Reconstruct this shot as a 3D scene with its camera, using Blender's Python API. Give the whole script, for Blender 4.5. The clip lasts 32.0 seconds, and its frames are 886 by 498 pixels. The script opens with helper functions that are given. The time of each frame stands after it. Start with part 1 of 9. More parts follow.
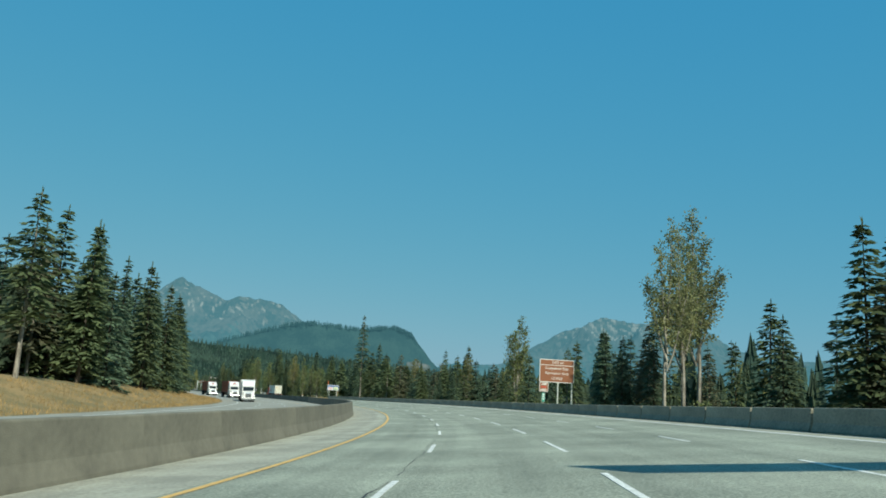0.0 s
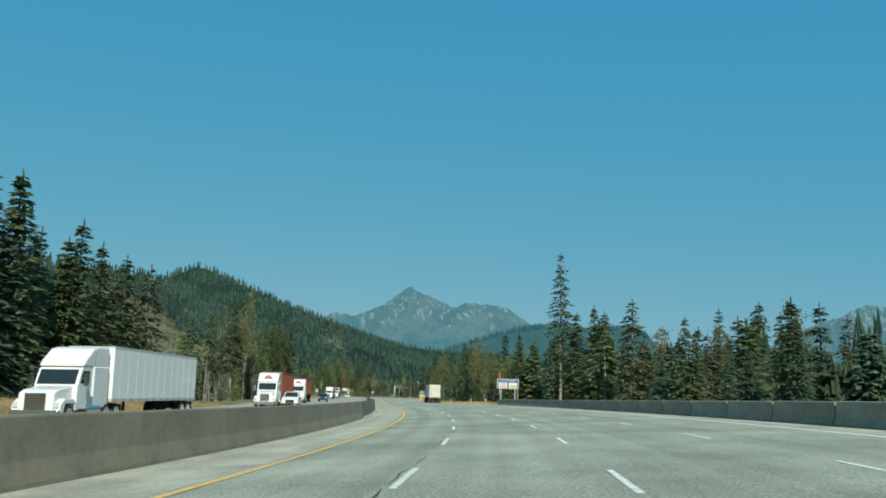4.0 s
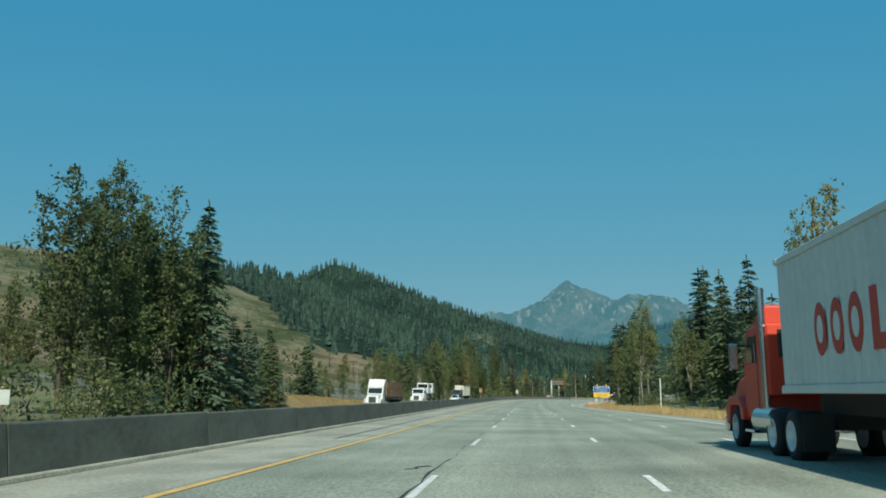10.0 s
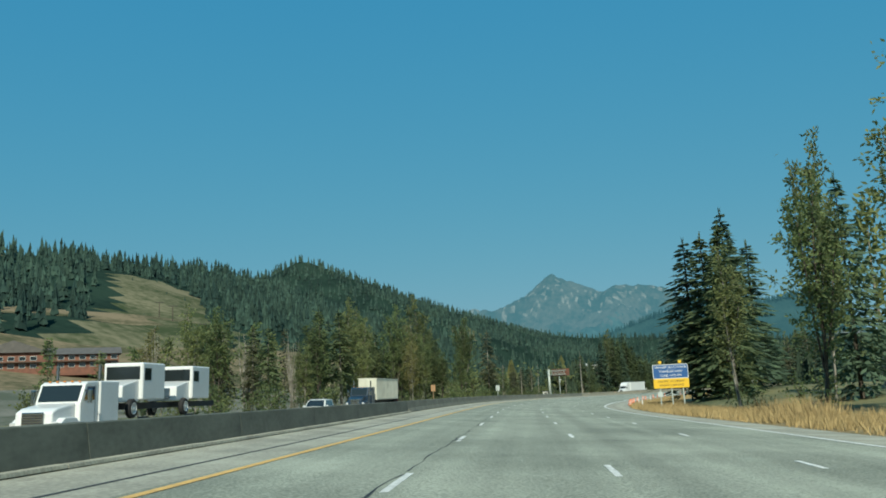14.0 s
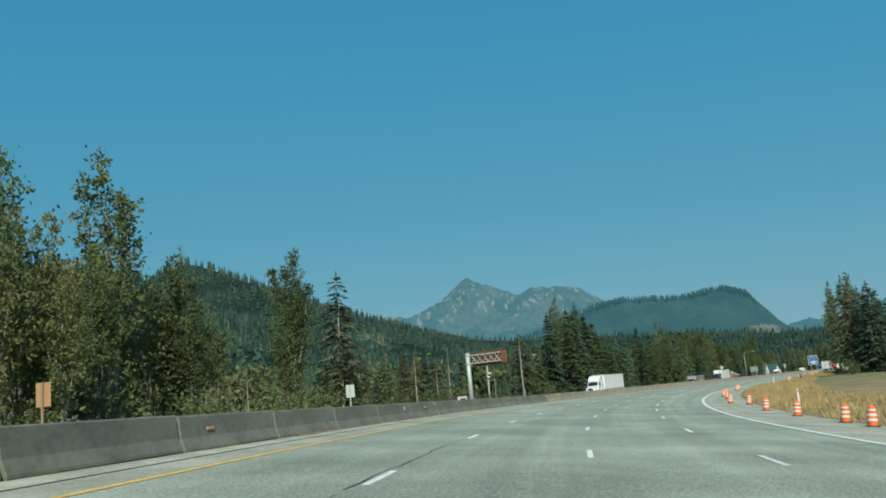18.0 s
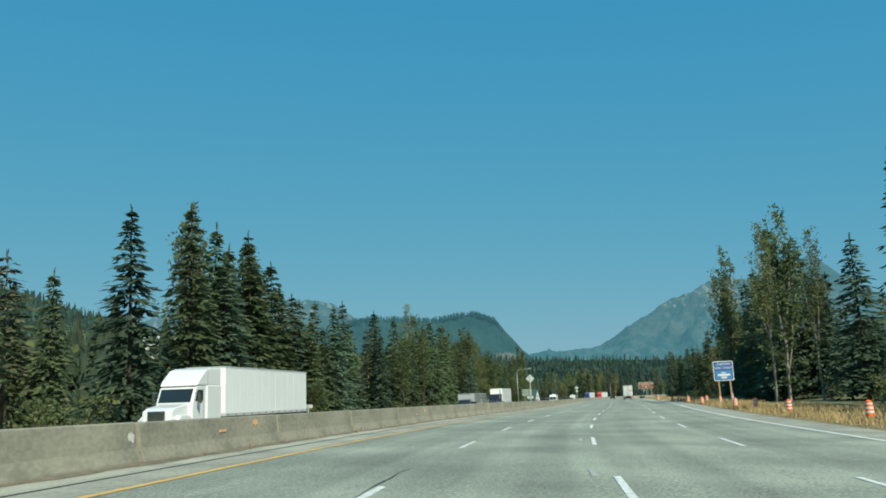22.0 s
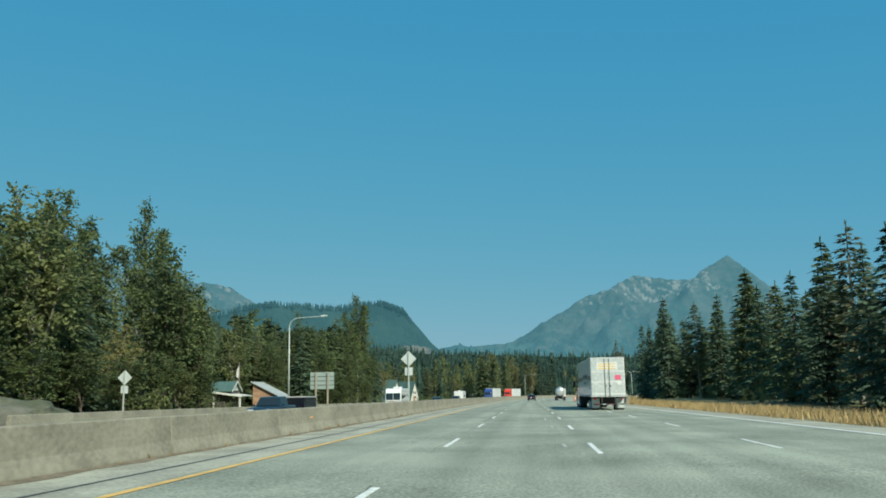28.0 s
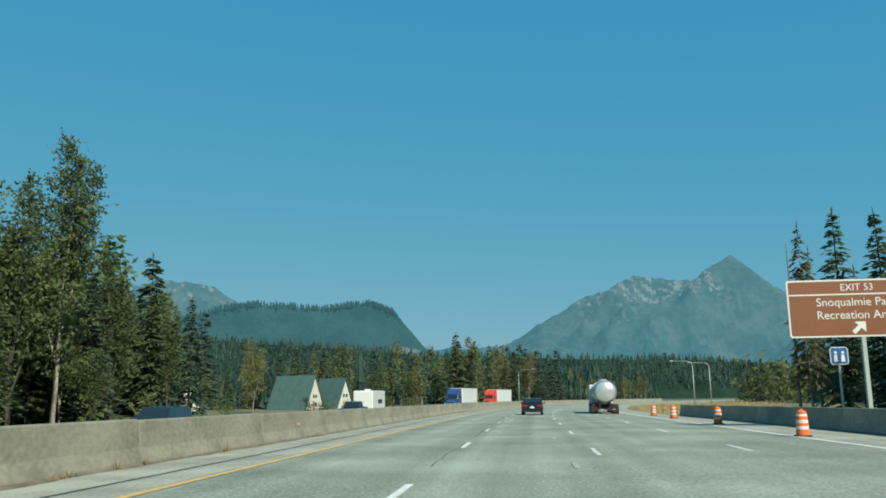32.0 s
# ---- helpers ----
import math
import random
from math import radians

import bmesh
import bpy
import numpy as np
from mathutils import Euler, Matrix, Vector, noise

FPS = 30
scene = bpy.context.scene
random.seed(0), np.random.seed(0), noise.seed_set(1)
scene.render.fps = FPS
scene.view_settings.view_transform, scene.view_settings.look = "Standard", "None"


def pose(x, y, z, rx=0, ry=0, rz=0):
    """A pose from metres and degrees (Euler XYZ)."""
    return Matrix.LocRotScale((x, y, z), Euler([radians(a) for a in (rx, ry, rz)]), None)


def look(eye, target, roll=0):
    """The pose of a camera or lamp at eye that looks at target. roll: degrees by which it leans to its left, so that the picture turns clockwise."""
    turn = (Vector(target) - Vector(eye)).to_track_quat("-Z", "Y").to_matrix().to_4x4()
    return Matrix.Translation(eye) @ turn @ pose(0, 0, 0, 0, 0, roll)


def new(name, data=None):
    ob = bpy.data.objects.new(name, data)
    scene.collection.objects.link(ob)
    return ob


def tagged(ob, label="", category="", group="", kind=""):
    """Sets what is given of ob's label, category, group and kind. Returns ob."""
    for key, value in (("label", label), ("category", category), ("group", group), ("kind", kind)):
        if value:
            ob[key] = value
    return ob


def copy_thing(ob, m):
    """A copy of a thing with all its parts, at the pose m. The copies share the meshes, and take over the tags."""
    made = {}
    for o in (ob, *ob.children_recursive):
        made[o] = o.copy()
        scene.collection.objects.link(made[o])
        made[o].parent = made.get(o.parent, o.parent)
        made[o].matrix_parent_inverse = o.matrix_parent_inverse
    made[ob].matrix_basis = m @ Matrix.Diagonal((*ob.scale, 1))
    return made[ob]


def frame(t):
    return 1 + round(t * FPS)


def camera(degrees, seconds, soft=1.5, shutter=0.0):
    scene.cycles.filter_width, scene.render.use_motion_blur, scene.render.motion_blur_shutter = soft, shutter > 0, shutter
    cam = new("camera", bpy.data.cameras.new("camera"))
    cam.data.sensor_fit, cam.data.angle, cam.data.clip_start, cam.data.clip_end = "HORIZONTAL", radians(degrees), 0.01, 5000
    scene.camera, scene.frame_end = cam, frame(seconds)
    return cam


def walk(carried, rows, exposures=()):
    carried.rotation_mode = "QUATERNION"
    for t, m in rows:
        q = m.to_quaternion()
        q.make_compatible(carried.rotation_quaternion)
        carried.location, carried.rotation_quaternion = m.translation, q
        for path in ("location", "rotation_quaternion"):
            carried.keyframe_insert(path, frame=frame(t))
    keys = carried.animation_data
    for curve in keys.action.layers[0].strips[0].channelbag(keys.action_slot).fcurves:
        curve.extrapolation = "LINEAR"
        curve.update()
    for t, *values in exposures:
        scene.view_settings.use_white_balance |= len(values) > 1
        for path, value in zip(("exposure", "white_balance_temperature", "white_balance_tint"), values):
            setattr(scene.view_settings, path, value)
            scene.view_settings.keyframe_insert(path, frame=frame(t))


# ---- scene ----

# ---- camera and its drive: seconds, x, y, yaw, pitch, roll ----
EYE = 1.25
PATH = [
    (0.0, 0.00, 0.00, 0.00, 10.25, -3.20),
    (0.5, 1.22, 15.38, 2.51, 10.19, -2.95),
    (1.0, 1.77, 30.78, 4.99, 10.03, -2.65),
    (1.5, 1.70, 46.16, 7.19, 9.92, -2.12),
    (2.0, 1.07, 61.50, 9.06, 9.84, -1.82),
    (2.5, -0.01, 76.79, 10.70, 9.79, -1.87),
    (3.0, -1.52, 92.02, 12.20, 9.66, -2.19),
    (3.5, -3.46, 107.18, 14.04, 9.73, -1.91),
    (4.0, -5.89, 122.24, 15.90, 9.86, -1.92),
    (4.5, -8.81, 137.19, 17.73, 9.92, -2.04),
    (5.0, -12.18, 152.02, 19.50, 10.02, -2.13),
    (5.5, -15.99, 166.72, 21.18, 10.13, -2.03),
    (6.0, -20.21, 181.27, 22.77, 9.79, -1.58),
    (6.5, -24.84, 195.68, 24.42, 9.93, -1.21),
    (7.0, -29.86, 209.93, 26.01, 10.03, -0.99),
    (7.5, -35.19, 224.04, 27.00, 9.89, -1.10),
    (8.0, -40.69, 238.06, 27.43, 9.87, -1.10),
    (8.5, -46.27, 252.04, 27.72, 9.90, -1.02),
    (9.0, -51.86, 266.06, 27.31, 9.81, -0.85),
    (9.5, -57.37, 280.13, 27.09, 9.69, -0.41),
    (10.0, -62.85, 294.25, 26.92, 9.76, -0.05),
    (10.5, -68.29, 308.41, 26.73, 9.79, 0.20),
    (11.0, -73.72, 322.61, 26.73, 9.90, 0.54),
    (11.5, -79.16, 336.84, 26.74, 9.99, 0.73),
    (12.0, -84.62, 351.08, 26.81, 9.96, 1.13),
    (12.5, -90.11, 365.35, 26.87, 9.95, 1.59),
    (13.0, -95.62, 379.64, 26.88, 9.97, 2.07),
    (13.5, -101.12, 393.96, 26.81, 9.98, 2.44),
    (14.0, -106.55, 408.33, 26.17, 9.92, 2.74),
    (14.5, -111.87, 422.79, 25.85, 9.90, 3.02),
    (15.0, -117.19, 437.27, 26.09, 9.90, 3.32),
    (15.5, -122.60, 451.74, 26.51, 9.95, 3.69),
    (16.0, -128.02, 466.25, 26.05, 10.05, 4.16),
    (16.5, -133.29, 480.82, 25.29, 10.23, 4.41),
    (17.0, -138.31, 495.50, 24.11, 10.14, 4.85),
    (17.5, -142.99, 510.31, 22.53, 10.16, 5.11),
    (18.0, -147.21, 525.26, 20.66, 10.23, 5.16),
    (18.5, -150.94, 540.36, 18.68, 10.16, 5.34),
    (19.0, -154.14, 555.59, 16.66, 10.38, 4.97),
    (19.5, -156.78, 570.94, 14.43, 10.20, 4.80),
    (20.0, -158.78, 586.39, 11.95, 10.19, 4.50),
    (20.5, -160.13, 601.93, 9.60, 10.08, 4.01),
    (21.0, -160.90, 617.53, 7.64, 10.09, 3.43),
    (21.5, -161.12, 633.15, 5.57, 10.13, 3.00),
    (22.0, -160.78, 648.78, 3.55, 10.31, 2.58),
    (22.5, -159.92, 664.41, 1.71, 10.44, 2.29),
    (23.0, -158.57, 680.01, 0.02, 10.33, 2.33),
    (23.5, -156.80, 695.59, -1.34, 10.59, 2.41),
    (24.0, -154.72, 711.14, -2.29, 10.42, 2.38),
    (24.5, -152.45, 726.67, -2.76, 10.26, 1.89),
    (25.0, -150.09, 742.19, -2.95, 10.35, 1.58),
    (25.5, -147.71, 757.72, -2.82, 10.34, 1.32),
    (26.0, -145.50, 773.27, -2.66, 10.24, 1.15),
    (26.5, -143.50, 788.85, -2.51, 10.14, 0.98),
    (27.0, -141.56, 804.45, -2.35, 10.04, 0.80),
    (27.5, -139.48, 820.03, -2.19, 9.95, 0.63),
    (28.0, -137.27, 835.59, -2.38, 9.81, 1.09),
    (28.5, -135.03, 851.16, -2.38, 9.84, 1.23),
    (29.0, -132.78, 866.73, -2.45, 9.70, 1.58),
    (29.5, -130.53, 882.30, -2.39, 9.82, 1.76),
    (30.0, -128.31, 897.88, -2.24, 10.18, 1.38),
    (30.5, -126.13, 913.47, -2.04, 10.15, 1.19),
    (31.0, -123.96, 929.07, -2.19, 10.14, 1.17),
    (31.5, -121.74, 944.66, -2.42, 10.13, 1.08),
    (32.0, -119.45, 960.25, -2.70, 10.11, 0.98),
]
# the highway falls gently all the way: distance along it, fall in degrees
FALL = [(-120, 0.05), (0, 0.05), (60, 0.12), (140, 0.22), (260, 0.3), (420, 0.36), (560, 0.36), (680, 0.22), (780, 0.15), (900, 0.22), (1000, 0.3), (1700, 0.3)]
FALL_S = np.arange(-120, 1700.1, 1.0)
FALL_Z = -np.cumsum(np.tan(np.radians(np.interp(FALL_S, [f[0] for f in FALL], [f[1] for f in FALL]))))
FALL_Z -= FALL_Z[120]


def fall(s):
    return np.interp(s, FALL_S, FALL_Z)


gone = np.concatenate([[0], np.cumsum([math.dist(a[1:3], b[1:3]) for a, b in zip(PATH[:-1], PATH[1:])])])
cam = camera(56.0, 32.0, soft=1.8)
walk(cam, [(t, pose(x, y, EYE + float(fall(s)), 90 + pitch, roll, yaw)) for (t, x, y, yaw, pitch, roll), s in zip(PATH, gone)], exposures=[(0, 0.47, 6500, -2), (7.5, 0.47, 6500, -2), (10, 0.36, 6500, -2), (18, 0.36, 6500, -2), (20, 0.46, 6500, -2), (32, 0.48, 6500, -2)])

# ---- sky and sun ----
SUN = Vector((0.45, -0.893, 0.0)).normalized()
SUN_EL = radians(39.5)
world = bpy.data.worlds.new("sky")
scene.world = world
world.use_nodes = True
wn = world.node_tree.nodes
wl = world.node_tree.links
sky = wn.new("ShaderNodeTexSky")
sky.sky_type, sky.sun_disc = "NISHITA", False
sky.sun_elevation, sky.sun_rotation = SUN_EL, math.atan2(SUN.x, SUN.y)
sky.altitude, sky.air_density, sky.dust_density, sky.ozone_density = 900, 1.0, 1.6, 1.5
wn["Background"].inputs["Strength"].default_value = 0.10
split, merge = wn.new("ShaderNodeSeparateColor"), wn.new("ShaderNodeCombineColor")
wl.new(sky.outputs["Color"], split.inputs["Color"])
for band, (gain, curve) in {"Red": (0.385, 0.88), "Green": (1.72, 0.30), "Blue": (3.55, 0.06)}.items():
    # smoky autumn air: an even, slightly greenish blue up to the horizon
    p, k = wn.new("ShaderNodeMath"), wn.new("ShaderNodeMath")
    p.operation, k.operation = "POWER", "MULTIPLY"
    p.inputs[1].default_value, k.inputs[1].default_value = curve, gain
    wl.new(split.outputs[band], p.inputs[0])
    wl.new(p.outputs[0], k.inputs[0])
    wl.new(k.outputs[0], merge.inputs[band])
wl.new(merge.outputs["Color"], wn["Background"].inputs["Color"])
lamp = bpy.data.lights.new("sun", "SUN")
lamp.energy, lamp.angle, lamp.color = 4.1, radians(0.6), (1.0, 0.93, 0.82)
sun = new("sun", lamp)
sun.matrix_world = look((SUN.x * 50, SUN.y * 50, 50 * math.tan(SUN_EL)), (0, 0, 0))

# ---- materials ----
MATS = {}


def mat(name, base, rough=0.7, metal=0.0, second=None, scale=1.0, fine=None, amount=0.5, bump=0.0, bump_scale=None,
        per_object=0.0, spec=0.5, emit=None, stretch=(1, 1, 1), per_island=0.0, coat=0.0, thin=0.0, weight=0.55, streak=0.0):
    """A surface of two colours mixed by noise at two scales, with relief and some change from object to object."""
    if name in MATS:
        return MATS[name]
    m = bpy.data.materials.new(name)
    m.use_nodes = True
    n, l = m.node_tree.nodes, m.node_tree.links
    b = n["Principled BSDF"]
    b.inputs["Roughness"].default_value, b.inputs["Metallic"].default_value = rough, metal
    b.inputs["Specular IOR Level"].default_value = spec
    b.inputs["Coat Weight"].default_value = coat
    b.inputs["Coat Roughness"].default_value = 0.08
    second = second or tuple(c * 0.72 for c in base)
    tc = n.new("ShaderNodeTexCoord")
    mp = n.new("ShaderNodeMapping")
    mp.inputs["Scale"].default_value = stretch
    l.new(tc.outputs["Object"], mp.inputs["Vector"])
    big = n.new("ShaderNodeTexNoise")
    big.inputs["Scale"].default_value, big.inputs["Detail"].default_value = scale, 5
    small = n.new("ShaderNodeTexNoise")
    small.inputs["Scale"].default_value, small.inputs["Detail"].default_value = fine or scale * 14, 4
    l.new(mp.outputs["Vector"], big.inputs["Vector"])
    l.new(mp.outputs["Vector"], small.inputs["Vector"])
    add = n.new("ShaderNodeMath")
    add.operation = "MULTIPLY_ADD"
    l.new(small.outputs["Fac"], add.inputs[0])
    add.inputs[1].default_value = weight
    l.new(big.outputs["Fac"], add.inputs[2])
    ramp = n.new("ShaderNodeMapRange")
    mid = 0.505 + 0.5 * weight
    ramp.inputs["From Min"].default_value, ramp.inputs["From Max"].default_value = mid - 0.25 / max(amount, 0.05) * 0.5, mid + 0.25 / max(amount, 0.05) * 0.5
    l.new(add.outputs[0], ramp.inputs["Value"])
    mix = n.new("ShaderNodeMix")
    mix.data_type = "RGBA"
    mix.inputs["A"].default_value, mix.inputs["B"].default_value = (*second, 1), (*base, 1)
    l.new(ramp.outputs["Result"], mix.inputs["Factor"])
    colour = mix.outputs["Result"]
    if per_object or per_island:
        hsv = n.new("ShaderNodeHueSaturation")
        vary = n.new("ShaderNodeMapRange")
        if per_island:
            info = n.new("ShaderNodeNewGeometry")
            l.new(info.outputs["Random Per Island"], vary.inputs["Value"])
        else:
            info = n.new("ShaderNodeObjectInfo")
            l.new(info.outputs["Random"], vary.inputs["Value"])
        k = per_object or per_island
        vary.inputs["To Min"].default_value, vary.inputs["To Max"].default_value = 1 - k, 1 + k
        l.new(vary.outputs["Result"], hsv.inputs["Value"])
        l.new(colour, hsv.inputs["Color"])
        colour = hsv.outputs["Color"]
    if streak:
        # wheel paths and seams that run along the road
        long = n.new("ShaderNodeMapping")
        long.inputs["Scale"].default_value = (1.1, 0.008, 1)
        l.new(tc.outputs["UV"], long.inputs["Vector"])
        tracks = n.new("ShaderNodeTexNoise")
        tracks.inputs["Scale"].default_value, tracks.inputs["Detail"].default_value = 1.0, 3
        l.new(long.outputs["Vector"], tracks.inputs["Vector"])
        level = n.new("ShaderNodeMapRange")
        level.inputs["From Min"].default_value, level.inputs["From Max"].default_value = 0.3, 0.7
        level.inputs["To Min"].default_value, level.inputs["To Max"].default_value = 1 - streak, 1 + streak
        l.new(tracks.outputs["Fac"], level.inputs["Value"])
        worn = n.new("ShaderNodeHueSaturation")
        l.new(level.outputs["Result"], worn.inputs["Value"])
        l.new(colour, worn.inputs["Color"])
        colour = worn.outputs["Color"]
    l.new(colour, b.inputs["Base Color"])
    if bump:
        bp = n.new("ShaderNodeBump")
        bp.inputs["Strength"].default_value, bp.inputs["Distance"].default_value = bump, 0.02
        src = small
        if bump_scale:
            src = n.new("ShaderNodeTexNoise")
            src.inputs["Scale"].default_value, src.inputs["Detail"].default_value = bump_scale, 4
            l.new(mp.outputs["Vector"], src.inputs["Vector"])
        l.new(src.outputs["Fac"], bp.inputs["Height"])
        l.new(bp.outputs["Normal"], b.inputs["Normal"])
    if thin:
        # leaves let some of the light through
        through_leaf, blend = n.new("ShaderNodeBsdfTranslucent"), n.new("ShaderNodeMixShader")
        blend.inputs["Fac"].default_value = thin
        l.new(colour, through_leaf.inputs["Color"])
        l.new(b.outputs["BSDF"], blend.inputs[1])
        l.new(through_leaf.outputs["BSDF"], blend.inputs[2])
        l.new(blend.outputs["Shader"], n["Material Output"].inputs["Surface"])
    if emit:
        b.inputs["Emission Color"].default_value, b.inputs["Emission Strength"].default_value = (*emit[:3], 1), emit[3]
    MATS[name] = m
    return m


ASPHALT = mat("asphalt", (0.345, 0.366, 0.293), 0.9, second=(0.15, 0.165, 0.13), scale=0.25, fine=22, amount=0.5, weight=1.9, streak=0.18, bump=0.5, bump_scale=60)
SHOULDER = mat("shoulder_concrete", (0.38, 0.375, 0.30), 0.9, second=(0.24, 0.235, 0.19), scale=0.5, fine=12, amount=0.8, weight=0.9, streak=0.14, bump=0.4, bump_scale=50)
FARLANE = mat("opposite_asphalt", (0.32, 0.32, 0.275), 0.9, second=(0.22, 0.22, 0.19), scale=0.3, fine=20, amount=0.6, bump=0.3)
TAR = mat("tar_seal", (0.035, 0.035, 0.033), 0.7, scale=3, amount=0.4)
PAINT = mat("road_paint_white", (0.78, 0.78, 0.74), 0.6, second=(0.50, 0.50, 0.46), scale=5, fine=40, amount=0.8, per_object=0.1)
WORN = mat("worn_road_paint", (0.46, 0.46, 0.42), 0.7, second=(0.24, 0.24, 0.21), scale=4, fine=30, amount=1.0)
YELLOW = mat("road_paint_yellow", (0.74, 0.45, 0.12), 0.6, second=(0.55, 0.34, 0.11), scale=3, fine=30, amount=0.8)
CONCRETE = mat("barrier_concrete", (0.30, 0.283, 0.215), 0.9, second=(0.165, 0.157, 0.12), scale=0.55, fine=6, amount=0.5, weight=0.8, bump=0.4, bump_scale=30, per_object=0.07, stretch=(1, 1, 1.6))
CONCRETE_BROWN = mat("brownish_concrete", (0.180, 0.168, 0.126), 0.9, second=(0.115, 0.107, 0.081), scale=0.5, fine=5, amount=0.55, bump=0.4, bump_scale=30, per_object=0.07, stretch=(1, 1, 1.5))
CONCRETE_MID = mat("grey_weathered_concrete", (0.175, 0.180, 0.146), 0.9, second=(0.095, 0.102, 0.083), scale=0.5, fine=5, amount=0.6, bump=0.4, bump_scale=30, per_object=0.07, stretch=(1, 1, 1.5))
CONCRETE_DARK = mat("stained_concrete", (0.112, 0.124, 0.102), 0.9, second=(0.060, 0.068, 0.055), scale=0.5, fine=5, amount=0.6, bump=0.4, bump_scale=30, per_object=0.05, stretch=(1, 1, 1.5))
GRASS_DRY = mat("dry_grass_ground", (0.27, 0.19, 0.085), 0.95, second=(0.15, 0.125, 0.055), scale=0.25, fine=4, amount=0.9, bump=0.6, bump_scale=12)
GRASS_MIX = mat("rough_grass_ground", (0.17, 0.155, 0.065), 0.95, second=(0.07, 0.085, 0.035), scale=0.08, fine=1.3, amount=1.0, bump=0.6, bump_scale=6)
BLADES = mat("dry_grass_blades", (0.43, 0.32, 0.15), 0.9, second=(0.27, 0.20, 0.09), scale=0.7, fine=5, amount=0.8, per_island=0.25)
BLADES_BROWN = mat("brown_bank_grass", (0.33, 0.22, 0.085), 0.9, second=(0.19, 0.14, 0.06), scale=0.3, fine=3, amount=0.9, per_island=0.3)
NEEDLES = mat("conifer_needles", (0.140, 0.177, 0.081), 0.8, second=(0.081, 0.112, 0.059), scale=0.5, fine=5, amount=0.9, per_object=0.28, spec=0.25, thin=0.45)
NEEDLES_B = mat("fir_needles_bluish", (0.123, 0.179, 0.110), 0.8, second=(0.073, 0.114, 0.078), scale=0.5, fine=5, amount=0.9, per_object=0.28, spec=0.25, thin=0.45)
NEEDLES_BROWN = mat("browned_needles", (0.162, 0.162, 0.095), 0.85, second=(0.095, 0.106, 0.065), scale=0.6, fine=5, amount=0.9, per_object=0.25, spec=0.2, thin=0.45)
LEAF_GREEN = mat("leaves_green", (0.155, 0.196, 0.074), 0.75, second=(0.072, 0.100, 0.046), scale=0.5, fine=5, amount=0.9, per_object=0.25, spec=0.3, thin=0.45)
LEAF_OLIVE = mat("leaves_yellowing", (0.222, 0.250, 0.096), 0.75, second=(0.112, 0.136, 0.060), scale=0.45, fine=5, amount=0.9, per_object=0.2, spec=0.3, thin=0.45)
LEAF_GOLD = mat("leaves_gold", (0.268, 0.242, 0.092), 0.75, second=(0.145, 0.150, 0.060), scale=0.5, fine=5, amount=0.9, per_object=0.15, spec=0.3, thin=0.45)
LEAF_PALE = mat("leaves_pale_dry", (0.281, 0.288, 0.131), 0.8, second=(0.150, 0.163, 0.077), scale=0.5, fine=5, amount=0.9, per_object=0.15, spec=0.3, thin=0.45)
BARK = mat("bark", (0.10, 0.08, 0.06), 0.95, second=(0.045, 0.038, 0.03), scale=1.5, fine=12, amount=0.8, bump=0.6, stretch=(1, 1, 0.25))
BARK_PALE = mat("pale_bark", (0.34, 0.32, 0.27), 0.9, second=(0.14, 0.125, 0.10), scale=1.5, fine=8, amount=0.9, bump=0.4, stretch=(1, 1, 0.4))
STEEL = mat("galvanised_steel", (0.46, 0.51, 0.47), 0.5, 0.15, scale=2, fine=18, amount=0.4)
POST_WOOD = mat("treated_post", (0.34, 0.25, 0.15), 0.85, second=(0.22, 0.155, 0.09), scale=3, fine=20, amount=0.6, stretch=(1, 1, 0.1), bump=0.2)
SIGN_BACK = mat("sign_back_aluminium", (0.52, 0.57, 0.55), 0.5, 0.0, scale=1.5, fine=8, amount=0.35)
SIGN_BROWN = mat("sign_brown", (0.235, 0.085, 0.035), 0.5, scale=1, fine=10, amount=0.2)
SIGN_BLUE = mat("sign_blue", (0.02, 0.10, 0.30), 0.5, scale=1, fine=10, amount=0.2)
SIGN_YELLOW = mat("sign_yellow", (0.80, 0.50, 0.03), 0.5, scale=1, fine=10, amount=0.2)
SIGN_GREEN = mat("sign_green", (0.03, 0.30, 0.22), 0.5, scale=1, fine=10, amount=0.2)
SIGN_WHITE = mat("sign_white", (0.75, 0.76, 0.74), 0.5, scale=1, fine=10, amount=0.15)
SIGN_RED = mat("sign_red", (0.55, 0.07, 0.05), 0.5, scale=1, fine=10, amount=0.2)
ORANGE = mat("barrel_orange", (0.85, 0.16, 0.03), 0.55, second=(0.65, 0.13, 0.03), scale=3, fine=12, amount=0.5, per_object=0.08)
REFLECT = mat("barrel_white_band", (0.72, 0.72, 0.68), 0.4, scale=4, fine=12, amount=0.4)
RUBBER = mat("tyre_rubber", (0.018, 0.018, 0.018), 0.85, scale=4, fine=20, amount=0.5)
DARK = mat("dark_undercarriage", (0.022, 0.022, 0.023), 0.7, scale=2, fine=12, amount=0.5)
CHROME = mat("chrome", (0.72, 0.73, 0.73), 0.18, 1.0, scale=2, fine=12, amount=0.2)
ALU = mat("wheel_aluminium", (0.62, 0.64, 0.63), 0.4, 0.3, scale=3, fine=16, amount=0.35)
GLASS = mat("dark_window_glass", (0.018, 0.024, 0.026), 0.06, scale=1, amount=0.1, spec=0.8)
RED_LENS = mat("red_lamp_lens", (0.28, 0.012, 0.010), 0.25, scale=4, amount=0.2)
AMBER = mat("amber_lamp_lens", (0.75, 0.25, 0.02), 0.3, scale=4, amount=0.2)
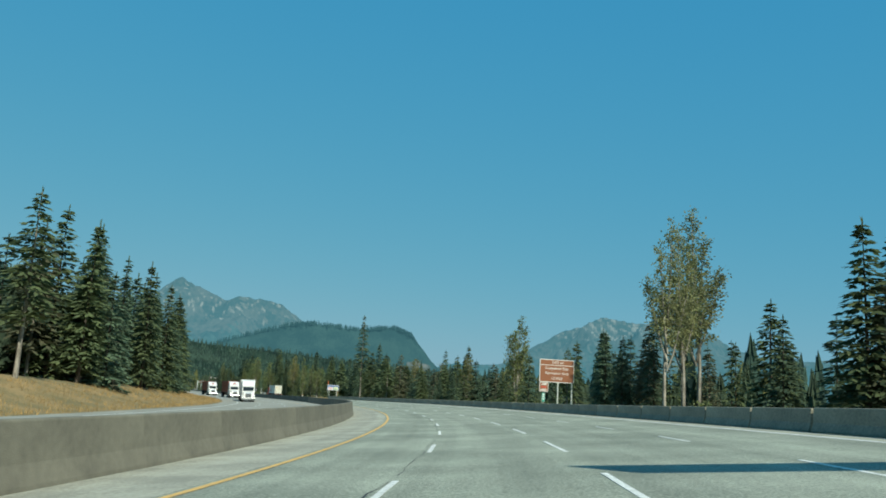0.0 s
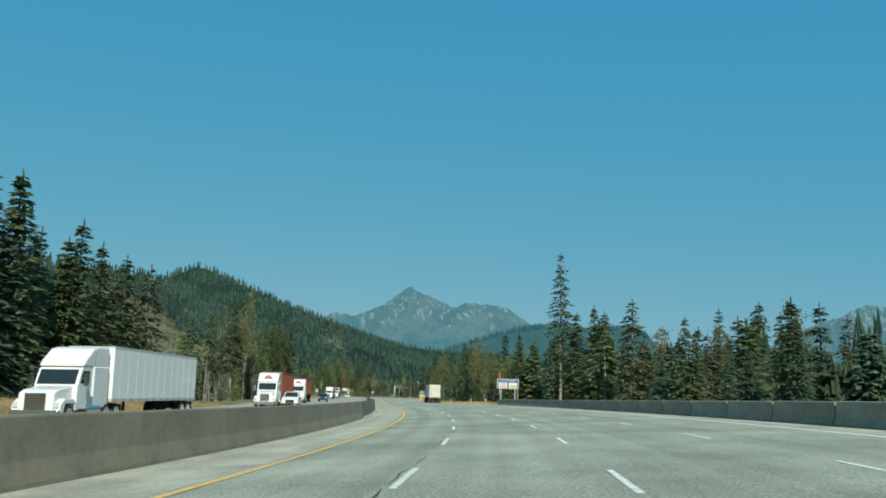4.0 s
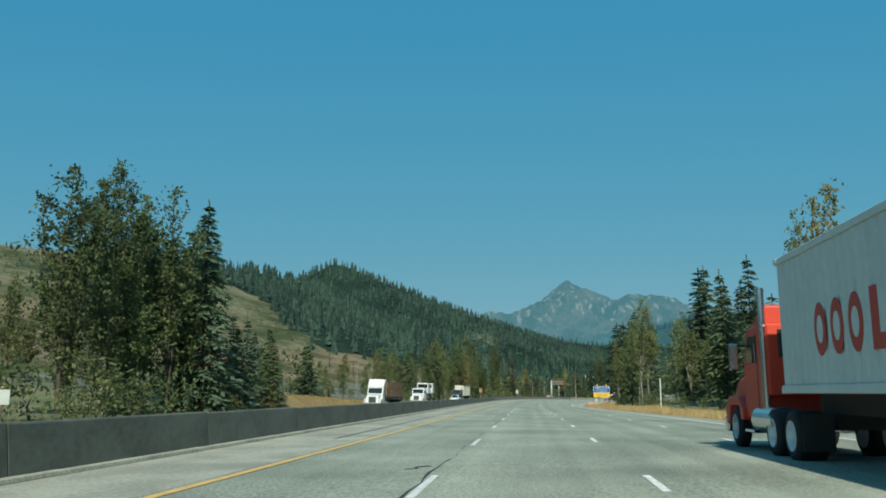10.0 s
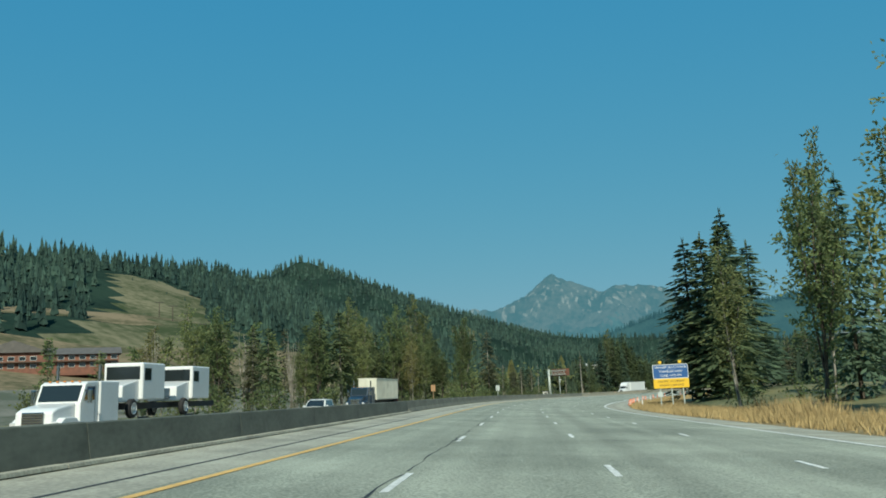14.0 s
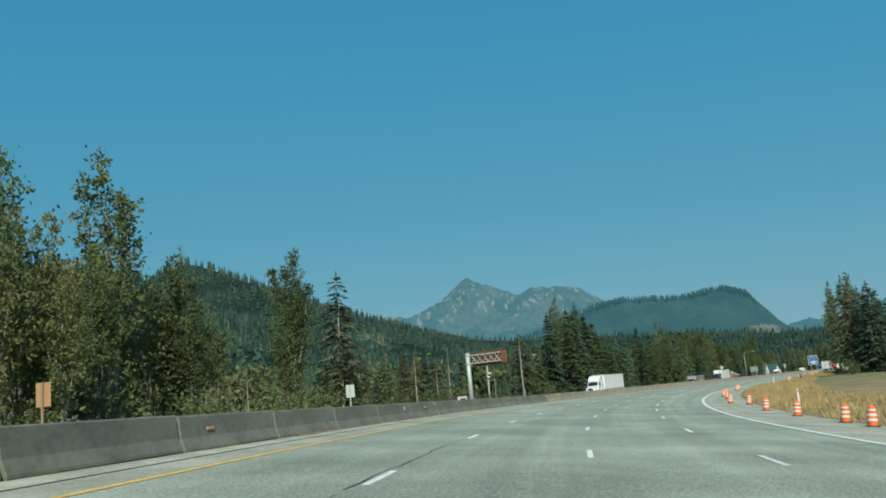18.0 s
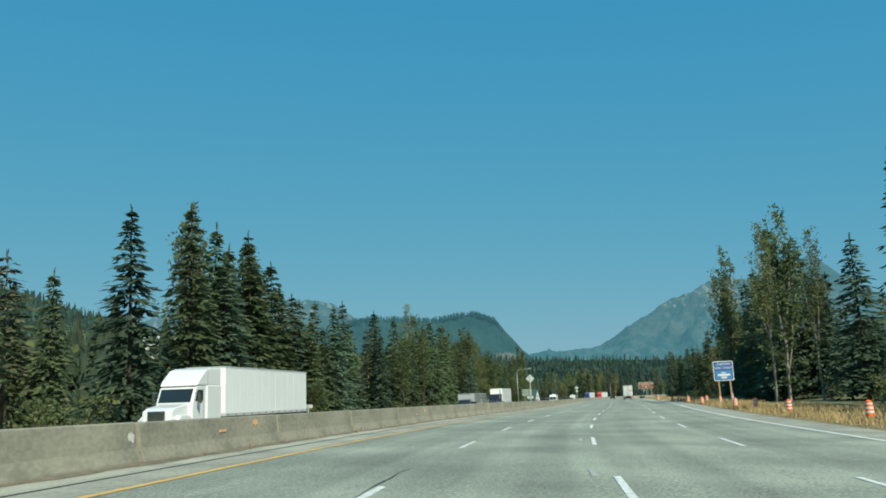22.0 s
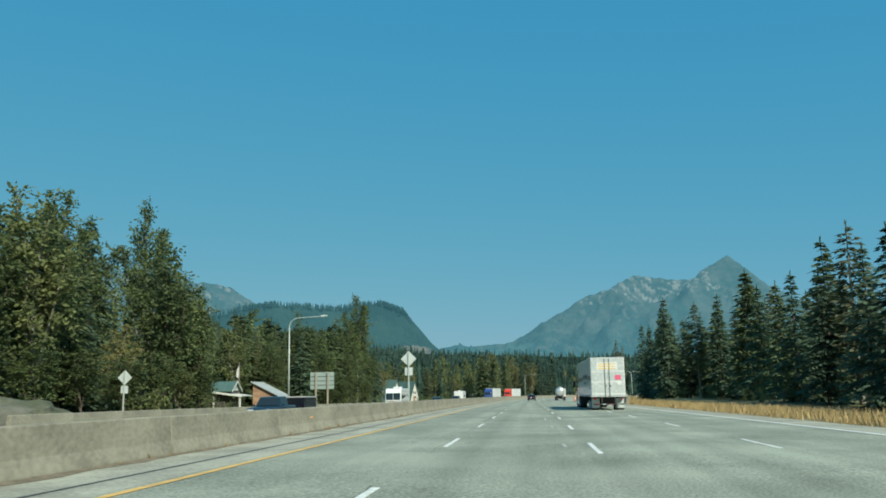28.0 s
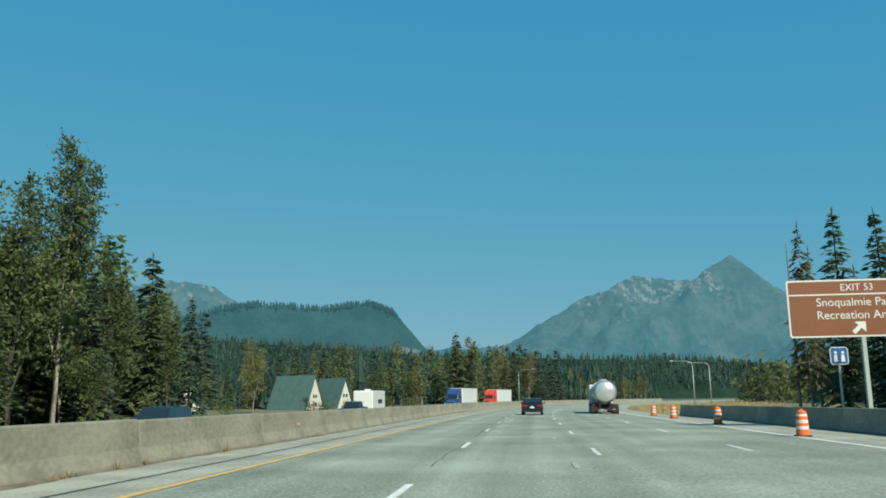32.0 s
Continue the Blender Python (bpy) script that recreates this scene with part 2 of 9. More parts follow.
HEADLAMP = mat("headlamp_lens", (0.75, 0.76, 0.76), 0.12, 0.3, scale=4, amount=0.2)
PLATE = mat("plate_white", (0.7, 0.7, 0.68), 0.5, scale=3, amount=0.2)
HILL_WOOD = mat("hill_forest_floor", (0.024, 0.045, 0.034), 1.0, second=(0.014, 0.028, 0.023), scale=0.02, fine=0.2, amount=1.0, spec=0)
HILL_GRASS = mat("ski_slope_grass", (0.165, 0.155, 0.10), 1.0, second=(0.05, 0.066, 0.034), scale=0.018, fine=0.22, amount=1.0, spec=0)
HILL_EARTH = mat("bare_hill_earth", (0.21, 0.168, 0.11), 1.0, second=(0.075, 0.078, 0.046), scale=0.03, fine=0.33, amount=1.0, spec=0, stretch=(1, 1, 4))
BANK_GREY = mat("grey_gravel_bank", (0.165, 0.158, 0.128), 0.95, second=(0.065, 0.075, 0.045), scale=0.05, fine=0.9, amount=1.0, bump=0.6, bump_scale=5)

# ---- helpers for building ----
def obj(name, verts, faces, material, parent=None, smooth=False, index=None):
    me = bpy.data.meshes.new(name)
    me.from_pydata([tuple(v) for v in verts], [], [tuple(f) for f in faces])
    for m in (material if isinstance(material, (list, tuple)) else (material,)):
        me.materials.append(m)
    if index is not None:
        me.polygons.foreach_set("material_index", np.asarray(index, dtype=np.int32))
    if smooth:
        me.polygons.foreach_set("use_smooth", np.ones(len(me.polygons), dtype=bool))
    me.update()
    ob = new(name, me)
    if parent is not None:
        ob.parent = parent
    return ob


def part(name, bm, material, parent=None, label="", smooth=False):
    me = bpy.data.meshes.new(name)
    bm.normal_update()
    bm.to_mesh(me)
    bm.free()
    me.materials.append(material)
    if smooth:
        me.polygons.foreach_set("use_smooth", np.ones(len(me.polygons), dtype=bool))
    ob = new(name, me)
    if parent is not None:
        ob.parent = parent
    if label:
        tagged(ob, label)
    return ob


def again(ob, m, parent=None):
    """One more object on the same mesh, under the same or another parent."""
    c = ob.copy()
    scene.collection.objects.link(c)
    if parent is not None:
        c.parent = parent
    c.matrix_basis = m
    return c


def bm_box(x0, x1, y0, y1, z0, z1, bevel=0.0, bm=None, segments=1):
    own = bm or bmesh.new()
    got = bmesh.ops.create_cube(own, size=1.0, matrix=Matrix.Translation(((x0 + x1) / 2, (y0 + y1) / 2, (z0 + z1) / 2)) @ Matrix.Diagonal((x1 - x0, y1 - y0, z1 - z0, 1)))
    if bevel:
        edges = list({e for v in got["verts"] for e in v.link_edges})
        bmesh.ops.bevel(own, geom=edges, offset=bevel, segments=segments, affect="EDGES", profile=0.5)
    return own


def bm_tube(p0, p1, r0, r1=None, n=10, bm=None, caps=True):
    own = bm or bmesh.new()
    p0, p1 = Vector(p0), Vector(p1)
    d = p1 - p0
    turn = d.to_track_quat("Z", "Y").to_matrix().to_4x4()
    bmesh.ops.create_cone(own, cap_ends=caps, segments=n, radius1=r0, radius2=r0 if r1 is None else r1, depth=d.length,
                          matrix=Matrix.Translation((p0 + p1) / 2) @ turn)
    return own


def bm_prism(outline, axis, a, b, bevel=0.0, bm=None):
    """An outline of 2D points, pushed from a to b along an axis (0: outline in y,z; 1: in x,z; 2: in x,y)."""
    own = bm or bmesh.new()
    ring = []
    for w in (a, b):
        row = []
        for p, q in outline:
            co = [p, q]
            co.insert(axis, w)
            row.append(own.verts.new(co))
        ring.append(row)
    n = len(outline)
    faces = [own.faces.new(ring[0]), own.faces.new(ring[1][::-1])]
    for i in range(n):
        faces.append(own.faces.new((ring[0][i], ring[1][i], ring[1][(i + 1) % n], ring[0][(i + 1) % n])))
    bmesh.ops.recalc_face_normals(own, faces=faces)
    if bevel:
        bmesh.ops.bevel(own, geom=list({e for f in faces for e in f.edges}), offset=bevel, segments=2, affect="EDGES", profile=0.5)
    return own


def thing(name, m, label, category, group=""):
    ob = new(name)
    ob.empty_display_size = 0.3
    ob.matrix_basis = m
    return tagged(ob, label, category, group)


# ---- the road's line: distance along it, heading, cross slope in degrees ----
ROAD = [(-120, -20.0, -4.84), (0, -5.73, -4.84), (40, 0.63, -4.1), (80, 5.23, -3.62), (120, 9.7, -3.55), (160, 14.45, -3.38),
        (200, 18.97, -2.77), (240, 21.9, -2.22), (280, 21.53, -1.46), (320, 20.84, -0.43), (360, 21.04, 0.65), (400, 21.05, 1.79),
        (440, 20.18, 2.79), (480, 20.64, 3.77), (520, 18.48, 4.7), (560, 13.77, 5.1), (600, 8.1, 4.72), (640, 2.22, 3.56),
        (680, -2.92, 2.4), (720, -7.18, 1.85), (760, -9.05, 1.22), (800, -7.59, 0.36), (840, -7.38, 0.13), (880, -8.44, 0.23),
        (920, -8.0, 0.3), (960, -8.03, 0.26), (1040, -8.7, 0.4), (1120, -13.0, 1.5), (1240, -26.0, 2.0), (1400, -45.0, 2.0), (1700, -60.0, 0.0)]
_r = np.array(ROAD)
LINE_S = np.arange(-120, 1700.1, 1.0)
_k = np.hanning(43)[1:-1]
_k /= _k.sum()
LINE_H = np.radians(np.convolve(np.pad(np.interp(LINE_S, _r[:, 0], _r[:, 1]), 20, mode="edge"), _k, "valid"))
LINE_B = np.tan(np.radians(np.convolve(np.pad(np.interp(LINE_S, _r[:, 0], _r[:, 2]), 20, mode="edge"), _k, "valid")))
_mid = (LINE_H[1:] + LINE_H[:-1]) / 2
LINE_X = np.concatenate([[0], np.cumsum(-np.sin(_mid))])
LINE_Y = np.concatenate([[0], np.cumsum(np.cos(_mid))])
LINE_X -= LINE_X[120]
LINE_Y -= LINE_Y[120]


def soft_step(a, b, v):
    t = np.clip((np.asarray(v, dtype=float) - a) / (b - a), 0, 1)
    return t * t * (3 - 2 * t)


LEFT_EDGE, RIGHT_EDGE = -26.6, 11.6


def plane_z(s, u):
    """The paved surface: banked on our side, flatter and a little lower beyond the median."""
    u = np.asarray(u, dtype=float)
    flat = np.where(u < -8.3, -8.3 + 0.35 * (u + 8.3), u)
    drop = np.interp(s, [260, 380, 600, 770, 860, 990, 1500], [0.0, 0.75, 0.75, 0.32, 0.36, 0.52, 0.6]) * soft_step(8.3, 12.5, -u)
    return fall(s) - flat * np.interp(s, LINE_S, LINE_B) - drop


def ground_z(s, u):
    """Height of the land, at a distance along the road and to its right."""
    s, u = np.asarray(s, dtype=float), np.asarray(u, dtype=float)
    inside = np.clip(u, LEFT_EDGE, RIGHT_EDGE)
    z = plane_z(s, inside) - fall(s)
    out_l, out_r = np.maximum(LEFT_EDGE - u, 0), np.maximum(u - RIGHT_EDGE, 0)
    z = z * (1 - soft_step(10, 60, out_l) * 0.9) * (1 - soft_step(6, 50, out_r) * 0.9)
    roll = 0.35 * np.sin(s * 0.045 + u * 0.06) + 0.25 * np.sin(s * 0.11 - u * 0.13 + 1.3)
    z = z + roll * soft_step(2, 14, out_l + out_r)
    z = z + 2.0 * soft_step(1.5, 13, out_l) * (soft_step(-40, 20, s) - soft_step(185, 235, s))
    z = z + 1.9 * soft_step(1.5, 12, out_l) * (soft_step(385, 410, s) - soft_step(440, 475, s))
    z = z + 16.0 * soft_step(28, 180, out_l) * (soft_step(330, 480, s) - soft_step(700, 980, s))
    z = z + 40.0 * soft_step(120, 300, out_l) * (soft_step(200, 420, s) - soft_step(750, 1050, s))
    z = z + 1.2 * soft_step(3, 22, out_r) * (soft_step(330, 380, s) - soft_step(560, 620, s))
    z = z - 0.7 * soft_step(0.5, 6, out_r) * (1 - soft_step(240, 280, s))
    return z + fall(s)


def place(s, u):
    h = np.interp(s, LINE_S, LINE_H)
    return np.interp(s, LINE_S, LINE_X) + u * np.cos(h), np.interp(s, LINE_S, LINE_Y) + u * np.sin(h)


def on_road(s, u, up=0.0, turn=0.0):
    """A pose on the banked road plane, facing along the road."""
    x, y = place(s, u)
    h, b = float(np.interp(s, LINE_S, LINE_H)), float(np.interp(s, LINE_S, LINE_B))
    b = b * (0.35 if u < -8.3 else 1.0)
    m = Matrix.Translation((x, y, float(plane_z(s, u)))) @ Matrix.Rotation(h, 4, "Z") @ Matrix.Rotation(math.atan(b), 4, "Y") @ Matrix.Rotation(radians(turn), 4, "Z")
    return m @ Matrix.Translation((0, 0, up))


def on_land(s, u, up=0.0, turn=0.0, scale=1.0):
    """An upright pose on the land; turn counts from the road's heading."""
    x, y = place(s, u)
    h = float(np.interp(s, LINE_S, LINE_H))
    return Matrix.Translation((x, y, float(ground_z(s, u)) + up)) @ Matrix.Rotation(h + radians(turn), 4, "Z") @ Matrix.Scale(scale, 4)


def strip(name, s_list, columns, material, lift=0.0, parent=None, smooth=True):
    """A sheet along the road: columns of distances to the right, fixed or given along the way, on the road's own plane."""
    verts, faces, flat, n = [], [], [], len(columns)
    for s in s_list:
        for u in columns:
            u = float(u(s)) if callable(u) else u
            flat.append((u, s))
            x, y = place(s, u)
            verts.append((x, y, float(plane_z(s, u)) + lift))
    for i in range(len(s_list) - 1):
        for j in range(n - 1):
            a = i * n + j
            faces.append((a, a + 1, a + n + 1, a + n))
    ob = obj(name, verts, faces, material, parent, smooth)
    flat = np.array(flat, dtype=np.float32)
    loops = np.array(faces, dtype=np.int32).ravel()
    ob.data.uv_layers.new(name="along").data.foreach_set("uv", flat[loops].ravel())
    return ob


# ---- ground ----
gs = np.concatenate([np.arange(-120, 1300, 5.0), np.arange(1300, 1700, 10)])
gu = np.array([-420, -360, -300, -260, -225, -195, -170, -148, -130, -115, -102, -90, -80, -71, -63, -56, -50, -45, -41, -38, -35.5, -33, -31, -29.5, -28.2, -27.2, -26.6,
               -26.0, -12, 0, 11, 11.6, 12.6, 13.8, 15, 16.5, 18, 20, 22.5, 25, 28, 32, 37, 43, 50, 58, 68, 80, 95, 112, 130, 155, 185, 220])
S2, U2 = np.meshgrid(gs, gu, indexing="ij")
gx, gy = place(S2, U2)
gz = ground_z(S2, U2) - np.where((U2 > -26.5) & (U2 < 11.55), 0.35, 0.02)
nu = len(gu)
gi = np.arange(len(gs) - 1)[:, None] * nu + np.arange(nu - 1)[None, :]
gf = np.stack([gi, gi + 1, gi + nu + 1, gi + nu], -1).reshape(-1, 4)
mid_u, mid_s = (U2[:-1, :-1] + U2[1:, 1:]) / 2, S2[:-1, :-1]
dry = ((mid_u > 0) & (mid_u < np.where((mid_s > 560) & (mid_s < 690), 46, np.where(mid_s > 1064, 34, 19))) & (mid_s > 262)) | ((mid_u < 0) & (mid_u > -40) & ((mid_s < 235) | ((mid_s > 380) & (mid_s < 480))))
cleared = (mid_u < -128) & (mid_s > 330) & (mid_s < 960)
bank = (mid_u < -60) & (mid_u > -128) & (mid_s > 440) & (mid_s < 690)
tagged(obj("ground", np.stack([gx, gy, gz], -1).reshape(-1, 3), gf, [GRASS_MIX, GRASS_DRY, HILL_EARTH, BANK_GREY], smooth=True, index=np.where(dry, 1, np.where(cleared, 2, np.where(bank, 3, 0))).ravel()),
       "rough roadside land with dry golden grass and scrub", "ground", kind="structure")
valley = bmesh.new()
bmesh.ops.create_grid(valley, x_segments=60, y_segments=60, size=4700, matrix=Matrix.Translation((0, 700, -16)))
tagged(part("ground_valley", valley, GRASS_MIX), "wide wooded valley floor reaching the mountains", "ground", kind="structure")

# ---- pavement ----
ALONG = np.concatenate([np.arange(-110, 1200, 4.0), np.arange(1200, 1500, 8.0)])
# the painted lines wander a little across the pavement: distance along the road, distance to its right
YELLOW_LINE = [(13, -5.1), (55, -5.0), (110, -5.02), (203, -5.3), (232, -5.5), (262, -5.25), (292, -5.22), (320, -4.87), (382, -5.0), (412, -5.0), (505, -5.25), (538, -5.95), (568, -6.15), (600, -6.2), (630, -5.9),
               (660, -5.8), (693, -6.1), (757, -5.9), (788, -5.8), (881, -5.55), (945, -5.7), (1006, -5.5)]
INNER_LINE = [(0, -1.9), (50, -1.85), (110, -1.8), (205, -1.9), (232, -2.1), (262, -1.78), (295, -1.53), (322, -1.56), (385, -1.7), (416, -1.88), (505, -2.47), (540, -2.72), (570, -2.55), (605, -2.45), (632, -2.22),
              (665, -2.28), (695, -2.42), (762, -2.06), (792, -2.1), (882, -2.13), (950, -1.93), (1010, -1.78)]
MIDDLE_LINE = [(0, 1.8), (50, 1.55), (115, 1.6), (208, 1.75), (238, 1.46), (268, 1.6), (296, 1.76), (325, 1.83), (385, 1.73), (420, 1.45), (505, 0.8), (541, 0.56), (570, 0.82), (605, 1.05), (633, 1.12), (665, 1.1),
               (695, 1.12), (758, 1.47), (793, 1.48), (882, 1.48), (946, 1.6), (1010, 1.66)]
OUTER_LINE = [(0, 6.0), (50, 5.8), (115, 5.7), (207, 6.0), (236, 5.56), (268, 5.47), (296, 5.55), (330, 5.8), (392, 5.68), (425, 5.2), (506, 4.7), (542, 4.1), (570, 4.25), (607, 4.42), (634, 4.4), (665, 4.5), (705, 5.1),
              (758, 5.52), (795, 5.5), (885, 5.55), (1012, 5.4)]
WHITE_LINE = [(0, 10.6), (60, 10.1), (120, 9.75), (210, 10.3), (245, 9.8), (275, 9.2), (400, 9.7), (425, 9.0), (512, 8.7), (545, 8.1), (570, 8.2), (600, 8.0), (633, 8.0), (665, 8.2), (702, 9.4), (770, 9.3), (890, 9.8), (1015, 8.7)]


def wander(table, off=0.0):
    ss, us = [p[0] for p in table], [p[1] for p in table]
    return lambda s: np.mean(np.interp(np.asarray(s) + np.array([-9.0, -3.0, 3.0, 9.0]), ss, us)) + off


yellow_u, inner_u, middle_u, outer_u, white_u = (wander(w) for w in (YELLOW_LINE, INNER_LINE, MIDDLE_LINE, OUTER_LINE, WHITE_LINE))
road = tagged(strip("road", ALONG, [wander(YELLOW_LINE, -0.25), -3.8, -2.0, 0, 1.45, 3.3, 5.2, 7, wander(WHITE_LINE, 0.3)], ASPHALT), "grey weathered four-lane highway carriageway", "road", kind="structure")
tagged(strip("road_shoulder_median", ALONG, [-8.35, -7.2, wander(YELLOW_LINE, -0.25)], SHOULDER), "pale worn inner shoulder beside the median barrier", "shoulder", kind="structure")
tagged(strip("road_shoulder_outer", ALONG, [wander(WHITE_LINE, 0.3), 11.2, 11.6], SHOULDER), "pale worn outer shoulder", "shoulder", kind="structure")
tagged(strip("road_opposite", ALONG, [-26.6, -22, -18, -14, -12.5, -10.5, -8.7], FARLANE), "grey opposite carriageway behind the barrier", "road", kind="structure")


def line(name, u, width, material, s0=-100.0, s1=1450.0, lift=0.01):
    along = u if callable(u) else lambda s: u
    return strip(name, [s for s in ALONG if s0 <= s <= s1], [lambda s: along(s) - width / 2, lambda s: along(s) + width / 2], material, lift, road)


line("edge_line_yellow", yellow_u, 0.17, YELLOW)
line("edge_line_white", white_u, 0.26, PAINT)
line("opposite_edge_line", -12.8, 0.12, YELLOW)
line("opposite_edge_line", -23.9, 0.14, PAINT)
line("sealed_joint", wander(YELLOW_LINE, -1.15), 0.095, TAR, lift=0.004, s0=330)
crack = random.Random(17)
s = -90.0
while s < 1150:
    # the joint beside the lane line, sealed in wandering lengths
    reach, wide = crack.uniform(5, 16), crack.uniform(0.012, 0.034)
    spots = np.arange(s, s + reach, 1.0)
    verts, faces = [], []
    for i, a in enumerate(spots):
        u = float(inner_u(a)) - 0.13 + 0.035 * math.sin(a * 0.9) + 0.03 * math.sin(a * 2.3 + 1)
        for side in (-1, 1):
            x, y = place(a, u + side * wide * (0.6 + 0.4 * math.sin(a * 1.7)))
            verts.append((x, y, float(plane_z(a, u)) + 0.004))
        if i:
            faces.append((2 * i - 2, 2 * i - 1, 2 * i + 1, 2 * i))
    obj("sealed_joint", verts, faces, TAR, road)
    s += reach + crack.choice([0.0, 0.5, 2.0, 6.0])
dash = part("lane_dash", bm_box(-0.06, 0.06, -3.05, 0, 0.003, 0.012), PAINT, road)
dash.matrix_basis = on_road(-90, -2.0)


def dash_line(along, ends, longest):
    """Dashes about every 12.4 m, each given by its count and its far end; longest: their length along the road."""
    counts, far = [e[0] for e in ends], [e[1] for e in ends]
    first, last = counts[0] - int((far[0] + 80) / 12.4), counts[-1] + int((1240 - far[-1]) / 12.6)
    for k in range(first, last):
        s = float(np.interp(k, counts, far)) + 12.4 * min(k - counts[0], 0) + 12.6 * max(k - counts[-1], 0)
        stretch = float(np.interp(s, *longest)) / 3.05
        slant = math.degrees(math.atan((float(along(s - 4)) - float(along(s))) / 4))
        again(dash, on_road(s, float(along(s)), 0.002, slant) @ Matrix.Diagonal((1, stretch, 1, 1)))


dash_line(inner_u, [(0, 27.0), (2, 51.3), (3, 63.7), (7, 114.5), (8, 127.0), (15, 211.0), (17, 234.0), (18, 245.9), (19, 257.9), (20, 270.4), (22, 294.4), (23, 306.8), (24, 318.2), (25, 330.0), (29, 379.4), (30, 391.9),
                    (32, 416.0), (33, 427.9), (39, 502.2), (40, 514.2), (42, 539.1), (43, 551.2), (44, 564.5), (45, 577.1), (47, 602.0), (48, 613.5), (49, 624.5), (50, 636.0), (52, 661.5), (53, 674.1), (54, 687.4),
                    (55, 700.6), (60, 762.5), (61, 775.2), (62, 788.2), (63, 801.5), (69, 875.2), (70, 888.4), (75, 951.6), (79, 1002.4), (80, 1015.4)], ([0, 480, 560, 640], [3.9, 3.9, 5.2, 4.0]))
dash_line(middle_u, [(0, 15.4), (3, 52.6), (4, 65.2), (8, 113.5), (9, 125.5), (16, 210.6), (18, 233.8), (19, 246.4), (21, 270.0), (23, 293.8), (24, 306.4), (25, 318.3), (26, 331.0), (30, 380.6), (31, 393.4), (33, 418.2),
                     (34, 429.6), (40, 505.9), (41, 518.4), (43, 544.1), (45, 570.1), (46, 582.9), (47, 597.2), (48, 610.0), (50, 635.7), (52, 662.2), (53, 675.5), (54, 689.3), (55, 703.0), (59, 754.3), (60, 768.0),
                     (62, 795.3), (69, 885.5), (74, 947.9), (79, 1012.0), (80, 1024.4)], ([0, 400, 520, 900, 1000], [6.3, 6.0, 5.0, 5.0, 3.8]))
dash_line(outer_u, [(0, 30.0), (2, 53.7), (7, 114.8), (15, 210.0), (17, 232.4), (20, 269.0), (22, 292.6), (23, 305.2), (25, 331.0), (30, 393.8), (32, 418.6), (39, 507.1), (42, 544.2), (44, 568.8), (45, 581.8), (47, 609.4),
                    (49, 635.4), (51, 663.0), (54, 702.6), (58, 757.6), (61, 797.0), (68, 886.7), (78, 1013.3)], ([0, 1200], [4.1, 4.1]))
for u, s_first in ((-16.5, -80), (-20.2, -77)):
    for i in range(0, 102):
        again(dash, on_road(s_first + 12.19 * i, u, 0.002))
rng = random.Random(4)
scuff = part("worn_dash", bm_box(-0.05, 0.05, 0, 1.5, 0.002, 0.008), WORN, road)
scuff.matrix_basis = on_road(905, 0.75)
for s in np.arange(640, 1060, 12.19):
    again(scuff, on_road(s + rng.uniform(-1, 1), 0.85 + rng.uniform(-0.15, 0.15), 0.002))
patch = part("tar_crack", bm_prism([(-0.05, 0), (0.04, 0.5), (-0.02, 1.1), (0.09, 1.9), (0.04, 2.0), (-0.08, 1.2), (0.0, 0.6), (-0.1, 0.05)], 2, 0.002, 0.006), TAR, road)
patch.matrix_basis = on_road(232, 0.1)
for i in range(12):
    again(patch, on_road(rng.uniform(0, 1100), rng.choice([-2.1, -2.2, 1.6, 1.5, -6.3]) + rng.uniform(-0.2, 0.2), 0.002, rng.uniform(-20, 20)) @ Matrix.Diagonal((rng.uniform(0.6, 1.6), rng.uniform(0.3, 1.3), 1, 1)))

# ---- concrete barriers ----
LONG = 6.1


def barrier(name, s0, s1, u, material, label, height=0.86, step=LONG, outline=None, plain=False):
    """Cast blocks end to end, each set square to the road at its own middle."""
    root = tagged(new(name), label, "barrier", kind="structure")
    single_slope = [(-0.21, 0.0), (0.21, 0.0), (0.105, 0.97), (0.08, 1.0), (-0.08, 1.0), (-0.105, 0.97)]
    profile = outline or plain and single_slope or [(-0.28, 0.0), (0.28, 0.0), (0.27, 0.08), (0.165, 0.38), (0.105, 0.97), (0.08, 1.0), (-0.08, 1.0), (-0.105, 0.97), (-0.165, 0.38), (-0.27, 0.08)]

    def pose_at(s):
        tall = 1.0 if outline else float(np.interp(s, *height)) if isinstance(height, tuple) else height
        lean = Matrix.Identity(4)
        lean[2][1] = float(plane_z(s + 3, u) - plane_z(s - 3, u)) / 6
        return on_road(s, u) @ lean @ Matrix.Diagonal((1, 1, tall, 1))

    kinds = []
    for k in range(3):
        half = step / 2 - (0.006, 0.010, 0.014)[k]
        one = part("barrier_block", bm_prism(profile, 1, -half, half, 0.012), material, root)
        one.matrix_basis = pose_at(s0 + (k + 0.5) * step)
        kinds.append(one)
    for i in range(3, int((s1 - s0) / step)):
        again(kinds[i % 3], pose_at(s0 + (i + 0.5) * step))
    return root


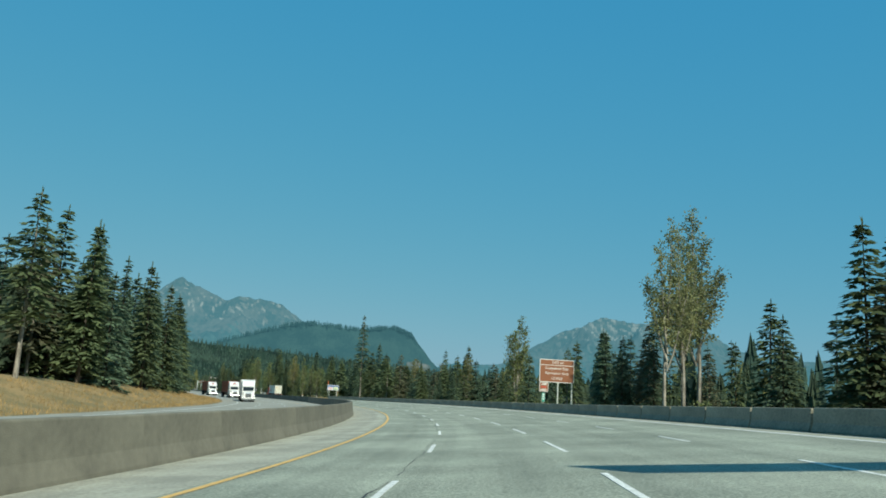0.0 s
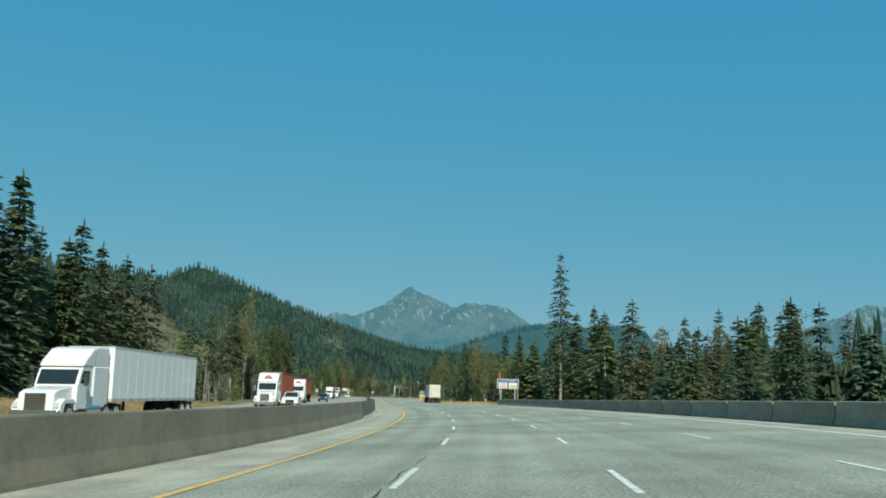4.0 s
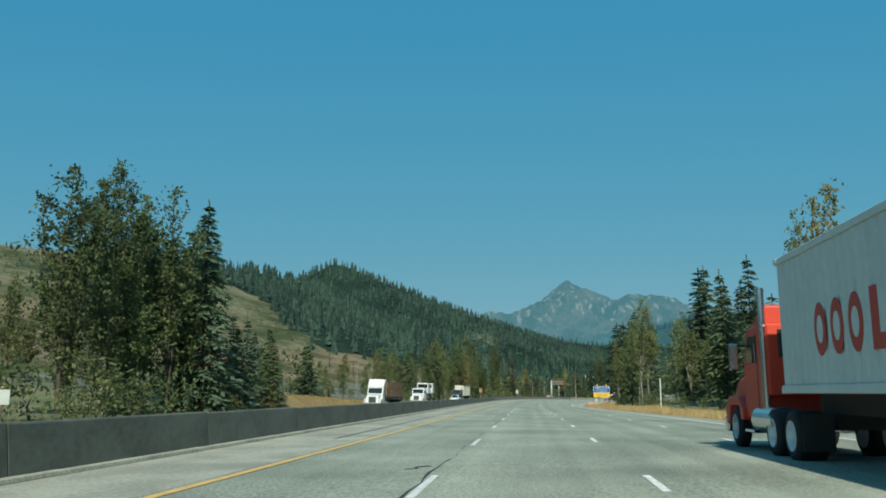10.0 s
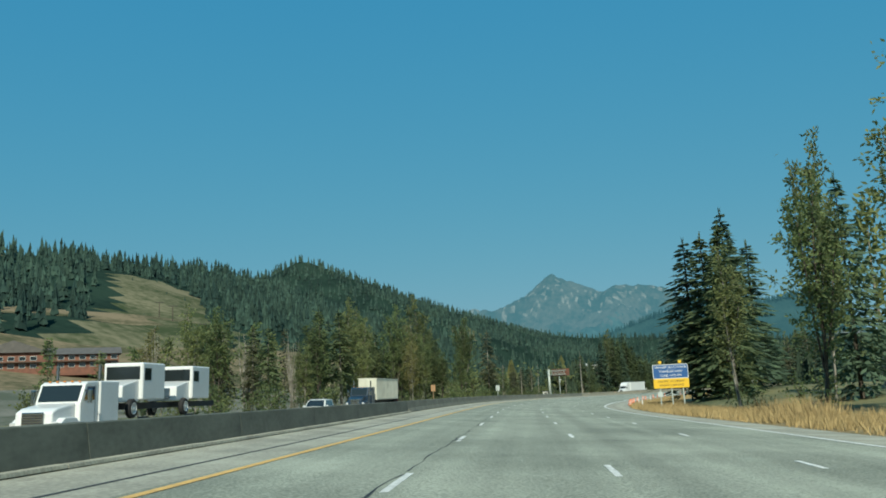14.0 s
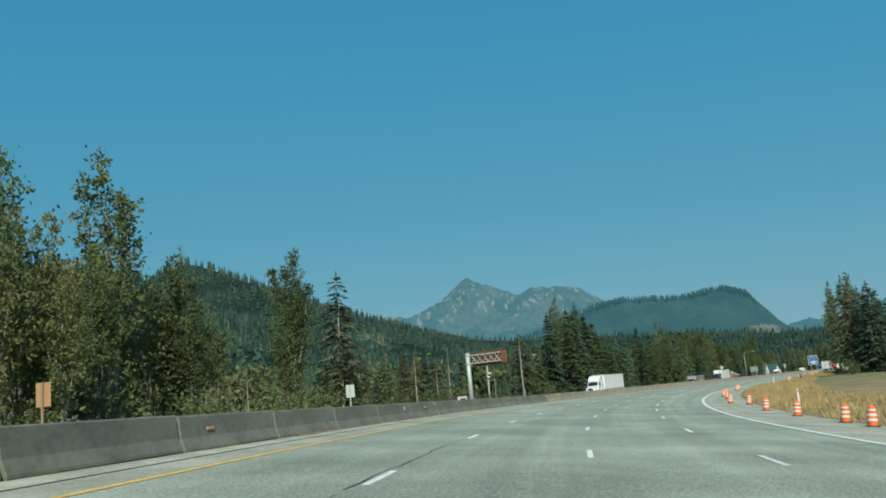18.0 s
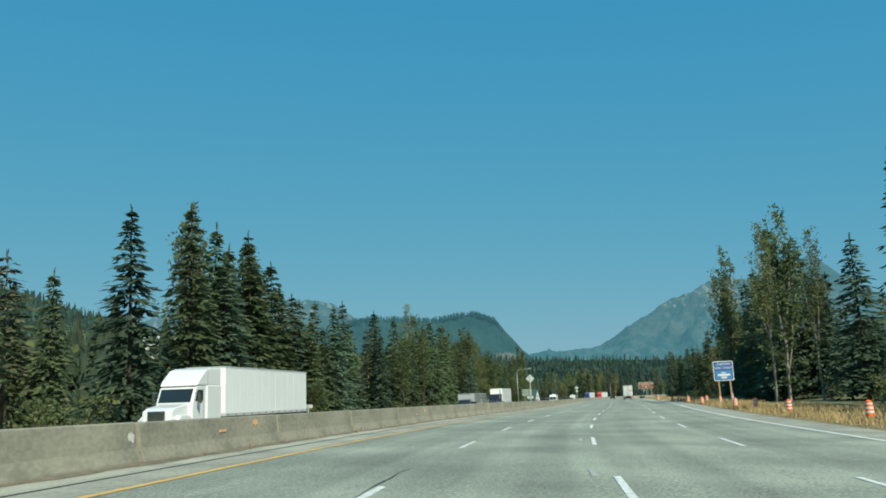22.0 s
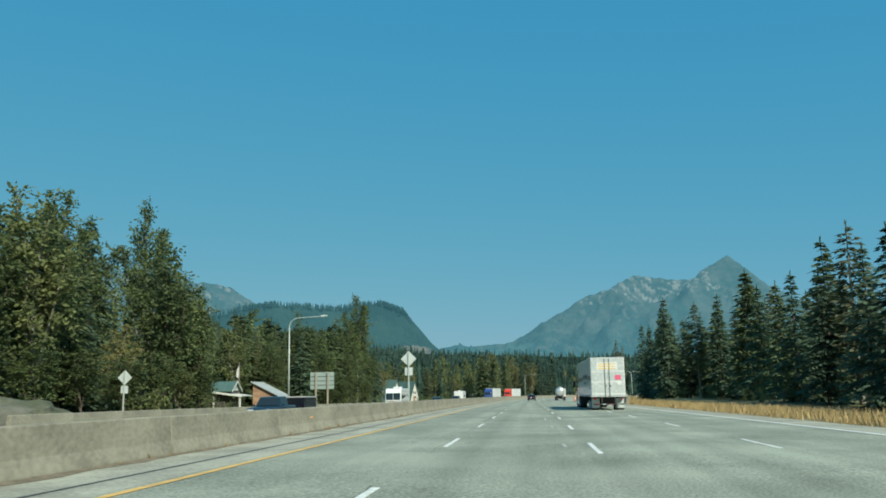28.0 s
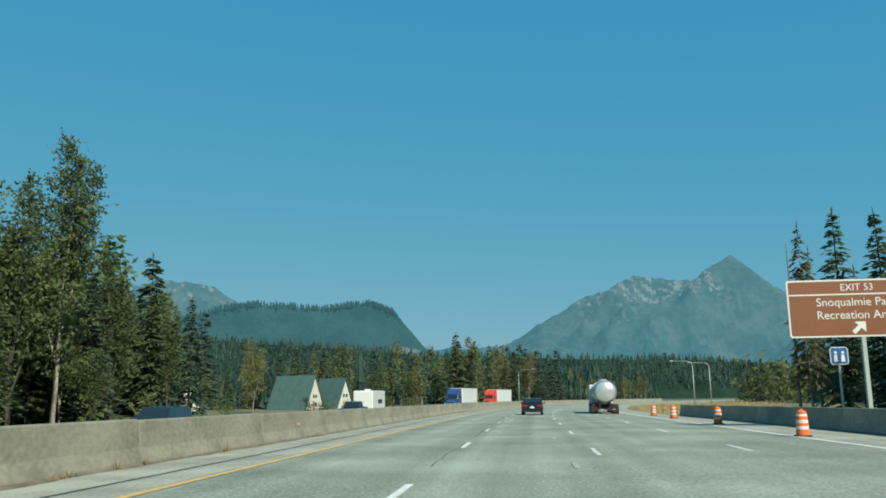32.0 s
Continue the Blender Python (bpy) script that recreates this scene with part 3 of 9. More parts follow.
# the median barrier sinks and rises a little against our lanes
RISE = ([0, 100, 190, 230, 316, 408, 480, 562, 624, 687, 750, 876, 970], [1.2, 1.24, 1.2, 1.08, 0.92, 0.76, 0.75, 0.82, 0.77, 0.83, 0.93, 0.88, 0.94])
barrier("barrier_median", -60, 187, -8.35, CONCRETE_BROWN, "long pale concrete barrier along the median", RISE)
barrier("barrier_median", 184.2, 483.2, -8.35, CONCRETE_DARK, "dark stained concrete barrier along the median", RISE, 8.3, plain=True)
barrier("barrier_footing", 184.2, 483.2, -8.35, SHOULDER, "pale concrete footing under the median barrier", outline=[(-0.42, 0.002), (0.42, 0.002), (0.40, 0.08), (-0.40, 0.08)])
barrier("barrier_median", 483.0, 642, -8.35, CONCRETE_MID, "grey weathered concrete barrier along the median", RISE)
barrier("barrier_median", 641.6, 708.4, -8.35, CONCRETE, "long pale concrete barrier along the median", RISE, 8.3)
barrier("barrier_median", 708.0, 1330, -8.35, CONCRETE, "long pale concrete barrier along the median", RISE, 8.3)
barrier("barrier_roadside", -60, 262, 12.0, CONCRETE, "concrete barrier on the outer edge of the road")
barrier("barrier_roadside", 968, 1060, 12.0, CONCRETE, "concrete barrier on the outer edge of the road")
barrier("barrier_opposite", 905, 1330, -26.9, CONCRETE, "low concrete barrier beyond the opposite lanes", ([905, 985, 1020, 1060], [1.05, 0.98, 0.85, 0.75]))

# ---- trees ----
def blade_mesh(name, tips, material):
    """Leaf shapes, each a base point, a long way and a side way."""
    v = np.empty((len(tips), 4, 3))
    base, far, side = tips[:, 0], tips[:, 1], tips[:, 2]
    v[:, 0], v[:, 1], v[:, 2], v[:, 3] = base, base + far * 0.45 + side, base + far, base + far * 0.45 - side
    n = len(tips)
    me = bpy.data.meshes.new(name)
    me.from_pydata(v.reshape(-1, 3).tolist(), [], np.arange(n * 4).reshape(n, 4).tolist())
    me.materials.append(material)
    me.update()
    return me


def tube_mesh(name, runs, material, sides=6):
    """Tapered limbs: each a list of points and radii."""
    verts, faces = [], []
    for pts, radii in runs:
        first = len(verts)
        for k, (p, r) in enumerate(zip(pts, radii)):
            for j in range(sides):
                a = 2 * math.pi * j / sides
                verts.append((p[0] + r * math.cos(a), p[1] + r * math.sin(a), p[2]))
            if k:
                for j in range(sides):
                    a, b = first + (k - 1) * sides + j, first + (k - 1) * sides + (j + 1) % sides
                    faces.append((a, b, b + sides, a + sides))
    me = bpy.data.meshes.new(name)
    me.from_pydata(verts, [], faces)
    me.materials.append(material)
    me.polygons.foreach_set("use_smooth", np.ones(len(me.polygons), dtype=bool))
    me.update()
    return me


def conifer_meshes(seed, h, spread, bare, whorls, thick, needles, bark, droop=0.25, gaps=0.0, power=0.85, size=1.3):
    """Trunk and crown of a spruce or fir of height h: boughs in whorls, each hung with flat sprays."""
    g = np.random.default_rng(seed)
    lean = g.normal(0, 0.006, 2) * h
    trunk = [([(lean[0] * q * q, lean[1] * q * q, h * q) for q in np.linspace(0, 1, 7)], [max(0.014 * h * (1 - q) ** 0.8, 0.03) for q in np.linspace(0, 1, 7)])]
    tips = []
    for q in np.linspace(bare, 0.985, whorls):
        q_ring = q + g.normal(0, 0.006)
        q = q_ring
        rel = (1 - q) / (1 - bare)
        reach = spread * min(1.0, rel) ** (power + 0.12) * (0.6 + 0.4 * min(1.0, (q - bare) / 0.12 + 0.25))
        for a in g.uniform(0, 2 * math.pi) + np.arange(thick) * 2 * math.pi / thick + g.normal(0, 0.25, thick):
            if g.random() < gaps:
                continue
            q = min(q_ring + g.normal(0, 0.45) * (1 - bare) / whorls, 0.99)
            length = reach * g.uniform(0.62, 1.18) + 0.15
            out = np.array([math.cos(a), math.sin(a), 0.0])
            across = np.array([-math.sin(a), math.cos(a), 0.0])
            rise = 0.35 * (q - 0.45)
            root = np.array([lean[0] * q * q, lean[1] * q * q, h * q])
            if size < 1.5 and length > 0.9 and g.random() < 0.14:
                trunk.append(([root, root + out * length * 0.5 + np.array([0, 0, rise * length * 0.5 - droop * length * 0.15])], [0.03, 0.012]))
            count = max(2, int(1.5 + length * 1.75 / size))
            for f in np.linspace(0.22, 1.0, count):
                at = root + out * length * f + np.array([0, 0, rise * length * f - droop * length * f * f])
                width = (0.45 + 0.55 * (1 - f)) * min(1.0, 0.35 + length * 0.3) * size
                for side in (-1, 1):
                    far = out * g.uniform(0.45, 0.95) * size * min(1.0, 0.4 + length * 0.4) + across * side * width * g.uniform(0.6, 1.3) + np.array([0, 0, -g.uniform(0.08, 0.5) * size * min(1.0, 0.3 + length * 0.4)])
                    wide = np.cross(far, np.array([0, 0, 1.0]))
                    wide = wide / (np.linalg.norm(wide) + 1e-6) + np.array([0, 0, g.uniform(-0.75, 0.75)])
                    tips.append((at, far, wide / np.linalg.norm(wide) * 0.18 * size))
    for q in np.linspace(0.95, 1.0, 4):
        for a in g.uniform(0, 6.28, 3):
            tips.append((np.array([lean[0], lean[1], h * q]), np.array([0.16 * math.cos(a), 0.16 * math.sin(a), 0.75]), np.array([-math.sin(a), math.cos(a), 0]) * 0.07))
    return tube_mesh("trunk", trunk, bark, 4), blade_mesh("crown", np.array(tips), needles)


def broadleaf_meshes(seed, h, spread, bare, leaves, leaf, bark, clusters=60, size=0.28, slim=1.0, stems=1, low=False):
    """A trunk that forks into rising leaders, each with limbs that carry tufts of leaves, with gaps between them."""
    g = np.random.default_rng(seed)
    runs, tips, leaders = [], [], []
    for stem in range(stems):
        off = g.normal(0, 0.5, 2) * (stems > 1)
        lean = g.normal(0, 0.04, 2) * h
        hh = h * (1.0 if stem == 0 else g.uniform(0.8, 0.95))
        path = np.array([(off[0] + lean[0] * q + 0.2 * math.sin(q * 7 + seed), off[1] + lean[1] * q + 0.2 * math.cos(q * 6 + seed), hh * q) for q in np.linspace(0, 1, 9)])
        runs.append((path, [max(0.011 * hh * (1 - q) + 0.02, 0.02) for q in np.linspace(0, 1, 9)]))
        leaders.append((path, bare, 0.80 * spread, 1.0))
        turn = g.uniform(0, 6.28)
        for k in range(4 if h > 6 and not low else 0):
            q0 = g.uniform(max(0.10, bare * 0.7), 0.42)
            a = turn + k * 1.57 + g.normal(0, 0.3)
            reach, top = spread * g.uniform(0.38, 0.72), hh * g.uniform(0.62, 0.92)
            foot = path[0] + (path[-1] - path[0]) * q0
            fork = np.array([foot + np.array([math.cos(a), math.sin(a), 0.0]) * reach * f ** 0.75 + np.array([0, 0, (top - foot[2]) * f]) for f in np.linspace(0, 1, 6)])
            runs.append((fork, [max(0.006 * hh * (1 - f) + 0.02, 0.02) for f in np.linspace(0, 1, 6)]))
            leaders.append((fork, 0.28, 0.50 * spread, 0.55))
    weight = sum(w for *_, w in leaders)
    for path, start, wide, share in leaders:
        n = max(3, int(clusters * share / weight * (1.25 if not low else 1.0)))
        for i in range(n):
            q = start + (1 - start) * (i + g.uniform(0, 1)) / n
            at_q = q * (len(path) - 1)
            k = min(int(at_q), len(path) - 2)
            root = path[k] + (path[k + 1] - path[k]) * (at_q - k)
            up = (q - start) / (1 - start)
            shape = max(0.12, 1.1 * (1 - up ** 1.7) ** 0.9 * min(1.0, 0.55 + 1.8 * up))
            length = wide * shape * g.uniform(0.35, 1.2) + 0.25
            a = i * 2.4 + g.normal(0, 0.45)
            way = np.array([math.cos(a), math.sin(a), (0.30 + 0.95 * up) * slim * g.uniform(0.6, 1.4)])
            end = root + way * length / (1 + 0.35 * up)
            if not low:
                runs.append(([root, root + (end - root) * 0.5 + np.array([0, 0, -0.06 * length]), end], [0.025 + 0.008 * length, 0.018, 0.008]))
            for f in np.linspace(0.22, 1.0, max(2, int(length * 1.1 + 1.0))):
                mid = root + (end - root) * f + g.normal(0, 0.16, 3)
                body = g.uniform(0.34, 0.62) * min(1.2, 0.6 + 0.24 * length)
                for _ in range(int(leaves * g.uniform(0.7, 2.3))):
                    r = g.normal(0, 1, 3)
                    r /= np.linalg.norm(r) + 1e-6
                    at = mid + (r * np.array([1, 1, 0.8]) + way * g.normal(0, 0.5)) * body * g.uniform(0.2, 1.35)
                    far = r * 0.5 + way * 0.35 + g.normal(0, 0.7, 3)
                    far = far / np.linalg.norm(far) * size * g.uniform(0.6, 1.4)
                    far[2] -= size * 0.18
                    side = np.cross(far, g.normal(0, 1, 3))
                    tips.append((at, far, side / (np.linalg.norm(side) + 1e-6) * size * 0.27))
    return tube_mesh("trunk", runs, bark, 3), blade_mesh("crown", np.array(tips), leaf)


def snag_meshes(seed, h, bark):
    g = np.random.default_rng(seed)
    runs = [([(0, 0, 0), (0.05, 0.02, h * 0.5), (0.12, -0.04, h)], [0.013 * h, 0.009 * h, 0.03])]
    for q in np.linspace(0.25, 0.97, 34):
        a, length = g.uniform(0, 6.28), (1.1 - q) * g.uniform(0.8, 2.4)
        root = np.array([0.08 * q, 0, h * q])
        runs.append(([root, root + np.array([math.cos(a) * length, math.sin(a) * length, g.uniform(-0.3, 0.35) * length])], [0.035, 0.01]))
    return tube_mesh("trunk", runs, bark, 5), None


KINDS = {
    "fir": [conifer_meshes(11 + i, 20, [3.5, 3.9, 3.0, 3.6][i], [0.04, 0.07, 0.10, 0.03][i], 38, 6, [NEEDLES, NEEDLES_B, NEEDLES, NEEDLES_B][i], BARK, gaps=0.08) for i in range(4)],
    "fir_narrow": [conifer_meshes(31 + i, 20, [2.3, 2.6, 2.1][i], [0.12, 0.18, 0.08][i], 36, 6, [NEEDLES_B, NEEDLES, NEEDLES_B][i], BARK, gaps=0.08, power=0.7) for i in range(3)],
    "fir_sparse": [conifer_meshes(51 + i, 20, [3.0, 2.4][i], [0.22, 0.3][i], 32, 6, [NEEDLES_BROWN, NEEDLES][i], BARK_PALE, gaps=0.32, droop=0.35, power=0.6) for i in range(2)],
    "fir_tall": [conifer_meshes(61, 30, 3.9, 0.2, 46, 5, NEEDLES, BARK_PALE, gaps=0.34, droop=0.30, power=0.8)],
    "fir_small": [conifer_meshes(71 + i, 8, [1.9, 2.1][i], 0.03, 20, 7, [NEEDLES, NEEDLES_B][i], BARK, gaps=0.05) for i in range(2)],
    "alder_green": [broadleaf_meshes(81 + i, 18, [3.6, 4.2, 3.2][i], [0.16, 0.2, 0.12][i], 10, LEAF_GREEN, BARK, 84, 0.42) for i in range(3)],
    "alder_olive": [broadleaf_meshes(91 + i, 18, [3.2, 3.8][i], [0.18, 0.22][i], 10, LEAF_OLIVE, BARK_PALE, 82, 0.42) for i in range(2)],
    "alder_gold": [broadleaf_meshes(101, 14, 2.9, 0.18, 9, LEAF_GOLD, BARK_PALE, 64, 0.38)],
    "poplar": [broadleaf_meshes(111 + i, 24, [3.4, 3.0][i], [0.36, 0.24][i], 11, [LEAF_PALE, LEAF_OLIVE][i], BARK_PALE, 100, 0.34, 1.3) for i in range(2)],
    "poplar_slim": [broadleaf_meshes(121 + i, 20, [3.4, 3.0][i], 0.08, 11, [LEAF_OLIVE, LEAF_GREEN][i], BARK_PALE, 100, 0.40, 1.15) for i in range(2)],
    "cottonwood": [broadleaf_meshes(171 + i, 25, 4.6, [0.16, 0.1][i], 13, LEAF_GREEN, BARK_PALE, 165, 0.40, 1.05) for i in range(2)],
    "birch_bare": [broadleaf_meshes(131 + i, 18, 2.6, 0.3, 2, LEAF_PALE, BARK_PALE, 50, 0.26, 1.2, 1 + i) for i in range(2)],
    "snag": [snag_meshes(141 + i, 14, BARK_PALE) for i in range(2)],
    "shrub": [broadleaf_meshes(151 + i, 3.0, 1.9, 0.03, 5, [LEAF_GREEN, LEAF_OLIVE][i], BARK, 22, 0.36, 0.8, 3, low=True) for i in range(2)],
}
LOW = {
    "fir": [conifer_meshes(211 + i, 20, [3.5, 3.8][i], 0.07, 18, 5, [NEEDLES, NEEDLES_B][i], BARK, size=2.0) for i in range(2)],
    "fir_narrow": [conifer_meshes(231 + i, 20, [2.4, 2.6][i], 0.12, 18, 5, [NEEDLES_B, NEEDLES][i], BARK, power=0.7, size=1.9) for i in range(2)],
    "fir_sparse": [conifer_meshes(251, 20, 2.7, 0.2, 20, 5, NEEDLES_BROWN, BARK_PALE, gaps=0.15, droop=0.35, power=0.6, size=1.7)],
    "alder_green": [broadleaf_meshes(281, 18, 3.8, 0.14, 4, LEAF_GREEN, BARK, 44, 0.85, low=True)],
    "shrub": [broadleaf_meshes(161, 3.0, 1.9, 0.03, 4, LEAF_OLIVE, BARK, 20, 0.5, 0.8, 3, low=True)],
    "alder_olive": [broadleaf_meshes(291, 18, 3.5, 0.16, 4, LEAF_OLIVE, BARK_PALE, 44, 0.82, low=True)],
}
LATER = {}
WORDS = {
    "fir": ("conifer_tree", "tall dark green fir with dense drooping boughs", "tree"),
    "fir_narrow": ("conifer_tree", "slender dark fir with short ragged boughs", "tree"),
    "fir_sparse": ("conifer_tree", "thin browned conifer with gaps and a pale trunk", "tree"),
    "fir_tall": ("conifer_tree", "very tall open fir standing above its neighbours", "tree"),
    "fir_small": ("conifer_tree", "young bushy fir on the grass bank", "tree"),
    "alder_green": ("broadleaf_tree", "full green broadleaf tree beside the highway", "tree"),
    "alder_olive": ("broadleaf_tree", "broadleaf tree turning yellow-green in autumn", "tree"),
    "alder_gold": ("broadleaf_tree", "small broadleaf tree with golden autumn leaves", "tree"),
    "poplar": ("broadleaf_tree", "tall cottonwood with bare lower trunk and thin yellowing crown", "tree"),
    "poplar_slim": ("broadleaf_tree", "slim upright cottonwood with yellow-green leaves", "tree"),
    "cottonwood": ("broadleaf_tree", "tall full cottonwood with a dense green crown", "tree"),
    "birch_bare": ("broadleaf_tree", "half-bare pale-trunked tree with few leaves", "tree"),
    "snag": ("dead_tree", "bare grey dead tree with broken twigs", "tree"),
    "shrub": ("shrub", "low leafy roadside bush", "shrub"),
}
HEIGHT = {"fir": 20, "fir_narrow": 20, "fir_sparse": 20, "fir_tall": 30, "fir_small": 8, "alder_green": 18, "alder_olive": 18, "alder_gold": 14, "poplar": 24, "poplar_slim": 20, "cottonwood": 25,
          "birch_bare": 18, "snag": 14, "shrub": 3.0}
trees = random.Random(21)


def tree(kind, s, u, h, pick=None, wide=1.0):
    name, label, category = WORDS[kind]
    trunk, crown = KINDS[kind][(trees.randrange(99) if pick is None else pick) % len(KINDS[kind])]
    k = h / HEIGHT[kind]
    root = thing(name, on_land(s, u, -0.15, trees.uniform(0, 360)) @ Matrix.Diagonal((k * wide, k * wide, k, 1)), label, category, "roadside " + name.replace("_", " ") + "s")
    new("trunk", trunk).parent = root
    if crown:
        new("crown", crown).parent = root
    return root


# open ground that stays free of trees: before the cabins
CLEARINGS = [(1098, 1188, -33, -69), (1150, 1190, -33, -86)]
YARD = (964, 1001, -33, -46)


def grove(n, s0, s1, u0, u1, h0, h1, kinds, front=0.0):
    """A stand of trees between two distances along and across the road."""
    done = []
    tries = 0
    while len(done) < n and tries < n * 30:
        tries += 1
        s, q = trees.uniform(s0, s1), trees.random() ** (1.0 + front)
        u = u0 + (u1 - u0) * q
        if any((s - a) ** 2 + (u - b) ** 2 < 5.5 for a, b in done) or (YARD[0] < s < YARD[1] and YARD[3] < u < YARD[2]) or (h1 > 5 and any(a < s < b and d < u < c for a, b, c, d in CLEARINGS)):
            continue
        done.append((s, u))
        kind, h, wide = trees.choice(kinds), trees.uniform(h0, h1), trees.uniform(0.85, 1.2)
        if kind in LOW and (s > 1120 or q > 0.11 and abs(u1 - u0) > 14):
            if q <= 0.14 or kind == "shrub":
                trees.randrange(99)
            k = h / HEIGHT[kind]
            LATER.setdefault(kind, []).append(on_land(s, u, -0.15, trees.uniform(0, 360)) @ Matrix.Diagonal((k * wide, k * wide, k, 1)))
        else:
            tree(kind, s, u, h, wide=wide)


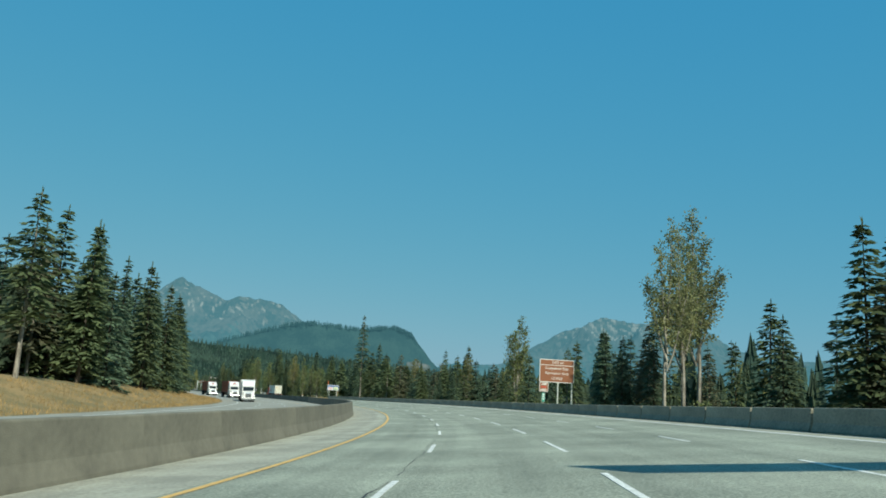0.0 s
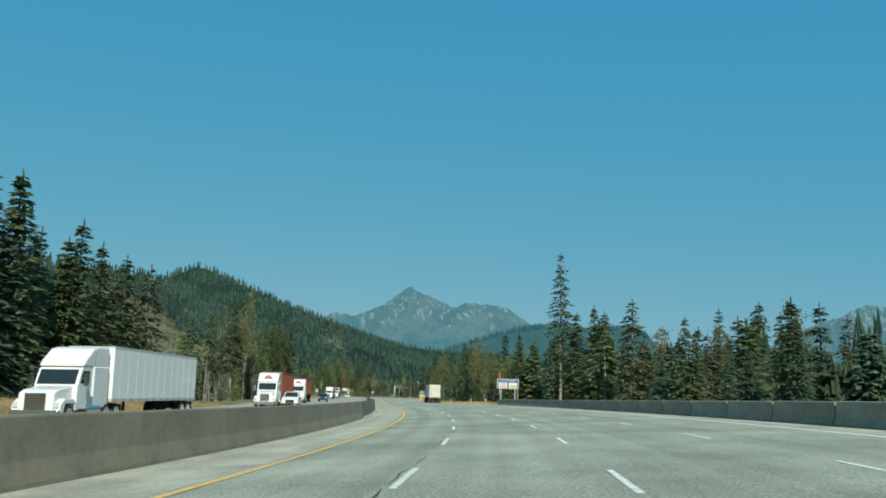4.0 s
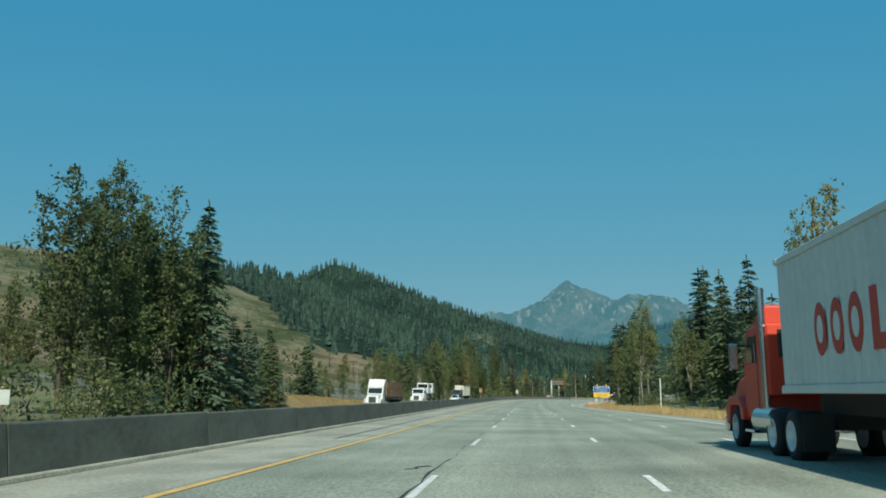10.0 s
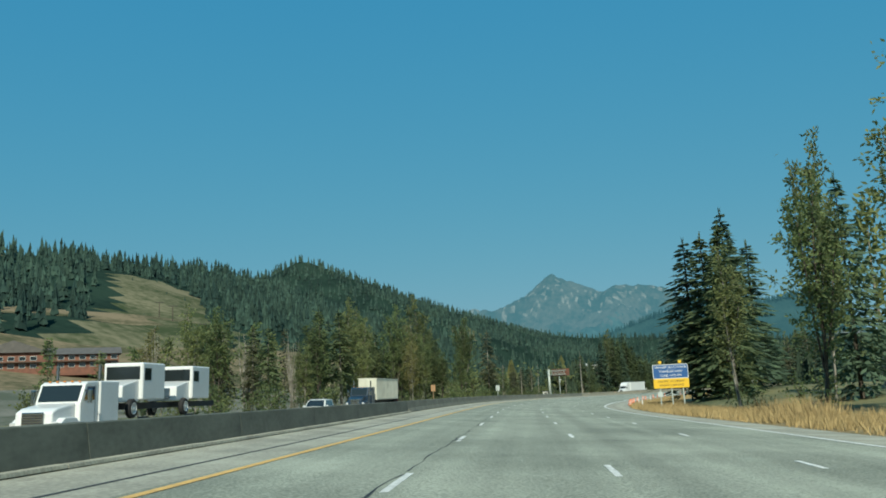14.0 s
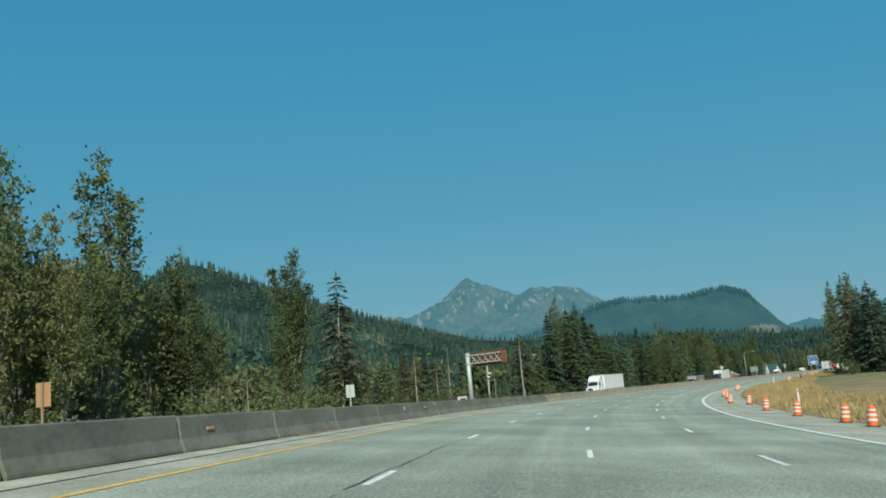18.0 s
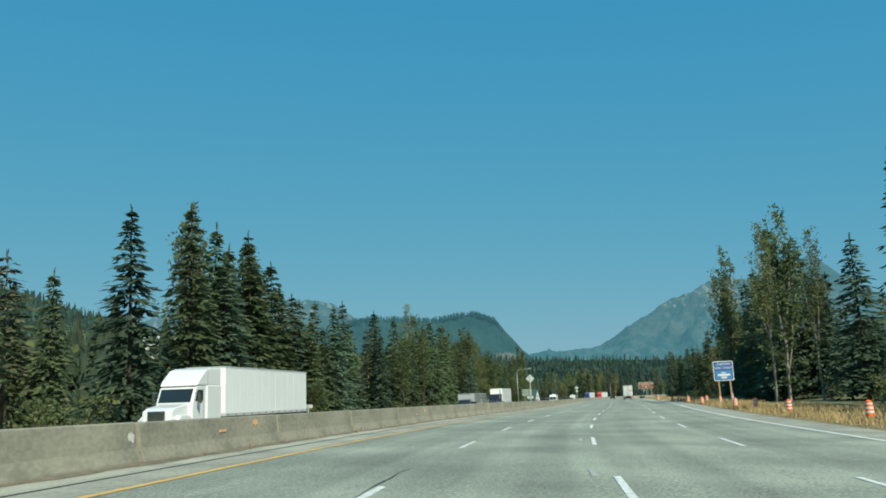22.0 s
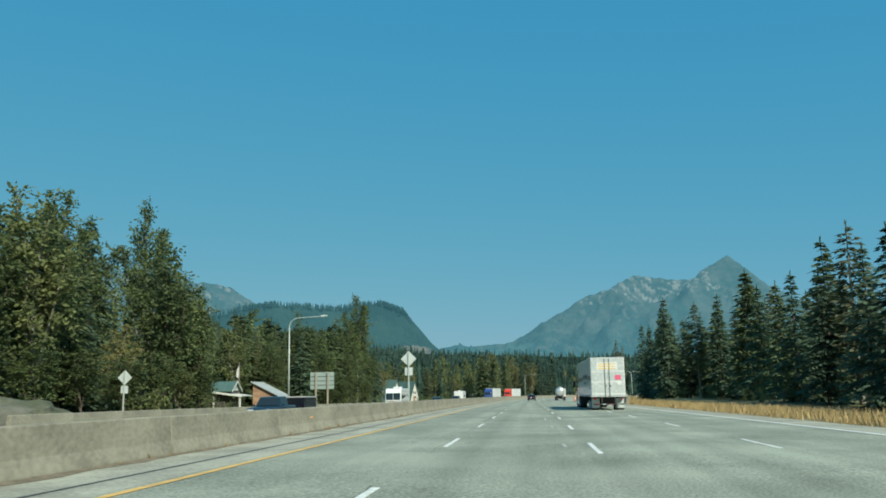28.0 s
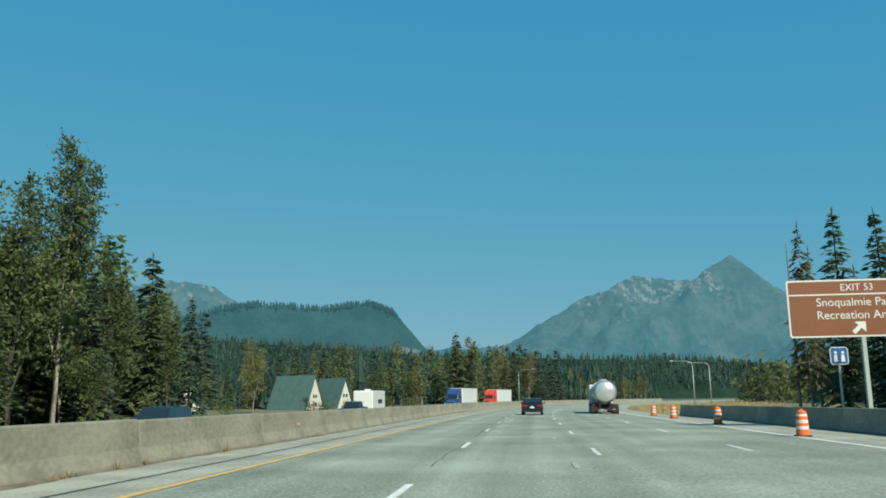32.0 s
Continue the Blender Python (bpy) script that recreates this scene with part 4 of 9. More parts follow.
# single trees that stand out: kind, distance along the road, to its right, height, shape, width
for kind, s, u, h, pick, wide in (
        # tall cottonwoods and the tall open fir of the first bend
        ("poplar", 91, 26, 22.5, 0, 1.0), ("poplar", 103.5, 36, 27.5, 0, 1.1), ("poplar", 94, 29.5, 22.5, 0, 1.0), ("poplar", 99, 31.5, 22, 1, 1.0), ("poplar_slim", 181, 37, 21.3, 0, 1.05),
        ("fir_tall", 269, 25, 27, 0, 0.95), ("fir_narrow", 263, 51.5, 18, None, 1.0), ("fir_narrow", 273, 64, 21, None, 1.0), ("fir_narrow", 283, 35, 19.3, 0, 1.0), ("fir", 275, 29, 14, 2, 1.0), ("fir", 283, 27, 12.5, 1, 1.1),
        ("fir", 309.5, 24.8, 15.8, 2, 1.05), ("fir_narrow", 322, 35, 16.2, None, 1.0), ("fir_narrow", 316, 30, 15, None, 1.0), ("fir", 300, 31, 14, None, 1.0), ("fir", 328, 29, 14.5, None, 1.0), ("fir_narrow", 360, 30, 19.8, 0, 1.1),
        # half-bare trees and full broadleaf trees below the ski hill
        ("poplar", 300.3, -34.2, 22.3, 0, 0.95), ("fir_sparse", 295.6, -36, 18.6, 1, 1.0), ("poplar", 341, -42, 22, 0, 0.9), ("alder_olive", 326, -37, 15, None, 1.1), ("alder_green", 332, -36, 17, None, 1.0),
        ("alder_olive", 343, -40, 17, None, 0.9), ("cottonwood", 374.5, -37.2, 22.6, 0, 0.9), ("alder_green", 367, -37, 19, 1, 1.0),
        ("alder_green", 381, -34, 21, 2, 1.0), ("cottonwood", 384.5, -38, 22, 1, 0.95), ("fir", 386.5, -33, 21.5, 1, 1.0), ("alder_green", 395.5, -37, 20.5, 1, 0.75), ("poplar", 346, -46, 23, 1, 0.9), ("alder_olive", 351, -37, 6, None, 1.1),
        ("fir_small", 461, -43, 10.5, None, 1.0), ("fir_small", 452, -40, 6.5, None, 1.0), ("fir_small", 446, -47, 8.5, None, 1.0),
        # outer side, past the container truck
        ("alder_olive", 389, 27.5, 18, 1, 0.7), ("alder_gold", 370, 23, 17.5, None, 0.8), ("poplar", 358, 25, 16.5, 1, 0.8), ("fir", 411, 24, 16.5, 2, 0.95), ("fir_narrow", 419, 26, 15.6, 1, 1.15), ("fir", 404, 25.5, 17, 0, 1.0),
        ("fir_narrow", 447.5, 28, 21.8, 2, 1.35), ("alder_green", 451, 27, 14, None, 0.9), ("fir_narrow", 463.5, 32.2, 25, 1, 1.0), ("fir_narrow", 440, 33, 18, 0, 1.2),
        ("poplar", 471.5, 20.8, 20.8, 1, 1.2), ("poplar", 474, 22.5, 19.5, 1, 1.05), ("alder_green", 488, 20.5, 16.5, 1, 0.95), ("alder_olive", 492, 22.5, 21, 0, 0.6), ("alder_olive", 512, 20, 16, 0, 1.0),
        ("fir_narrow", 556, 28, 22, 1, 1.3), ("fir_narrow", 560, 31, 22, 0, 1.3), ("alder_green", 558, 21, 15, 0, 1.0), ("fir", 550, 21, 22.5, 1, 1.3), ("fir", 544, 23, 22, 2, 1.3), ("fir", 547, 26, 25, 1, 1.1), ("fir", 538, 24, 22, 0, 1.1),
        # row of broadleaf trees before the message board
        ("poplar_slim", 573.5, -39, 20, 0, 1.0), ("alder_olive", 576, -37, 16, None, 0.9), ("alder_olive", 583.7, -41, 19.8, 1, 0.95), ("fir_sparse", 563.5, -36, 17, 1, 1.2), ("fir_sparse", 559, -38, 17, 1, 1.2), ("alder_green", 553, -36, 15.6, 0, 1.0),
        ("poplar_slim", 612.4, -39, 24.7, 0, 0.95), ("alder_green", 599.5, -39, 21.2, 1, 0.8), ("alder_olive", 596, -35, 15.5, None, 0.9), ("alder_gold", 604.5, -38, 18, None, 0.75), ("alder_gold", 593, -33.3, 13, None, 0.8),
        ("alder_green", 607, -36, 15, None, 0.9), ("poplar", 625, -42, 18.5, 0, 0.8), ("alder_olive", 632, -42, 13, None, 0.9), ("fir", 620, -39, 13, None, 1.0),
        ("cottonwood", 652.3, -45, 23.4, 0, 0.95), ("fir_sparse", 650.1, -36.8, 18.7, 0, 1.05), ("fir", 655, -38.5, 10, None, 1.1),
        # pair of tall trees and the bare trunk past the message board
        ("poplar_slim", 763.5, -44.7, 25.3, 0, 0.9), ("fir", 780.3, -45.8, 25.4, 1, 0.95), ("fir", 771, -44, 22, None, 1.0), ("fir", 776, -48, 20, None, 1.0), ("snag", 719, -36.9, 16, None, 1.0),
        # outer side by the lodging sign
        ("poplar_slim", 802, 18.6, 21.6, 0, 0.8), ("poplar", 776, 20, 20.5, 1, 0.85), ("poplar_slim", 786, 23.5, 24, 1, 1.0), ("poplar", 772, 24, 18.5, 1, 0.85), ("fir_narrow", 792, 24, 23, 0, 1.1),
        ("fir", 799, 25, 19.5, 1, 1.0), ("fir", 790, 27, 19, None, 1.0), ("fir", 806, 24, 19, None, 1.0), ("fir_narrow", 812, 23.5, 18, None, 1.1), ("fir", 817, 25, 15, None, 1.0), ("fir_tall", 737, 23, 19, 0, 0.8), ("fir_sparse", 718, 26, 17, 0, 1.0),
        ("fir", 831, 24, 14.3, 1, 1.0), ("fir", 840, 24, 12.6, 0, 1.0), ("fir_sparse", 853, 24, 12.4, None, 1.0), ("fir_narrow", 872, 24, 14.8, None, 1.1), ("alder_gold", 864, 24.5, 11, None, 0.8),
        # inner side, from the diamond sign to the street lamp
        ("fir", 848.7, -47, 21.6, 1, 1.1), ("poplar", 869.8, -45, 25.3, 1, 0.95), ("fir", 808.5, -36, 14.2, 0, 1.1), ("fir", 792, -36, 16.5, None, 1.0), ("fir", 729, -37, 12.5, None, 1.0), ("poplar_slim", 909, -38, 20.5, 1, 0.7),
        ("cottonwood", 949.7, -50, 25, 1, 0.95), ("alder_green", 944, -44, 20, 0, 1.0), ("cottonwood", 960.3, -45.6, 25.5, 0, 0.95), ("fir", 961.6, -54, 24, 1, 1.0), ("fir", 922, -42, 18, 0, 1.1), ("alder_olive", 905, -37, 18.5, 1, 1.0),
        ("alder_olive", 930, -42.5, 19.5, 0, 1.0), ("alder_green", 926, -39, 16, None, 1.0), ("alder_green", 968, -45, 19, None, 1.0), ("alder_green", 957, -40, 16, None, 1.0),
        ("alder_green", 1046, -40, 13, 0, 1.05), ("cottonwood", 1056.8, -40.4, 25.4, 0, 0.95), ("alder_green", 1052, -41, 19, 0, 1.0), ("alder_green", 1056, -44, 15, None, 1.1), ("fir", 1019.5, -42, 16.2, 2, 1.0)):
    tree(kind, s, u, h, pick, wide)
for s, u, h in ((402, -30.5, 8.5), (411, -34, 9.5), (399, -34, 9), (394, -31, 10), (406, -37, 10), (417, -38, 8.5), (397, -39, 11)):
    tree("fir", s, u, h, None, 1.15)
for s, u, h in ((1063, 26, 17), (1056, 27, 15.5), (1047, 26, 15.8), (1029, 26, 18.3), (1022.6, 26, 16.5), (1012, 24, 17.4), (1036, 29, 17), (1043, 27, 14)):
    tree("fir", s, u, h, None, 0.9)
for s, u, h in ((978, 30, 16.5), (944.5, 25, 12), (937, 25, 11.5), (930, 26, 12.5), (922.6, 25, 12.9), (912.4, 25, 12.4), (972, 38, 17.5), (952, 26, 12), (963, 27, 13)):
    tree("fir", s, u, h, None, 1.1)
for s, u, h in ((1049, 19, 13.2), (1052, 20.5, 12)):
    tree("fir_sparse", s, u, h, 0, 0.6)
tree("snag", 1050.5, 18.6, 12.6, 0, 0.8)

MIX_DARK = ["fir", "fir", "fir_narrow", "fir_narrow", "fir_sparse"]
MIX_LIGHT = ["alder_green", "alder_olive", "alder_green", "alder_gold", "fir_sparse", "birch_bare"]
# far and near stands, in order of the drive
grove(76, 40, 200, -36, -70, 12, 19, MIX_DARK, 0.6)
grove(20, 62, 190, -36, -47, 13, 20, MIX_DARK)
grove(9, 150, 205, -33, -40, 9, 14, ["fir_sparse", "fir_narrow"])
grove(52, 36, 140, 26, 64, 8.5, 13.5, MIX_DARK, 0.4)
grove(50, 140, 262, 21, 60, 6, 11, MIX_DARK + ["fir_small"], 0.4)
tree("fir", 62, 31, 17.5, 0, 1.1)
tree("fir", 66, 36, 18, 1, 1.1)
tree("fir", 57, 35, 16.5, 3)
grove(40, 200, 300, 20, 55, 7, 15, ["fir", "fir_narrow", "fir", "alder_gold", "fir_small", "fir_sparse"], 0.3)
grove(46, 222, 330, -36, -95, 9, 16, ["birch_bare", "alder_olive", "birch_bare", "fir_sparse", "alder_green"])
grove(46, 262, 350, -42, -120, 6, 12, ["birch_bare", "birch_bare", "fir_sparse", "shrub", "alder_olive"])
grove(40, 225, 335, -32, -80, 1.6, 4, ["shrub"])
grove(12, 315, 345, -34, -50, 9, 14, ["alder_green", "alder_olive", "birch_bare"], 0.3)
grove(12, 370, 394, -34, -47, 9, 15, ["alder_green", "alder_olive", "alder_green"], 0.3)
grove(54, 295, 425, 22, 50, 8, 13.5, MIX_DARK + ["alder_olive", "alder_green"], 0.4)
grove(20, 425, 520, 24, 55, 9, 19, ["fir_narrow", "fir", "alder_olive", "alder_green"], 0.2)
grove(36, 440, 690, -58, -120, 1.6, 4.5, ["shrub", "shrub", "fir_small"])
grove(22, 425, 470, -42, -75, 4, 8, ["fir_small", "shrub", "alder_green"])
grove(12, 515, 570, -44, -62, 8, 14, MIX_LIGHT, 0.3)
grove(20, 575, 625, -40, -66, 12, 19, MIX_LIGHT, 0.3)
grove(40, 640, 760, -33, -80, 1.8, 4.2, ["shrub"])
grove(14, 512, 572, -33, -44, 8.5, 13, ["alder_green", "alder_olive", "fir_sparse", "birch_bare"])
grove(9, 574, 622, -33, -43, 11, 16, ["alder_green", "alder_olive", "alder_green", "alder_olive", "poplar_slim", "fir_sparse"])
grove(60, 640, 770, -50, -110, 5, 12, ["fir_small", "shrub", "alder_olive", "snag", "fir_sparse"])
for s, u, h in ((668, -44, 10), (680, -46, 10), (675, -40, 9), (690, -48, 11), (684, -42, 9.5), (697, -45, 10), (722, -38, 15), (728, -40, 14)):
    tree("fir_sparse", s, u, h, None, 1.25)
for s, u, h in ((672, -36.5, 10), (683, -38, 9), (692, -40, 11), (696, -38, 10)):
    tree("snag", s, u, h)
for s, u, h in ((742, -39, 20), (748, -36.5, 21), (755, -38, 20.5), (762, -37, 20), (785, -38, 16)):
    tree("fir", s, u, h)
grove(70, 560, 780, -60, -135, 2.2, 5.5, ["shrub", "shrub", "alder_olive", "fir_small"])
grove(64, 1004, 1112, -43, -58, 12, 17, ["fir", "alder_green", "fir_narrow", "alder_green"])
grove(72, 760, 900, -34, -68, 10.5, 15.5, MIX_DARK + ["fir", "alder_green"], 0.5)
grove(64, 890, 1000, -46, -76, 10, 18, ["fir", "alder_green", "alder_olive", "fir_narrow"], 0.3)
grove(60, 1000, 1180, -50, -92, 9, 15, ["fir", "fir_narrow", "alder_green", "alder_olive"], 0.3)
grove(66, 690, 860, 27, 62, 12, 17.5, MIX_DARK, 0.5)
grove(66, 860, 1010, 27, 60, 12, 16.5, MIX_DARK, 0.5)
grove(40, 1008, 1064, 27, 60, 11, 16, MIX_DARK, 0.4)
grove(40, 1205, 1300, -58, -120, 14, 20, ["fir", "fir_narrow", "alder_olive"])
tree("alder_gold", 1128, -52, 13)
grove(40, 1180, 1330, -45, -110, 10, 17, MIX_DARK + ["alder_olive", "alder_gold"])
grove(30, 1150, 1400, 30, 90, 8, 14, MIX_DARK + ["alder_olive"])
grove(90, 1125, 1360, 34, 80, 5, 9.5, ["alder_olive", "alder_olive", "fir_narrow", "shrub", "alder_green"])
grove(34, 880, 1180, -34, -44, 1.5, 3.2, ["shrub"])
grove(40, 640, 890, -29, -38, 1.2, 2.8, ["shrub"])
grove(26, 320, 520, 17, 26, 1.2, 2.6, ["shrub"])
grove(44, 690, 1010, 22, 29, 1.2, 2.8, ["shrub"])
grove(30, 20, 262, 18, 27, 1.2, 2.6, ["shrub"])
grove(40, 500, 640, -29, -36, 1.4, 3.6, ["shrub"])
grove(34, 318, 395, -29.5, -38, 2.0, 4.5, ["shrub"])

# the closed front of the wood past the diamond sign, and along the last stretch
for s, u, h in ((828.5, -38, 17), (832, -40, 12), (837.5, -38.5, 12.4), (842, -40.5, 13), (846, -39, 13.5), (855, -38, 17.6), (859, -39, 15.5), (862.6, -38, 19.3), (866.8, -38.5, 18.3),
                (870.2, -37.5, 15.5), (873.7, -38, 19.2), (879.2, -38, 19.7), (884, -39, 14.5), (1016, -42, 13), (1022.5, -42, 14.3), (1038.8, -42, 16), (1042.4, -42, 16.9), (1046, -43.5, 15), (1048.3, -42, 16.6),
                (176, -36, 16.5), (181, -36.5, 17.6), (188, -36, 15.8), (200, -35.5, 14.6), (208, -36, 14.2)):
    tree("fir", s, u, h + 0.9, None, 1.1)
for s, u, h in ((214, -35.5, 15), (226, -36, 16), (222, -39, 15)):
    tree("fir_sparse", s, u, h, None, 1.1)
for s, u, h in ((848.6, -37, 17), (851.4, -38.2, 20.8), (897.4, -38, 16.8), (909, -38, 21.5), (1027, -42, 12.2), (1031.2, -41, 12.4), (1035, -42, 13.2), (1051.3, -43, 19)):
    tree("alder_green", s, u, h, None, 1.3 if h < 14 else 1.0)
# dark edge of the wood on the outer side
for s, u, h in ((829, 23.5, 13), (826, 24, 12.6), (822.8, 23.5, 12), (832, 25.5, 14), (836, 27, 14.8), (840, 27, 14.8), (819, 25, 13), (845, 26, 12.4), (839, 24, 11.8), (815, 25, 13)):
    tree("fir", s, u, h, None, 1.15)
# broad green trees that close the wood before the hut
for kind, s, u, h, wide in (("alder_olive", 923.7, -38, 17.5, 1.4), ("alder_green", 919.5, -39, 15.4, 1.4), ("alder_green", 927.5, -40, 16, 1.4), ("fir", 932, -40, 15.8, 1.1), ("fir", 936.5, -41, 13.6, 1.2),
                            ("alder_green", 948.5, -38, 18, 1.4), ("alder_olive", 952.5, -39, 16.6, 1.3), ("alder_green", 957.5, -38.5, 14, 1.3), ("fir", 964, -41, 12.5, 1.1), ("alder_gold", 938, -37.5, 8.6, 1.4),
                            ("alder_green", 961, -42, 12, 1.3), ("alder_green", 972, -44, 11, 1.3), ("alder_green", 922, -36, 6, 2.2), ("alder_green", 930, -36.5, 6.2, 2.2), ("alder_green", 936, -36, 5.6, 2.2),
                            ("alder_green", 944, -36.5, 6.4, 2.2), ("alder_olive", 950, -36.5, 6, 2.2), ("alder_green", 956, -37, 6, 2.2), ("alder_green", 1024, -39, 6, 2.2), ("alder_green", 1031, -38.5, 6.4, 2.2),
                            ("alder_green", 1038, -39, 6, 2.2), ("alder_green", 1045, -38.5, 6, 2.2), ("alder_green", 1060, -39.5, 6.6, 2.0)):
    tree(kind, s, u, h, None, wide)
# tall dark stand where the road straightens
for s, u, h in ((754.8, -36.5, 16.2), (757, -37.5, 17.6), (759.6, -38.5, 17.6), (764.2, -37, 17.6), (768, -37, 18.4), (770.8, -37.5, 16), (773.2, -36.5, 15.2), (775.6, -36.5, 14.8), (779, -37, 11.8)):
    tree("fir", s, u, h, None, 1.1)
for s, u, h, wide in ((766, -38.5, 19.4, 1.1), (758, -33.5, 5, 2.2), (765, -33.5, 5.2, 2.2), (772, -33.5, 4.6, 2.2)):
    tree("alder_green", s, u, h, None, wide)
tree("alder_green", 649.6, -45, 15, 0, 0.9)
for s, u, h in ((1046, 27.5, 14), (1052, 27, 13.4), (1038, 27, 13.6), (1033, 27.5, 15), (1026, 25.5, 15.5), (1023, 25.5, 16)):
    tree("fir", s, u, h, None, 1.1)
# grey half-dead trees below the ski slope
tree("fir_sparse", 281.6, -38, 16.2, 1, 0.8)
for s, u, h in ((275, -38, 8), (277, -39, 10.6), (279.5, -38, 10), (282.5, -40, 9.6), (285, -38, 11.6), (288, -39, 10.6), (290.6, -38, 9.2), (294, -38, 11.4), (284, -43, 10.5), (297, -41, 10.5)):
    tree("snag" if int(s) % 2 else "fir_sparse", s, u, h, None, 1.0)
for s, u, h in ((276, -36.5, 6), (280.5, -36, 5.5), (287, -36.5, 6.2), (292, -36, 6), (299, -36.5, 6.4), (304, -38, 9)):
    tree("birch_bare", s, u, h, None, 1.6)
# closed mixed wood behind the shed, and the lone trees at the far bend
grove(34, 1002, 1078, -45, -60, 15, 18.5, ["fir", "fir_narrow", "alder_green", "fir"])
grove(22, 1000, 1080, -42.5, -50, 9, 14.5, ["alder_green", "alder_olive", "fir", "alder_green"])
grove(18, 1060, 1098, -44, -60, 14, 20, ["fir", "fir_narrow", "alder_green"])
grove(16, 1225, 1262, -62, -32, 15, 21, ["fir_narrow", "fir", "alder_olive", "fir_narrow", "alder_gold"])
grove(18, 1290, 1345, -100, -52, 17, 25, ["fir_narrow", "fir", "alder_olive", "fir_narrow"])
grove(14, 1330, 1370, -50, -28, 8, 13, ["alder_olive", "alder_gold", "fir_narrow"])


def join_back_rows():
    """The rows behind the front trees, one mesh a kind of tree and part."""
    for kind, spots in LATER.items():
        for which, words in ((1, "crowns"), (0, "trunks")):
            co, quads, at = [], [], 0
            for i, m in enumerate(spots):
                me = LOW[kind][i % len(LOW[kind])][which]
                v = np.empty(len(me.vertices) * 3)
                me.vertices.foreach_get("co", v)
                f = np.empty(len(me.polygons) * 4, dtype=np.int32)
                me.polygons.foreach_get("vertices", f)
                mm = np.array(m)
                co.append(v.reshape(-1, 3) @ mm[:3, :3].T + mm[:3, 3])
                quads.append(f + at)
                at += len(me.vertices)
            co, quads = np.concatenate(co), np.concatenate(quads)
            me = bpy.data.meshes.new("back_row_" + words)
            me.vertices.add(len(co))
            me.vertices.foreach_set("co", co.ravel())
            me.loops.add(len(quads))
            me.loops.foreach_set("vertex_index", quads)
            me.polygons.add(len(quads) // 4)
            me.polygons.foreach_set("loop_start", np.arange(0, len(quads), 4, dtype=np.int32))
            me.update(calc_edges=True)
            me.materials.append(LOW[kind][0][which].materials[0])
            tagged(new("back_row_" + words, me), "back rows of the roadside " + ("conifers" if "fir" in kind else "bushes" if kind == "shrub" else "broadleaf trees"), "trees", kind="stuff")


join_back_rows()


def low_forest(name, points, label, needles, seed, tiers=3, spikes=5, wide=1.0):
    """Far woods: many small ragged spires in one mesh."""
    g = np.random.default_rng(seed)
    verts, faces = [], []
    for x, y, z, h in points:
        r = h * g.uniform(0.13, 0.2) * wide
        for tier in range(tiers):
            at = tier / tiers
            z0, z1 = z + h * (0.04 + 0.84 * at), z + h * min(1.0, 0.50 + 0.66 * at)
            rr = r * (1 - 0.81 * at)
            first = len(verts)
            k = spikes
            turn = g.uniform(0, 6.28)
            for j in range(k):
                a = turn + 2 * math.pi * j / k
                q = rr * g.uniform(0.7, 1.25) * (1.0 if tiers < 4 or j % 2 else 0.55)
                verts.append((x + q * math.cos(a), y + q * math.sin(a), z0 + g.uniform(-0.06, 0.06) * h))
            verts.append((x + g.normal(0, 0.02) * h, y + g.normal(0, 0.02) * h, z1))
            for j in range(k):
                faces.append((first + j, first + (j + 1) % k, first + k))
    return tagged(obj(name, verts, faces, needles), label, "forest", kind="stuff")


FAR_NEEDLES = mat("far_conifers", (0.046, 0.080, 0.062), 0.9, second=(0.020, 0.040, 0.036), scale=0.02, fine=0.3, amount=0.9, per_island=0.35, spec=0.1)
FAR_MIXED = mat("far_mixed_wood", (0.12, 0.12, 0.045), 0.9, second=(0.05, 0.062, 0.03), scale=0.03, fine=0.4, amount=0.9, per_island=0.4, spec=0.1)
g = np.random.default_rng(5)
pts = []
for _ in range(5200):
    s, u = g.uniform(-60, 1500), g.uniform(-330, 210)
    if -72 < u < 50 or (u < 0 and 330 < s < 690 and -300 < u) or (-230 < u < 0 and 560 < s < 820) or (u < -140 and 330 < s < 1000) or (u < -75 and 200 < s < 330 and u > -140) or (1130 < s < 1192 and -90 < u < 0):
        continue
    x, y = place(s, u)
    pts.append((float(x), float(y), float(ground_z(s, u)) - 0.3, g.uniform(7, 20), abs(u)))
mixed = [p[:4] for i, p in enumerate(pts) if i % 4 == 0 and p[4] > 95]
belt = []
for n, s0, s1, u0, u1, h0, h1 in ((260, 60, 215, -46, -70, 10, 14.5), (320, 760, 1000, -52, -72, 11, 15.5), (300, 1000, 1096, -54, -74, 13, 17.5), (90, 1040, 1096, -56, -74, 17, 20.5), (200, 30, 262, 38, 52, 5.5, 8.5), (300, 690, 1064, 38, 52, 8, 12)):
    for _ in range(n):
        s, u = g.uniform(s0, s1), g.uniform(min(u0, u1), max(u0, u1))
        if abs(s - 1000) < 9 and u < -54 or abs(s - 795) < 8 and u < -58:
            continue
        x, y = place(s, u)
        belt.append((float(x), float(y), float(ground_z(s, u)) - 0.3, g.uniform(h0, h1)))
outer = []
for _ in range(6500):
    s, u = g.uniform(-150, 1600), g.uniform(205, 760)
    x, y = place(s, u)
    outer.append((float(x), float(y), float(ground_z(s, u)) - 0.3, g.uniform(9, 20)))
low_forest("woods_beyond", outer, "dark conifer woods filling the valley floor", FAR_NEEDLES, 28, 2, 6, 1.2)
low_forest("woods_behind_roadside", belt, "closed dark conifers behind the front rows", NEEDLES_B, 18, 11, 14, 1.1)
